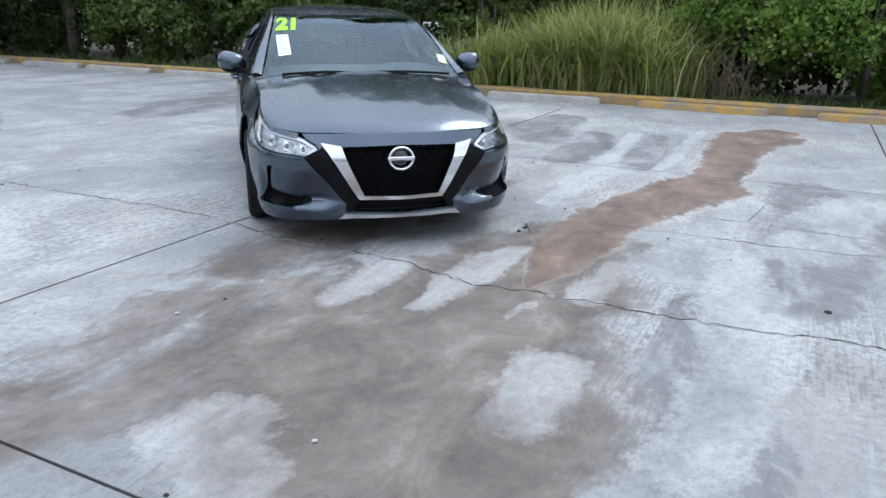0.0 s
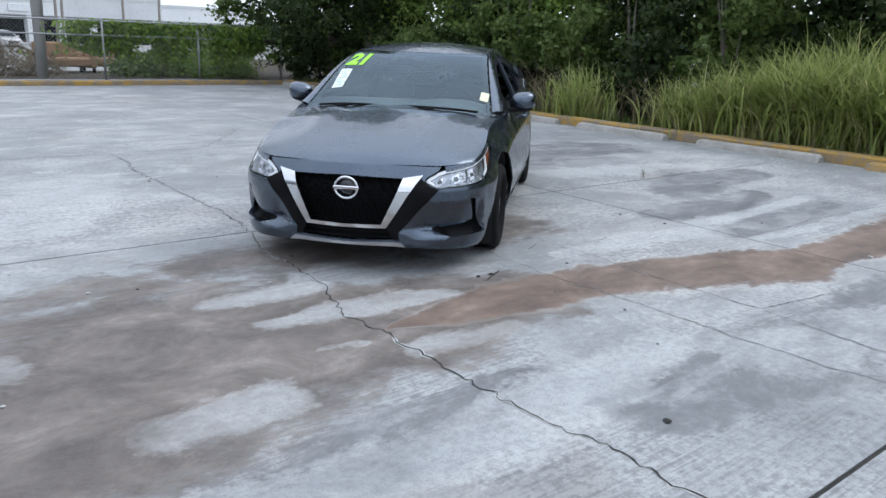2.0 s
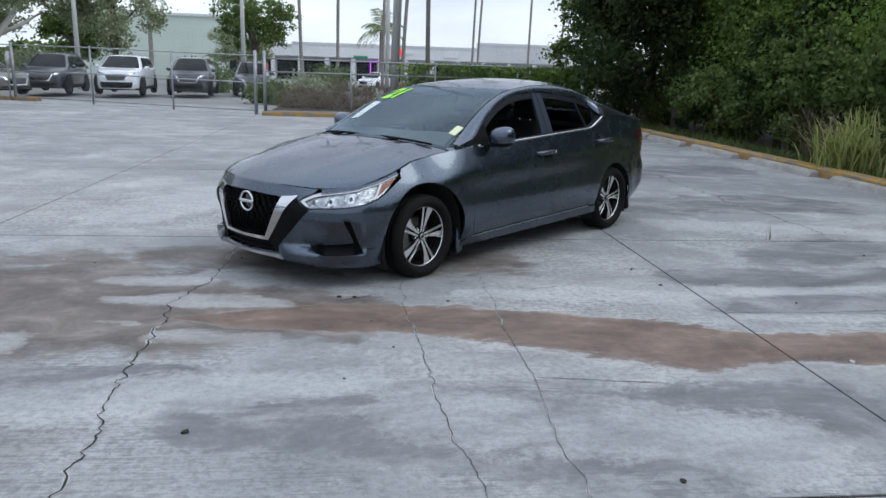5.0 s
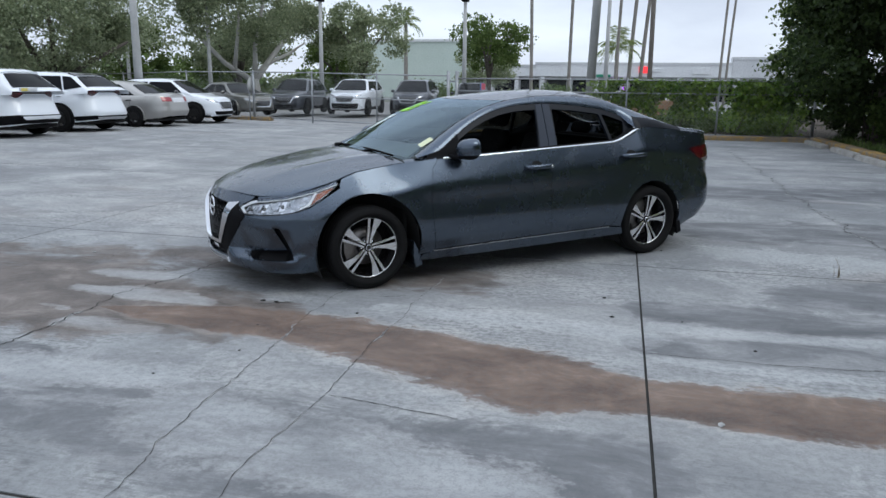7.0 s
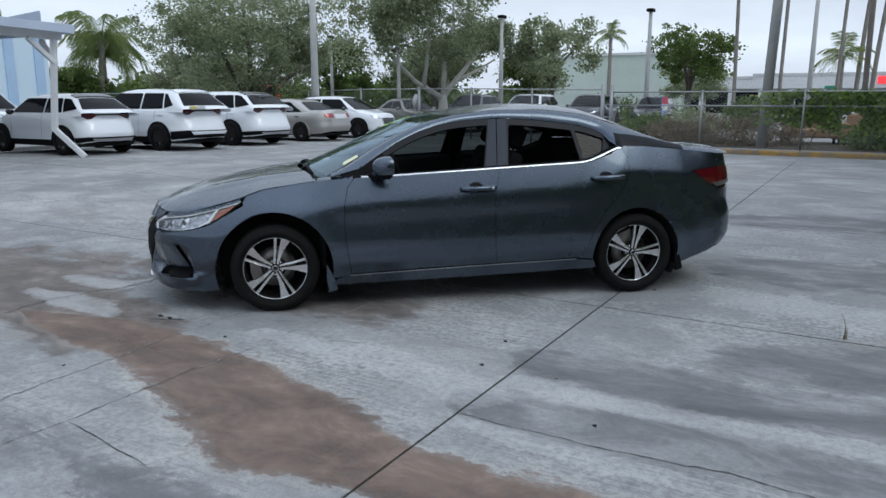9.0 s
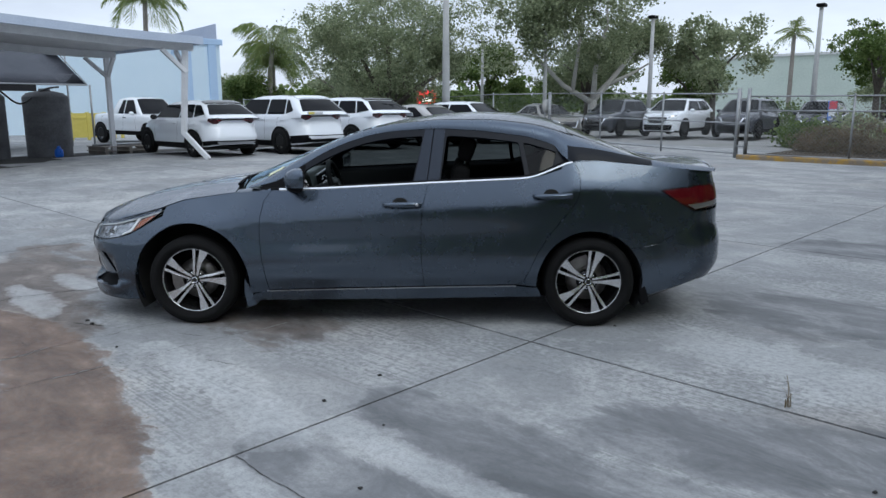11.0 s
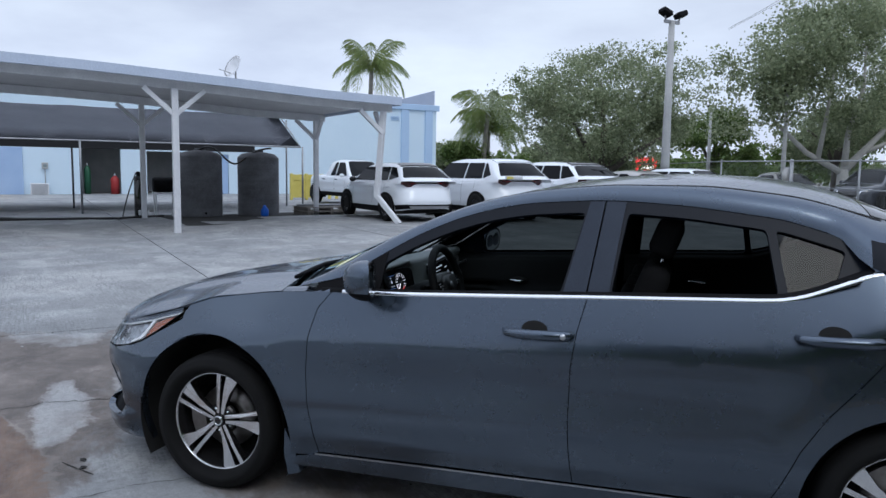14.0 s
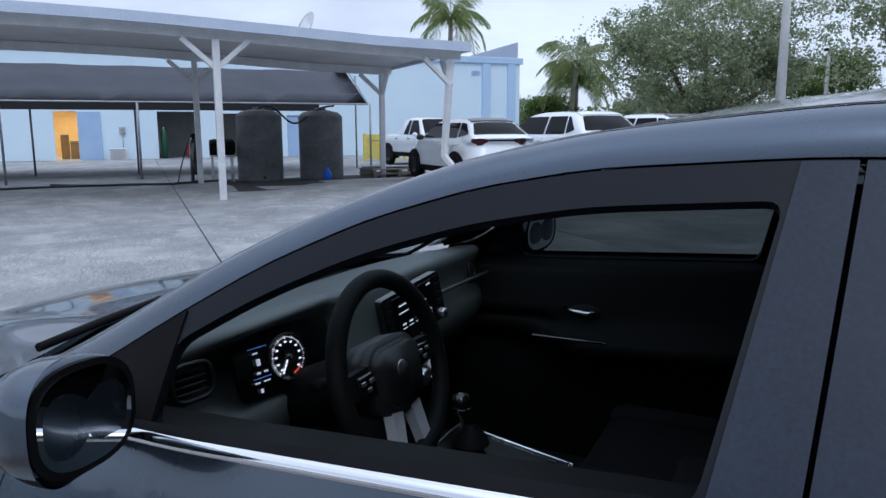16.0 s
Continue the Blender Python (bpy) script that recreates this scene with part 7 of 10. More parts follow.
# the row with tails towards the lot; a half turn about the site's axis puts noses towards the canopy
ROW = -13.35
c = parked_car("compact_suv", "white compact crossover with black wheel arches parked nose-in", on_lot(ROW - 2.15, 6.56, 0), WHITE_PAINT, 4.3, 1.76, 1.515, 2.62, 1.0, 0.95, 0.78, 1.06, (-1.2, -0.35), (1.45, 2.02), pillar=True)
parked_car("family_suv", "white family suv with dark lower bumper parked nose-in", on_lot(ROW - 1.55, 8.95, 0), WHITE_PAINT, 4.65, 1.86, 1.66, 2.7, 1.08, 1.02, 0.85, 1.14, (-1.3, -0.45), (1.7, 2.25), 0.355)
parked_car("family_suv", "white sleek suv with a dark tinted tail parked nose-in", on_lot(ROW - 1.70, 11.65, 0), WHITE_PAINT, 4.85, 1.9, 1.63, 2.82, 1.08, 1.02, 0.85, 1.16, (-1.4, -0.45), (1.65, 2.28), 0.36, pillar=True)
parked_car("old_saloon", "silver-beige older saloon parked nose-in", on_lot(ROW - 1.45, 14.55, 0), SILVER_PAINT, 4.75, 1.78, 1.42, 2.67, 0.92, 0.88, 0.68, 0.98, (-1.05, -0.25), (0.95, 1.72), 0.315, False, None, False, 0.22)
parked_car("compact_suv", "white compact crossover parked with its nose to the lot", on_lot(ROW - 1.0, 17.1, 180), WHITE_PAINT, 4.3, 1.76, 1.515, 2.62, 1.0, 0.95, 0.78, 1.06, (-1.2, -0.35), (1.45, 2.02), pillar=True)
pk = parked_car("pickup_truck", "white crew-cab pickup truck parked beyond the row", on_lot(-24.6, 9.15, 188), WHITE_PAINT, 5.2, 1.88, 1.80, 3.2, 1.12, 1.10, 0.92, 1.10, (-1.1, -0.5), (0.6, 0.85), 0.38, True, None, False, 0.38)
parked_car("grey_saloon", "taupe saloon parked beyond the fence", on_lot(-15.8, 24.0, 150), TAUPE_PAINT, 4.7, 1.8, 1.45, 2.75, 0.95, 0.9, 0.7, 1.0, (-1.1, -0.25), (1.1, 1.85), 0.32, False, None, False, 0.22)
parked_car("parked_suv", "dark blue-grey suv facing the fence", on_lot(-14.2, 27.4, 96), DARK_PAINT, 4.6, 1.85, 1.66, 2.7, 1.05, 1.0, 0.82, 1.1, (-1.25, -0.4), (1.6, 2.2), 0.35)
parked_car("parked_suv", "white suv with a bright grille facing the fence", on_lot(-11.4, 28.0, 96), WHITE_PAINT, 4.9, 1.92, 1.68, 2.9, 1.1, 1.06, 0.9, 1.16, (-1.35, -0.5), (1.8, 2.35), 0.37)
parked_car("parked_suv", "dark suv facing the fence", on_lot(-8.9, 29.8, 96), DARK_PAINT, 4.9, 1.92, 1.72, 2.9, 1.1, 1.06, 0.9, 1.16, (-1.35, -0.5), (1.8, 2.35), 0.37)
parked_car("parked_suv", "dark navy suv facing the fence", on_lot(-6.5, 32.2, 98), DARK_PAINT, 4.7, 1.85, 1.68, 2.75, 1.05, 1.0, 0.84, 1.1, (-1.3, -0.45), (1.6, 2.2), 0.35)
parked_car("parked_saloon", "pale blue-white saloon far beyond the fence", site_pose(0.2, 58, -0.1, 60), WHITE_PAINT, 4.6, 1.78, 1.42, 2.67, 0.92, 0.88, 0.68, 0.98, (-1.05, -0.25), (0.95, 1.72), 0.315, False, None, False, 0.22)
parked_car("parked_saloon", "small silver car far beyond the fence", site_pose(4.8, 62, -0.1, 100), SILVER_PAINT, 4.6, 1.78, 1.42, 2.67, 0.92, 0.88, 0.68, 0.98, (-1.05, -0.25), (0.95, 1.72), 0.315, False, None, False, 0.22)
st = thing("price_sticker", "small yellow and white sticker on the suv tail", "sticker", on_lot(ROW - 1.55 + 2.36, 8.55, 0) @ Matrix.Translation((0.0, 0, 1.16)))
piece("backing", box_bm(-0.06, 0.0, -0.25, 0.25, -0.035, 0.035), WHITE_WOOD, st)
piece("yellow_field", box_bm(0.001, 0.004, -0.25, -0.05, -0.035, 0.035), SAFETY_YELLOW, st)


# ---- the grey saloon ----
WHEEL_F, WHEEL_R, TYRE_R = (-1.354, 0.304), (1.354, 0.308), 0.308
# plan of the body's widest line, half of it, from the nose round to the tail
HALF_PLAN = [(-2.318, 0.0), (-2.298, 0.2), (-2.248, 0.4), (-2.182, 0.57), (-2.085, 0.715), (-1.945, 0.818), (-1.72, 0.872), (-1.354, 0.898), (-0.9, 0.908), (0.0, 0.914), (0.9, 0.911),
             (1.354, 0.900), (1.75, 0.884), (2.05, 0.825), (2.24, 0.69), (2.325, 0.44), (2.358, 0.2), (2.368, 0.0)]


def round_plan(pts, sigma):
    p = np.array(pts)
    whole = np.concatenate([(p * (1, -1))[1:][::-1], p, (p * (1, -1))[:-1][::-1]])
    seg = np.hypot(*np.diff(whole, axis=0).T)
    s = np.r_[0, np.cumsum(seg)]
    s0 = s[len(p) - 1]
    grid = np.arange(s[0], s[-1], 0.004)
    x, y = np.interp(grid, s, whole[:, 0]), np.interp(grid, s, whole[:, 1])
    k = int(sigma / 0.004)
    w = np.exp(-0.5 * (np.arange(-3 * k, 3 * k + 1) / k) ** 2)
    w /= w.sum()
    x, y = np.convolve(x, w, "valid"), np.convolve(y, w, "valid")
    grid = grid[3 * k:len(grid) - 3 * k] - s0
    return grid, x, y


PS, PX, PY = round_plan(HALF_PLAN, 0.07)
NX, NY = np.gradient(PY, PS), -np.gradient(PX, PS)
_nl = np.hypot(NX, NY)
NX, NY = -NX / _nl, -NY / _nl
if NX[np.argmin(abs(PS))] > 0:
    NX, NY = -NX, -NY
HALF = PS[np.argmax(PX)]
_fwd = (PS >= 0) & (PS <= HALF)


def sx(x):
    """The way round the body to the station x."""
    return float(np.interp(x, PX[_fwd], PS[_fwd]))


def sy(y):
    """The way round the nose to the half width y."""
    m = _fwd & (PS < 1.2)
    return float(np.interp(abs(y), PY[m], PS[m])) * (1 if y >= 0 else -1)


_zt = [(0, 0.702), (sy(0.3), 0.700), (sy(0.6), 0.688), (sx(-1.98), 0.704), (sx(-1.87), 0.722), (sx(-1.765), 0.744), (sx(-1.62), 0.782), (sx(-1.54), 0.810), (sx(-1.42), 0.854), (sx(-1.15), 0.893), (sx(-1.02), 0.912), (sx(-0.9), 0.923),
       (sx(-0.75), 0.930), (sx(-0.5), 0.938), (sx(0.285), 0.981), (sx(0.93), 1.012), (sx(1.0), 1.03), (sx(1.23), 1.125), (sx(1.4), 1.125), (sx(1.74), 1.097), (sx(2.1), 1.06), (HALF - 0.5, 1.04), (HALF, 1.04)]
_dt = [(0, 0.075), (sy(0.62), 0.075), (sx(-1.77), 0.080), (sx(-1.42), 0.100), (sx(-1.15), 0.094), (sx(-0.9), 0.044), (sx(-0.5), 0.028), (sx(0.3), 0.024), (sx(0.93), 0.030), (sx(1.1), 0.045), (sx(1.25), 0.062),
       (sx(1.5), 0.065), (sx(1.74), 0.060), (sx(2.1), 0.04), (HALF - 0.4, 0.05), (HALF, 0.05)]
_dl = [(0, 0.02), (sy(0.7), 0.02), (sx(-1.7), 0.05), (sx(-0.9), 0.042), (sx(0.9), 0.042), (sx(1.7), 0.034), (sx(1.95), 0.10), (HALF - 0.4, 0.17), (HALF, 0.17)]
skirt_top, skirt_in, skirt_low = smooth_line(_zt, 0.035), smooth_line(_dt, 0.07), smooth_line(_dl, 0.08)


def skirt(s, z):
    """The body's side, all round, by the way round (towards the driver's side positive) and the height."""
    a = abs(s)
    top = float(skirt_top(a))
    d = 0.0
    # the shoulder turns in above a crease, the flank below it stands nearly upright
    din = float(skirt_in(a))
    zc = max(0.56, top - 0.185 - 0.25 * max(0.0, din - 0.04))
    turn_in = 0.0
    if z > zc - 0.03:
        turn_in = (math.log1p(math.exp((z - zc) / 0.012)) / math.log1p(math.exp((top - zc) / 0.012))) ** 1.08
        d += din * turn_in
    # the flank leans in above its widest line
    lean = 0.07 * ease((a - sx(-1.75)) / 0.5) * (1.0 - 0.8 * ease((a - sx(1.75)) / 0.5))
    d += lean * 0.03 * math.log1p(math.exp(min(30.0, (z - 0.44) / 0.03)))
    if z < 0.46:
        d += float(skirt_low(a)) * ((0.46 - z) / 0.28) ** 2
    x0, y0 = float(np.interp(a, PS, PX)), float(np.interp(a, PS, PY))
    # the doors belly out below the shoulder
    d -= 0.022 * math.exp(-(x0 / 1.25) ** 6) * ease((z - 0.25) / 0.25) * (1.0 - turn_in)
    # a soft swage under the belt and a flare round the wheels
    if -1.9 < x0 < 2.0:
        d += (0.006 * math.exp(-((z - 0.62 - 0.03 * x0) / 0.09) ** 2) - 0.008 * math.exp(-((z - 0.345 - 0.02 * x0) / 0.035) ** 2)) * math.exp(-(x0 / 0.95) ** 6)
        for wx, wz in (WHEEL_F, WHEEL_R):
            r = math.hypot(x0 - wx, z - wz)
            d -= 0.004 * ease((0.56 - r) / 0.14)
    if x0 > 1.85:
        # the rear bumper stands out below the lamps
        d -= 0.030 * ease((x0 - 1.88) / 0.25) * math.exp(-((z - 0.50) / 0.15) ** 4)
    if x0 < -1.75:
        # cheeks of the front bumper lean in under a crease, and a lip stands out below them
        ca = ease((y0 - 0.36) / 0.16) * ease((-1.90 - x0) / 0.06)
        d += 0.055 * ca * min(1.0, max(0.0, (0.494 - z) / 0.20)) * ease((z - 0.252) / 0.04)
        cl = ease((y0 - 0.30) / 0.08) * ease((-1.76 - x0) / 0.12)
        d -= 0.022 * cl * ease((0.292 - z) / 0.035) * ease((z - 0.12) / 0.08)
    nx, ny = float(np.interp(a, PS, NX)), float(np.interp(a, PS, NY))
    x, y = x0 - nx * d, y0 - ny * d
    return (x, -y if s >= 0 else y, z)


def side(x, z):
    return skirt(sx(x), z)


# the top: middle line, and the line where it turns into the sides
_zc = [(-2.265, 0.672), (-2.23, 0.700), (-2.15, 0.744), (-2.03, 0.788), (-1.87, 0.840), (-1.6, 0.893), (-1.3, 0.938), (-1.05, 0.965), (-0.9, 0.985)]
hood_mid = smooth_line(_zc, 0.06)
_hw = [(-2.25, 0.60)] + [(x, abs(side(x, float(skirt_top(sx(x))))[1]) - 0.003) for x in (-2.02, -1.95, -1.87, -1.765, -1.66, -1.6, -1.54, -1.42, -1.3, -1.15, -1.05, -0.9)]
_hz = [(-2.25, 0.66), (-2.05, 0.698), (-1.87, 0.724), (-1.765, 0.746), (-1.62, 0.784), (-1.54, 0.812), (-1.42, 0.856), (-1.15, 0.894), (-1.02, 0.913), (-0.9, 0.925)]
hood_w, hood_z = smooth_line(_hw, 0.04), smooth_line(_hz, 0.04)


_np = np.array([skirt(s, float(skirt_top(s))) for s in np.linspace(0, 1.15, 70)])
_np = _np[np.r_[True, np.diff(-_np[:, 1]) > 1e-5]]


def nose_x(y):
    """Where the bonnet's front edge lies."""
    return float(np.interp(abs(y), -_np[:, 1], _np[:, 0]))


def hood_top(x, y):
    w = float(hood_w(x))
    zc, ze = float(hood_mid(x)), float(hood_z(x))
    a = abs(y) / w
    z = zc - (zc - ze) * a ** 2.4
    # two raised shoulders running back from the grille
    z += 0.010 * math.exp(-((abs(y) - 0.43 - 0.10 * (x + 1.5)) / 0.07) ** 2) * math.exp(-((x + 1.5) / 0.45) ** 4)
    k = 0.012
    cap = float(np.interp(abs(y), -_np[:, 1], _np[:, 2])) + 0.003 + 0.75 * (x - nose_x(y))
    z = -k * math.log(math.exp(-min(z, cap + 0.3) / k) + math.exp(-cap / k))
    return (x, -y, z)


_rc = [(-1.06, 0.930), (-0.95, 0.975), (-0.7, 1.083), (-0.45, 1.186), (-0.2, 1.288), (-0.02, 1.354), (0.12, 1.395), (0.3, 1.424), (0.6, 1.443), (0.9, 1.432), (1.1, 1.403), (1.3, 1.333), (1.5, 1.252),
       (1.7, 1.172), (1.85, 1.117), (2.0, 1.100), (2.25, 1.085)]
_rw = [(-1.06, 0.765), (-0.93, 0.735), (-0.7, 0.685), (-0.4, 0.628), (-0.1, 0.583), (0.3, 0.560), (0.7, 0.556), (1.0, 0.565), (1.3, 0.595), (1.6, 0.625), (1.8, 0.645), (2.0, 0.63), (2.25, 0.58)]
_rz = [(-1.06, 0.885), (-0.93, 0.945), (-0.7, 1.085), (-0.55, 1.172), (-0.4, 1.243), (-0.2, 1.318), (0.0, 1.362), (0.3, 1.394), (0.7, 1.396), (1.0, 1.362), (1.3, 1.276), (1.6, 1.168), (1.8, 1.108), (2.0, 1.085), (2.25, 1.06)]
roof_mid, roof_w, roof_z = smooth_line(_rc, 0.05), smooth_line(_rw, 0.06), smooth_line(_rz, 0.05)


def cabin_top(x, y):
    """Windscreen, roof, rear window and boot lid, by station and half width."""
    w = float(roof_w(x))
    a = min(abs(y) / w, 1.3)
    bow = 0.13 * (1 - a * a) * (1 if x < -0.1 else max(0.0, 1 - (x + 0.1) / 0.5))
    zc, ze = float(roof_mid(x)), float(roof_z(x))
    return (x - bow * max(0.0, min(1.0, (0.3 - x) / 0.5)), -y, zc + (ze - zc) * a ** 2.2)


def roof_edge(x):
    return Vector((x, -float(roof_w(x)), float(roof_z(x))))


_dlo = [(-0.90, 0.952), (-0.75, 0.988), (-0.605, 1.083), (-0.457, 1.171), (-0.306, 1.239), (-0.154, 1.286), (0.0, 1.314), (0.25, 1.331), (0.375, 1.332), (0.61, 1.319), (0.93, 1.282), (1.14, 1.221), (1.22, 1.170), (1.30, 1.142),
        (1.5, 1.122), (1.74, 1.098), (2.0, 1.073), (2.2, 1.05)]
dlo_top = smooth_line(_dlo, 0.03)
_gy = [(0.90, 0.845), (1.0, 0.800), (1.1, 0.745), (1.2, 0.688), (1.3, 0.630), (1.4, 0.568)]
house_y = smooth_line(_gy, 0.04)


def house(x, z):
    """The side of the cabin above the belt."""
    taper = 0.03 * max(0.0, (x - 0.7)) ** 1.5 + 0.02 * max(0.0, -0.3 - x)
    return (x, -(float(house_y(z)) - taper), z)


def rail_low(x):
    """The lower edge of the roof rail: along the windows, then along the shoulder to the tail."""
    z = float(dlo_top(x))
    a = Vector(house(x, z))
    if x > 1.1:
        t = min(1.0, (x - 1.1) / 0.15)
        b = Vector(side(x, float(skirt_top(sx(x))) - 0.002))
        a = a.lerp(Vector((x, b.y + 0.004, min(z, b.z))), t * t * (3 - 2 * t))
    return a


def rail(x, t):
    """The roof rail and rear pillar, from the window line (t = 0) to the roof's edge (t = 1), bulging outwards."""
    a, b = rail_low(x), roof_edge(x)
    p = a.lerp(b, t)
    n = Vector((0, -(b.z - a.z), (b.y - a.y) * -1))
    n = Vector((0, -abs(b.z - a.z), abs(b.y - a.y)))
    w = min((b - a).length * 0.16, 0.03)
    if n.length > 1e-6:
        p = p + n.normalized() * w * 4 * t * (1 - t)
    return tuple(p)


car = thing("saloon_car", "dark metallic grey four-door saloon parked on stained concrete", "car")


def both(name, me, material, label="", parent=None):
    """A panel on the driver's side and its mirror image on the other."""
    a = piece(name, me, material, parent or car, label)
    m2 = mirrored(me)
    b = piece(name, m2, material, parent or car, label)
    return a, b


def arc(cx, cz, r, a0, a1, n=28):
    return [(cx + r * math.cos(radians(a0 + (a1 - a0) * k / n)), cz + r * math.sin(radians(a0 + (a1 - a0) * k / n))) for k in range(n + 1)]


def S(pts):
    """Station and height to way round and height."""
    return [(sx(x), z) for x, z in pts]


def F(pts):
    """Half width and height on the nose to way round and height."""
    return [(sy(y), z) for y, z in pts]


ARCH_F, ARCH_R = 0.400, 0.357
top_at = lambda x: float(skirt_top(sx(x)))
# the shut lines, each shared by the panels on its two sides
LINE_A = [(sx(-0.79), top_at(-0.79))] + S([(-0.842, 0.86), (-0.865, 0.74), (-0.870, 0.60), (-0.860, 0.48), (-0.843, 0.37), (-0.825, 0.250)])
LINE_B = [(sx(0.266), top_at(0.266))] + S([(0.237, 0.86), (0.220, 0.72), (0.218, 0.55), (0.225, 0.42), (0.240, 0.286)])
LINE_C = [(sx(1.240), top_at(1.240))] + S([(1.269, 1.06), (1.279, 0.98), (1.269, 0.91), (1.241, 0.845), (1.166, 0.75), (1.073, 0.640), (0.996, 0.52), (0.941, 0.395), (0.907, 0.325), (0.865, 0.302)])
LINE_D = S([(1.80, 0.575), (1.97, 0.66), (2.055, 0.79)])
# front wing
wing = S([(-1.715, 0.662), (-1.70, 0.672), (-1.562, 0.748), (-1.560, 0.776)]) + [(sx(x), top_at(x)) for x in (-1.54, -1.42, -1.15, -1.02, -0.9)]
wing += LINE_A + S([(-0.83, 0.235), (-0.93, 0.225)])
wing += S(arc(*WHEEL_F, ARCH_F, -12, 159))
both("front_wing", surface_panel(wing, skirt, 0.018, gap=0.0017), GREY_PAINT)
# doors
fdoor = [(sx(x), top_at(x)) for x in (-0.6, -0.4, -0.1, 0.15)] + LINE_B + S([(-0.30, 0.272)]) + LINE_A[::-1]
rdoor = [(sx(x), top_at(x)) for x in (0.6, 0.8, 0.93, 1.0, 1.1, 1.19)] + LINE_C + LINE_B[::-1]
fd, fd2 = both("front_door", surface_panel(fdoor, skirt, 0.03, gap=0.0017), GREY_PAINT)
rd, rd2 = both("rear_door", surface_panel(rdoor, skirt, 0.03, gap=0.0017), GREY_PAINT)
# rear quarter with the tank side and the boot's shoulder
quarter = [(sx(x), top_at(x)) for x in (1.4, 1.6, 1.74, 1.9, 2.0, 2.08)]
quarter += [(sx(2.10), top_at(2.10))] + S([(2.11, 0.965), (1.83, 0.938), (1.82, 0.93), (1.955, 0.845)]) + LINE_D[::-1] + S(arc(*WHEEL_R, ARCH_R, 41, 196)) + S([(1.0, 0.285)]) + LINE_C[::-1]
both("rear_quarter", surface_panel(quarter, skirt, 0.018, gap=0.0017), GREY_PAINT)
# sill below the doors
sill = S([(-0.93, 0.221), (-0.835, 0.241), (-0.3, 0.262), (0.3, 0.280), (0.87, 0.292), (1.0, 0.279), (1.018, 0.255), (1.03, 0.215), (0.3, 0.196), (-0.3, 0.184), (-0.96, 0.172)])
both("sill", surface_panel(sill, skirt, 0.04, gap=0.001, lift=0.004), GREY_PAINT)
both("sill_strip", surface_panel(S([(-0.84, 0.240), (-0.3, 0.260), (0.3, 0.278), (0.86, 0.291), (0.86, 0.297), (0.3, 0.284), (-0.3, 0.266), (-0.84, 0.246)]), skirt, 0.04, rim=0.004, lift=0.008), SATIN_METAL, "thin bright strip along the sill")
# front bumper, one piece round the nose, open at grille, lamps and side intakes
def sym(half):
    """An outline symmetric about the middle, from its half with positive way round, from the top middle to the bottom middle."""
    return half + [(-s, z) for s, z in half[::-1] if abs(s) > 1e-9]


lamp_low = S([(-1.70, 0.682), (-1.79, 0.629), (-1.88, 0.600), (-1.96, 0.585)]) + F([(0.705, 0.573), (0.637, 0.571), (0.561, 0.564), (0.487, 0.599)])
lamp_top = F([(0.508, 0.624), (0.581, 0.660), (0.627, 0.673)]) + S([(-1.945, 0.703), (-1.87, 0.718), (-1.763, 0.741), (-1.64, 0.774), (-1.580, 0.791), (-1.566, 0.778)])
bump = [(0, 0.700), (sy(0.3), 0.698), (sy(0.6), 0.686)]
bump += F([(0.578, 0.664), (0.503, 0.628), (0.480, 0.598), (0.558, 0.557), (0.637, 0.564), (0.705, 0.566)]) + S([(-1.96, 0.578), (-1.88, 0.593), (-1.79, 0.621), (-1.715, 0.662)])
bump += S(arc(*WHEEL_F, ARCH_F, 158, 196)) + S([(-1.74, 0.162), (-1.85, 0.152), (-1.95, 0.156)]) + F([(0.66, 0.165), (0.47, 0.180), (0.36, 0.190), (0.0, 0.198)])
grille_hole = sym(F([(0.0, 0.634), (0.36, 0.622), (0.455, 0.630), (0.47, 0.592), (0.54, 0.546), (0.445, 0.420), (0.325, 0.285), (0.325, 0.236), (0.0, 0.226)]))
intake = rounded(S([(-2.035, 0.490), (-1.995, 0.484), (-1.906, 0.262), (-1.96, 0.253)]) + F([(0.645, 0.250), (0.545, 0.286), (0.56, 0.298), (0.68, 0.312)]) + S([(-1.962, 0.325)]), 0.008)
bump_mesh = surface_panel(sym(bump), skirt, 0.03, holes=[grille_hole, intake, [(-s, z) for s, z in intake[::-1]]], rim=0.03)
piece("front_bumper", bump_mesh, GREY_PAINT, car)
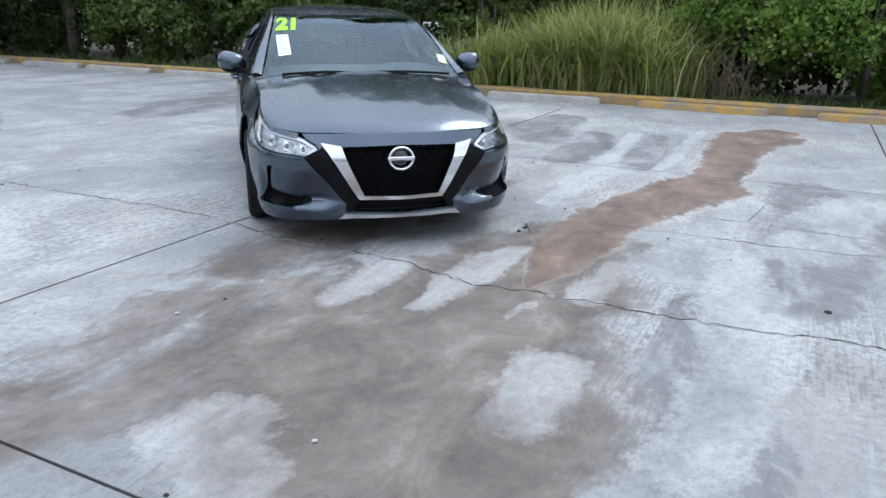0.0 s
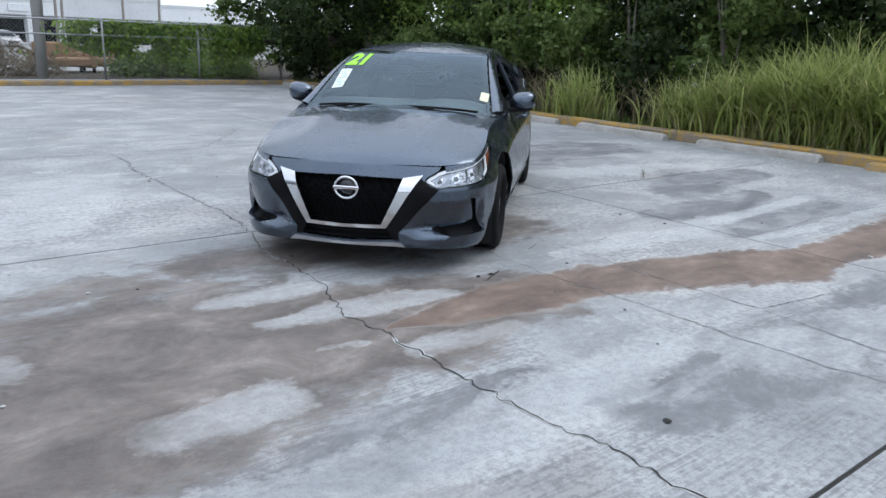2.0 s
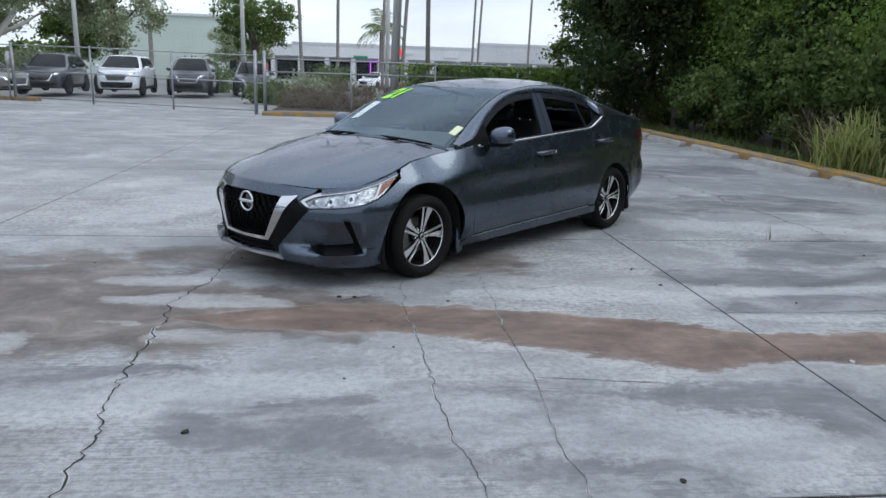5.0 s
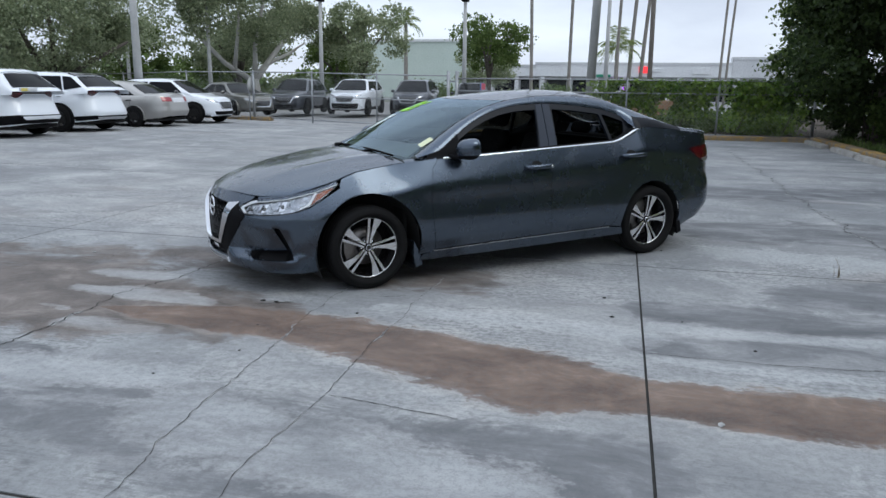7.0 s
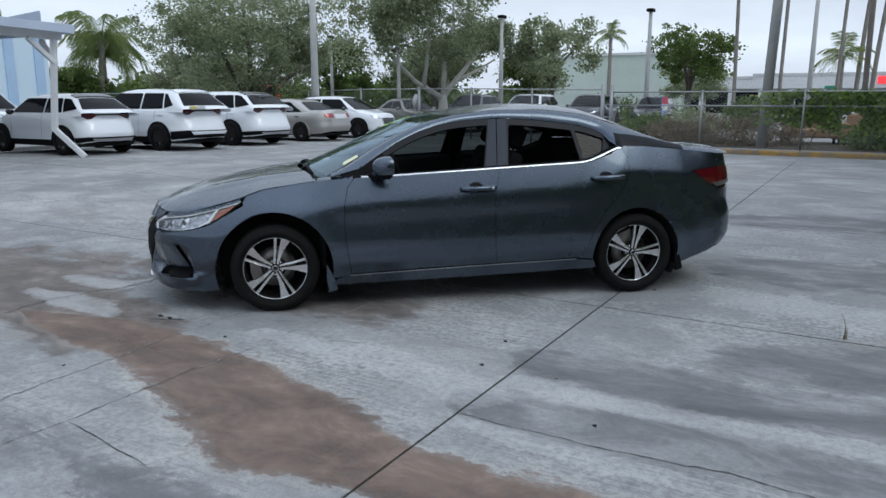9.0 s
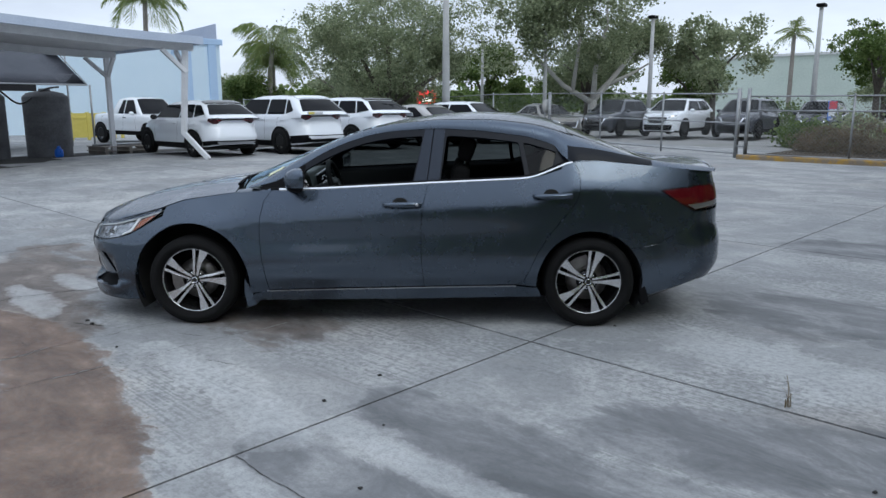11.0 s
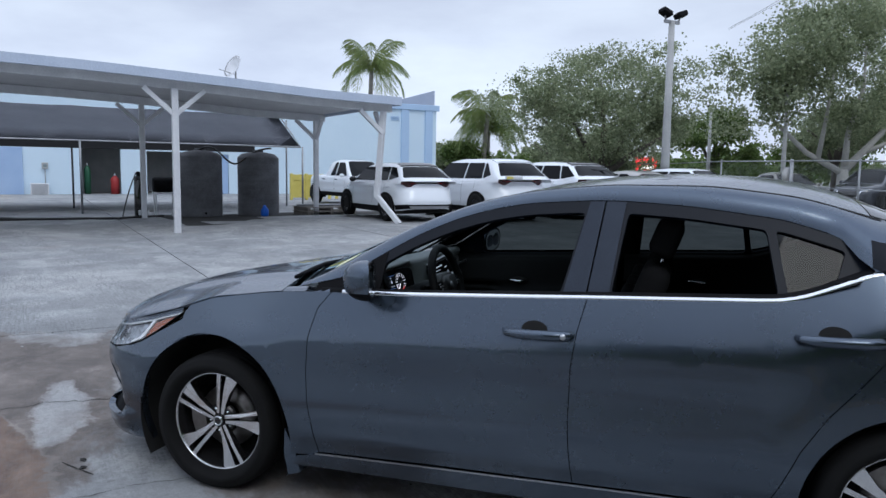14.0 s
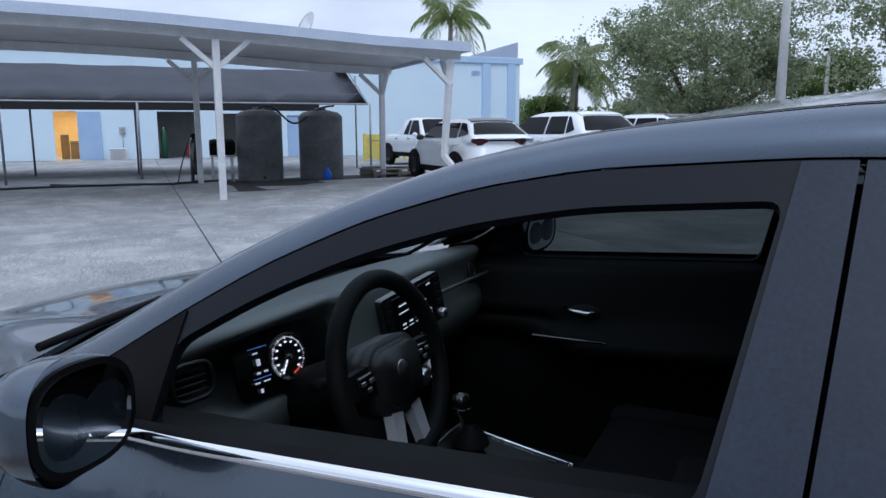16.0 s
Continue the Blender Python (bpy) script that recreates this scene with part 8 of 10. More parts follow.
# black surround beside the grille, chrome V, mesh and lower intake
gl_panel = piece("grille", surface_panel(sym(F([(0.0, 0.648), (0.47, 0.645), (0.50, 0.60), (0.46, 0.42), (0.36, 0.28), (0.36, 0.20), (0.0, 0.20)])), skirt, 0.04, rim=0, lift=-0.058), BLACK_PLASTIC, car, "black honeycomb grille")
bm = bmesh.new()
z, r = 0.350, 0
while z < 0.615:
    coarse = z > 0.46
    pitch, cw, ch = (0.058, 0.027, 0.0145) if coarse else (0.036, 0.0155, 0.0125)
    half = 0.215 + 0.131 * (z - 0.338) / 0.284
    n = int(2 * half / pitch)
    for k in range(n + 1):
        y = -half + 2 * half * k / n + (pitch / 2 if r % 2 else 0)
        if abs(y) > half or math.hypot(y, z - 0.553) < 0.085:
            continue
        p = Vector(skirt(sy(y), z))
        hexa = [(cw * math.cos(radians(60 * q)), ch * math.sin(radians(60 * q))) for q in range(6)]
        inner = [(a * 0.74, b * 0.68) for a, b in hexa]
        vo = [bm.verts.new((p.x + 0.030, p.y + a, p.z + b)) for a, b in hexa]
        vi = [bm.verts.new((p.x + 0.046, p.y + a, p.z + b)) for a, b in inner]
        for q in range(6):
            bm.faces.new((vo[q], vo[(q + 1) % 6], vi[(q + 1) % 6], vi[q]))
    z += 0.0265 if coarse else 0.0235
    r += 1
piece("grille_mesh", bm, GLOSS_BLACK, gl_panel, "gloss black honeycomb cells")
for sg in (1, -1):
    fin = [(sg * s, z) for s, z in F([(0.470, 0.622), (0.492, 0.590), (0.566, 0.553), (0.451, 0.421), (0.333, 0.280), (0.338, 0.234), (0.30, 0.234), (0.262, 0.312), (0.36, 0.48), (0.42, 0.585)])]
    piece("black_surround", surface_panel(fin, skirt, 0.02, rim=0.02, lift=0.004), BLACK_PLASTIC, gl_panel)
    blade = [(sg * s, z) for s, z in F([(0.356, 0.622), (0.478, 0.638), (0.430, 0.585), (0.385, 0.525), (0.312, 0.400), (0.255, 0.312), (0.226, 0.334), (0.29, 0.475)])]
    piece("chrome_blade", surface_panel(blade, skirt, 0.02, rim=0.03, lift=0.012), CHROME, gl_panel, "chrome side bar of the grille")
piece("chrome_bar", surface_panel(sym(F([(0.0, 0.333), (0.232, 0.337), (0.254, 0.313), (0.0, 0.312)])), skirt, 0.03, rim=0.03, lift=0.012), CHROME, gl_panel)
bm = bmesh.new()
for z in (0.25, 0.285):
    add_tube(bm, [Vector(skirt(sy(y), z)) + Vector((0.015, 0, 0)) for y in np.linspace(-0.33, 0.33, 9)], 0.0045, 6)
piece("lower_bar", bm, BLACK_PLASTIC, gl_panel)
piece("chin", surface_panel(sym(F([(0.0, 0.216), (0.350, 0.222), (0.378, 0.194), (0.0, 0.198)])), skirt, 0.04, rim=0.03, lift=0.010), SATIN_METAL, car, "satin metal lip under the bumper")
# emblem as a plain ring and bar
bm = bmesh.new()
c = Vector(skirt(0.0, 0.553)) + Vector((0.028, 0, 0))
ring = [(0.066 * math.cos(a), 0.066 * math.sin(a)) for a in np.linspace(0, 2 * math.pi, 33)[:-1]]
add_tube(bm, [c + Vector((0.10 * (b - 0) * 0.25, a * 1.1, b)) for a, b in ring + ring[:1]], 0.0085, 8, cap=False)
add_box(bm, c.x - 0.012, c.x + 0.006, -0.083, 0.083, c.z - 0.011, c.z + 0.011, 0.004)
piece("emblem", bm, CHROME, gl_panel, "chrome ring with a cross bar")
piece("emblem_back", lathe_bm([(0.0, 0), (0.066, 0), (0.066, 0.01)], 32, "x"), GLOSS_BLACK, gl_panel, m=Matrix.Translation(c + Vector((0.006, 0, 0))))
# side intakes
for sg in (1, -1):
    back = [(sg * s, z) for s, z in shrunk(intake, -0.012)]
    piece("side_intake", surface_panel(back, skirt, 0.04, rim=0, lift=-0.03), BLACK_PLASTIC, car, "black side intake in the bumper")
    slat = [(sg * s, z) for s, z in F([(0.58, 0.284), (0.70, 0.290)]) + S([(-1.95, 0.294), (-1.925, 0.292), (-1.95, 0.283)]) + F([(0.70, 0.279), (0.60, 0.275)])]
    piece("intake_slat", surface_panel(slat, skirt, 0.03, rim=0.015, lift=-0.012), BLACK_PLASTIC, car)
# headlamps
lamp_outline = lamp_top + lamp_low
# dark and bright speckle in the colour imitates reflections from many facets
BRIGHT_BOWL = speckled("faceted_reflector", (0.05, 0.055, 0.065), (0.66, 0.69, 0.73), 34, 0.16, 0.5, 70, 0.006, Metallic=0.95)
WHITE_STRIP = Mat("white_strip", (0.80, 0.82, 0.84), 0.22).m
for sg in (1, -1):
    lo = [(sg * s, z) for s, z in lamp_outline]
    lens = piece("headlamp", surface_panel(lo, skirt, 0.03, rim=0.0, lift=0.001, gap=0.003), LENS_GLASS, car, "clear headlamp with bright reflector")
    lens.visible_shadow = False
    piece("reflector", surface_panel(lo, skirt, 0.025, rim=0, lift=-0.024), BRIGHT_BOWL, lens, "bright reflector bowl")
    piece("lamp_rim", surface_panel(lo, skirt, 0.03, holes=[shrunk(lo, 0.0025)], rim=0.02, lift=-0.001, gap=0.001), GLOSS_BLACK, lens)
    # added filler strip in body colour over the dark gap under the bonnet
    brow = lamp_top[2:-1]
    seat_ = [(sg * s, z - 0.016) for s, z in brow] + [(sg * s, float(skirt_top(s)) - 0.001) for s, z in brow[::-1]]
    piece("lamp_gap_filler", surface_panel(seat_, skirt, 0.03, rim=0.0, lift=-0.004), GREY_PAINT, lens, "body-coloured filler added in the gap below the bonnet edge")
    amb = [(sg * s, z) for s, z in S([(-1.600, 0.756), (-1.665, 0.742), (-1.735, 0.716), (-1.785, 0.644), (-1.705, 0.690)])]
    piece("turn_signal", surface_panel(amb, skirt, 0.03, rim=0.012, lift=-0.012), AMBER_LENS, lens, "amber turn signal")
    # tilted chrome facets, each a bowl wall, and a small dark projector in each
    for st, z0, w, h in ((sy(0.55), 0.586, 0.050, 0.046), (sy(0.645), 0.592, 0.068, 0.060), (sy(0.75), 0.606, 0.080, 0.068)):
        for q, (u0, u1, lf) in enumerate(((0.0, 0.34, -0.012), (0.42, 0.98, -0.022))):
            unit = [(sg * (st + w * u + k * 0.022), z0 + b) for u, k, b in ((u0, 0, 0.0), (u1, 0, 0.006), (u1, 1, h), (u0, 1, h - 0.008))]
            piece("lamp_facet", surface_panel(unit, skirt, 0.02, rim=0.012, lift=lf), CHROME if q else BRIGHT_BOWL, lens)
        eye = [(sg * (st + w * 0.78 + 0.013 * math.cos(a)), z0 + h * 0.45 + 0.013 * math.sin(a)) for a in np.linspace(0, 2 * math.pi, 13)[:-1]]
        piece("projector", surface_panel(eye, skirt, 0.01, rim=0.004, lift=-0.014), GLOSS_BLACK, lens)
    # one silver light band: along the upper edge, hooking down at the inner end, and slanting down before the amber
    up = [(a, b - 0.004) for a, b in lamp_top[:-1]]
    band_up = up + [(a, b - 0.017) for a, b in up[::-1]]
    hook = F([(0.496, 0.606), (0.512, 0.620), (0.545, 0.592), (0.565, 0.574), (0.548, 0.575)])
    slant = S([(-1.752, 0.722), (-1.732, 0.724), (-1.792, 0.640), (-1.86, 0.613), (-1.86, 0.623), (-1.806, 0.648)])
    for o in (band_up, hook, slant):
        piece("light_strip", surface_panel([(sg * s, z) for s, z in o], skirt, 0.03, rim=0.01, lift=-0.006), WHITE_STRIP, lens, "white light strip")
# bonnet
hood_out = [(x, float(hood_w(x)) - 0.002) for x in (-1.92, -1.90, -1.87, -1.765, -1.66, -1.6, -1.54, -1.42, -1.15, -1.05)]
rear_edge = [(-1.075, 0.62), (-1.12, 0.45), (-1.16, 0.2), (-1.17, 0.0)]
nose_edge = [(nose_x(y) + 0.001, y) for y in (0.0, 0.12, 0.24, 0.36, 0.46, 0.54, 0.60, 0.64, 0.68)]
half = nose_edge + hood_out + rear_edge
full = half + [(x, -y) for x, y in half[::-1] if y > 0]
piece("bonnet", surface_panel(full, hood_top, 0.04, gap=0.002), GREY_PAINT, car)
# the wings' tops run back along the foot of the windscreen pillars
for sg in (1, -1):
    bm = bmesh.new()
    rows_ = []
    for x in np.linspace(-1.045, -0.80, 10):
        p = Vector(side(x, float(skirt_top(sx(x))) - 0.001))
        q = Vector((x, -0.735 if x < -0.93 else -0.735 - 0.085 * (x + 0.93) / 0.13, p.z + 0.012))
        rows_.append([bm.verts.new((v.x, v.y * sg, v.z + e)) for v, e in ((p, 0), (p.lerp(q, 0.35), 0.006), (p.lerp(q, 0.7), 0.006), (q, 0))])
    for r0, r1 in zip(rows_, rows_[1:]):
        for j in range(3):
            bm.faces.new((r0[j], r1[j], r1[j + 1], r0[j + 1])).smooth = True
    bmesh.ops.recalc_face_normals(bm, faces=bm.faces)
    if sum(f.normal.z for f in bm.faces) < 0:
        bmesh.ops.reverse_faces(bm, faces=bm.faces)
    piece("wing_top", bm, GREY_PAINT, car)
# cowl panel with wipers
cowl = [(-1.19, 0.0), (-1.18, 0.25), (-1.13, 0.45), (-1.03, 0.65), (-0.98, 0.755), (-0.90, 0.735), (-0.86, 0.5), (-0.88, 0.0)]
cowl = cowl + [(x, -y) for x, y in cowl[::-1] if y > 0]
piece("cowl_panel", surface_panel(cowl, lambda x, y: (x, -y, 0.912 - 0.03 * abs(y) ** 2 + 0.05 * (x + 1.0)), 0.05, rim=0), BLACK_PLASTIC, car, "black plastic cowl under the windscreen")
for y0, y1 in ((-0.02, 0.64), (-0.60, -0.08)):
    bm = bmesh.new()
    pts = [Vector((-1.10 + 0.06 * abs(t - 0.5), -(y0 + (y1 - y0) * t), 0.962 + 0.012 * math.sin(t * 3.1) - 0.025 * abs(y0 + (y1 - y0) * t))) for t in np.linspace(0, 1, 9)]
    add_tube(bm, pts, 0.009, 6)
    add_tube(bm, [pts[4], pts[4] + Vector((-0.03, 0.10, -0.02)), pts[4] + Vector((-0.03, 0.25, -0.05))], 0.011, 6)
    piece("wiper", bm, BLACK_PLASTIC, car, "black windscreen wiper")
# windscreen, roof, rear window, boot lid
def band(x0, x1, inset, n=14, x0mid=None, x1mid=None):
    xs = np.linspace(x0, x1, n)
    a = [(x, float(roof_w(x)) - inset) for x in xs]
    return a + [(x, -y) for x, y in a[::-1]]


ws = piece("windscreen", surface_panel(band(-1.0, -0.03, 0.012), cabin_top, 0.05, rim=0.0), CAR_GLASS, car, "clear windscreen with a dark edge")
ws_out = band(-1.0, -0.03, 0.012)
piece("windscreen_edge", surface_panel(ws_out, cabin_top, 0.05, holes=[shrunk(rounded(ws_out, 0.08), 0.038)], rim=0.0, lift=-0.004), DARK_LINER, ws, "black ceramic edge")
piece("roof_panel", surface_panel(band(-0.026, 1.22, 0.0, 24), cabin_top, 0.05, gap=0.002), GREY_PAINT, car)
piece("rear_window", surface_panel(band(1.224, 1.83, 0.02), cabin_top, 0.05, rim=0.0), TINT_GLASS, car)
piece("boot_lid", surface_panel(band(1.835, 2.25, 0.0), cabin_top, 0.04, gap=0.002), GREY_PAINT, car)
tail_edge = [skirt(HALF - d, 1.036) for d in (0.0, 0.15, 0.30, 0.42, 0.52, 0.60)]
bm = bmesh.new()
rows_ = []
for p in [(q[0], -q[1], q[2]) for q in tail_edge[:0:-1]] + tail_edge:
    x0 = min(2.245, p[0] - 0.02)
    z0 = cabin_top(x0, min(abs(p[1]), 0.6))[2] + 0.002
    rows_.append([bm.verts.new((x0, p[1], z0)), bm.verts.new((p[0] - 0.02, p[1], max(z0 + 0.006, 1.075))), bm.verts.new((p[0] + 0.004, p[1], 1.066)), bm.verts.new((p[0] + 0.002, p[1], 1.034))])
for r0, r1 in zip(rows_, rows_[1:]):
    for k in range(3):
        bm.faces.new((r0[k], r1[k], r1[k + 1], r0[k + 1])).smooth = True
bmesh.ops.recalc_face_normals(bm, faces=bm.faces)
piece("boot_lip", bm, GREY_PAINT, car)
# roof rails from windscreen foot to tail, with the black strip on the rear pillar
rail_out = [(x, 0.0) for x in np.linspace(-0.93, 2.2, 64)] + [(x, 1.0) for x in np.linspace(2.2, -0.93, 64)]


def rail_mesh(t0, t1, x0, x1, lift=0.0, n=70, m=7, edge=0.0):
    bm = bmesh.new()
    g = [[bm.verts.new(rail(x, t0 + (t1 - t0) * j / m)) for j in range(m + 1)] for x in np.linspace(x0, x1, n)]
    for i in range(n - 1):
        for j in range(m):
            bm.faces.new((g[i][j], g[i + 1][j], g[i + 1][j + 1], g[i][j + 1])).smooth = True
    bm.normal_update()
    if sum(f.normal.y for f in bm.faces) > 0:
        bmesh.ops.reverse_faces(bm, faces=bm.faces)
    bm.normal_update()
    if lift:
        for v in bm.verts:
            v.co += v.normal * lift
    return bm


def both_bm(name, make, material, label="", parent=None, smooth=True):
    a = piece(name, make(), material, parent or car, label, smooth)
    bm = make()
    bmesh.ops.scale(bm, vec=(1, -1, 1), verts=bm.verts)
    bmesh.ops.reverse_faces(bm, faces=bm.faces)
    b = piece(name, bm, material, parent or car, label, smooth)
    return a, b


both_bm("roof_rail", lambda: rail_mesh(0, 1, -0.95, 2.22), GREY_PAINT)
both_bm("pillar_strip", lambda: rail_mesh(0.02, 0.42, 1.20, 1.76, 0.003, 24, 4), FRAME_BLACK, "gloss black strip on the rear pillar")
both_bm("roof_seam", lambda: rail_mesh(0.93, 0.985, -0.2, 1.25, 0.001, 40, 2), DARK_LINER)
# side windows: dark frames, glass and the bright belt strip
belt = lambda x: float(skirt_top(sx(x)))
def dlo_line(x0, x1, n, off):
    return [(x, float(dlo_top(x)) - off) for x in np.linspace(x0, x1, n)]


frame_front = [(x, belt(x) + 0.002) for x in np.linspace(-0.80, 0.254, 14)] + dlo_line(0.294, -0.80, 26, 0.002)
frame_rear = [(x, belt(x) + 0.002) for x in np.linspace(0.259, 1.22, 16)] + [(1.235, 1.14)] + dlo_line(1.205, 0.300, 20, 0.002)
glass_front = [(x, belt(x) + 0.006) for x in np.linspace(-0.585, 0.158, 10)] + dlo_line(0.222, -0.10, 8, 0.046) + dlo_line(-0.14, -0.578, 10, 0.046)
glass_rear = [(x, belt(x) + 0.008) for x in np.linspace(0.345, 0.915, 10)] + dlo_line(0.875, 0.385, 10, 0.046)
glass_fix = [(x, belt(x) + 0.008) for x in np.linspace(0.945, 1.10, 6)] + dlo_line(1.13, 0.905, 8, 0.044)
gf_r, gr_r, gx_r = rounded(glass_front, 0.03), rounded(glass_rear, 0.02), rounded(glass_fix, 0.015)
both("window_frame", surface_panel(frame_front, house, 0.03, holes=[gf_r], rim=0.02, gap=0.001), FRAME_BLACK, "black window frame", )
both("window_frame", surface_panel(frame_rear, house, 0.03, holes=[gr_r, gx_r], rim=0.02, gap=0.001), FRAME_BLACK, "black window frame")
# the two windows of the driver's side are wound down; the other panes are tinted
for outline in (gf_r, gr_r, gx_r):
    me = surface_panel(outline, house, 0.06, rim=0.0, lift=-0.012)
    piece("side_window", mirrored(me), TINT_GLASS, car, "dark tinted side window")
    if outline is gx_r:
        piece("side_window", me, TINT_GLASS, car, "dark tinted side window")
pill = [(0.168, belt(0.168) + 0.010), (0.2535, belt(0.25) + 0.006)] + dlo_line(0.2935, 0.236, 5, 0.006)
pill2 = [(0.2595, belt(0.26) + 0.006), (0.338, belt(0.338) + 0.010)] + dlo_line(0.374, 0.3005, 5, 0.006)
# black film; its slate-blue base stands in for reflected sky, gloss kept low
PILLAR = speckled("black_film_sky_tint", (0.027, 0.034, 0.050), (0.038, 0.047, 0.066), 5, 0.38, 0.03, 160, Specular_IOR_Level=0.16)
both("pillar_cover", surface_panel(pill, house, 0.04, rim=0.008, lift=0.004), PILLAR)
both("pillar_cover", surface_panel(pill2, house, 0.04, rim=0.008, lift=0.004), PILLAR)


def belt_strip(x0, x1, n, dz0, dz1, out0, out1):
    bm = bmesh.new()
    rows_ = []
    for x in np.linspace(x0, x1, n):
        b = belt(x)
        ps, ph = Vector(side(x, b)), Vector(house(x, b + dz1))
        rows_.append([bm.verts.new((x, ps.y + 0.002, b - 0.008)), bm.verts.new((x, ps.y - out0, b - 0.003)), bm.verts.new((x, ps.y * 0.6 + ph.y * 0.4 - out1, b + dz0)), bm.verts.new((x, ph.y - 0.004, b + dz1))])
    for a, b in zip(rows_, rows_[1:]):
        for j in range(3):
            bm.faces.new((a[j], b[j], b[j + 1], a[j + 1])).smooth = True
    bm.normal_update()
    if sum(f.normal.y for f in bm.faces) > 0:
        bmesh.ops.reverse_faces(bm, faces=bm.faces)
    return bm


both_bm("belt_strip", lambda: belt_strip(-0.74, 1.228, 60, 0.008, 0.012, 0.004, 0.006), CHROME, "chrome strip below the side windows")
both_bm("belt_seal", lambda: belt_strip(-0.84, 1.20, 40, 0.012, 0.016, 0.0, 0.0), BLACK_PLASTIC)
# tail lamps, rear bumper, boot face
tl = S([(1.83, 0.934), (2.10, 0.960)]) + [(sx(2.10) + 0.30, 0.965), (sx(2.10) + 0.28, 0.83)] + S([(2.06, 0.80), (1.955, 0.845)])
for sg in (1, -1):
    tlo = [(sg * s, z) for s, z in tl]
    t_ = piece("tail_lamp", surface_panel(tlo, skirt, 0.03, rim=0.01, lift=0.004, gap=0.003), RED_LENS, car, "dark red tail lamp")
    piece("lamp_edge", surface_panel(tlo, skirt, 0.03, rim=0, lift=-0.006, gap=-0.006), GLOSS_BLACK, t_)
    wl_ = [(sg * s, z) for s, z in S([(2.0, 0.838), (2.06, 0.806)]) + [(sx(2.10) + 0.2, 0.835), (sx(2.10) + 0.2, 0.86)]]
    piece("clear_strip", surface_panel(wl_, skirt, 0.03, rim=0.004, lift=0.006), SATIN_METAL, t_)
rear_low = LINE_D + [(sx(2.10) + 0.30, 0.80), (HALF, 0.80), (HALF, 0.33), (HALF - 0.5, 0.325)] + S([(2.10, 0.305), (1.95, 0.262), (1.80, 0.225), (1.715, 0.215)]) + S(arc(*WHEEL_R, ARCH_R, -12, 41))
both("rear_bumper", surface_panel(rear_low, skirt, 0.035, gap=0.002), GREY_PAINT)
both("boot_face", surface_panel([(sx(2.10) + 0.31, 0.965), (sx(2.11), 0.965)] + [(s, float(skirt_top(s))) for s in np.linspace(sx(2.10), HALF, 7)] + [(HALF, 0.805), (sx(2.10) + 0.31, 0.805)], skirt, 0.04, rim=0.01), GREY_PAINT)
# inner shell that closes the body behind the joints
for sg in (1, -1):
    def shell(s, z):
        p = Vector(skirt(s, z))
        n = Vector((float(np.interp(abs(s), PS, NX)), float(np.interp(abs(s), PS, NY)) * (-1 if s >= 0 else 1), 0))
        return tuple(p - n * 0.03)
    low = [(sg * s, z) for s, z in S([(-0.96, 0.20), (-0.3, 0.20), (0.3, 0.21), (1.0, 0.23)])]
    upp = [(sg * sx(x), belt(x) - 0.012) for x in np.linspace(1.7, -1.5, 22)]
    outl = low + [(sg * s, z) for s, z in S(arc(*WHEEL_R, ARCH_R + 0.012, 195, 60))] + upp + [(sg * s, z) for s, z in S(arc(*WHEEL_F, ARCH_F + 0.012, 120, -12))]
    piece("inner_shell", surface_panel(outl, shell, 0.06, rim=0.0), DARK_LINER, car)
# wheel wells and floor pan
for wx, wz in (WHEEL_F, WHEEL_R):
    for sg in (1, -1):
        bm = bmesh.new()
        wr = (ARCH_F if wx < 0 else ARCH_R) + 0.006
        rings = []
        for yy in (-0.865, -0.55):
            rings.append([bm.verts.new((wx + wr * math.cos(a), yy * sg, wz + wr * math.sin(a))) for a in np.linspace(-0.5, math.pi + 0.5, 33)])
        for k in range(32):
            bm.faces.new((rings[0][k], rings[0][k + 1], rings[1][k + 1], rings[1][k]))
        bm.faces.new(rings[1])
        piece("wheel_well", bm, DARK_LINER, car, "black wheel well liner")
for nm, bx in (("front_undertray", (-2.05, -1.70, -0.66, 0.66, 0.16, 0.22)), ("floor_pan", (-1.70, 1.70, -0.55, 0.55, 0.17, 0.25)), ("rear_undertray", (1.70, 2.08, -0.60, 0.60, 0.23, 0.29)), ("engine_block", (-1.75, -1.0, -0.52, 0.52, 0.255, 0.80))):
    piece(nm, box_bm(*bx, 0.02), DARK_LINER, car)
for sg in (1, -1):
    piece("floor_side", box_bm(-0.98, 0.98, min(0.552 * sg, 0.80 * sg), max(0.552 * sg, 0.80 * sg), 0.19, 0.25, 0.02), DARK_LINER, car)
# mud flaps
for wx, x0, x1, z0, z1 in ((WHEEL_F[0], -0.998, -0.945, 0.118, 0.325), (WHEEL_R[0], 1.70, 1.745, 0.155, 0.36)):
    for sg in (1, -1):
        bm = bmesh.new()
        pts = [(x0, z1), (x1, z0 + 0.10), (x1 + 0.02, z0 + 0.02), (x0 + 0.015, z0), (x0 - 0.004, z0 + 0.1)]
        add_plate(bm, pts, 0.66, 0.868, Matrix.Rotation(radians(90), 4, "X"))
        if sg < 0:
            bmesh.ops.scale(bm, vec=(1, -1, 1), verts=bm.verts)
        bmesh.ops.recalc_face_normals(bm, faces=bm.faces)
        piece("mud_flap", bm, BLACK_PLASTIC if wx > 0 else GREY_PAINT, car)


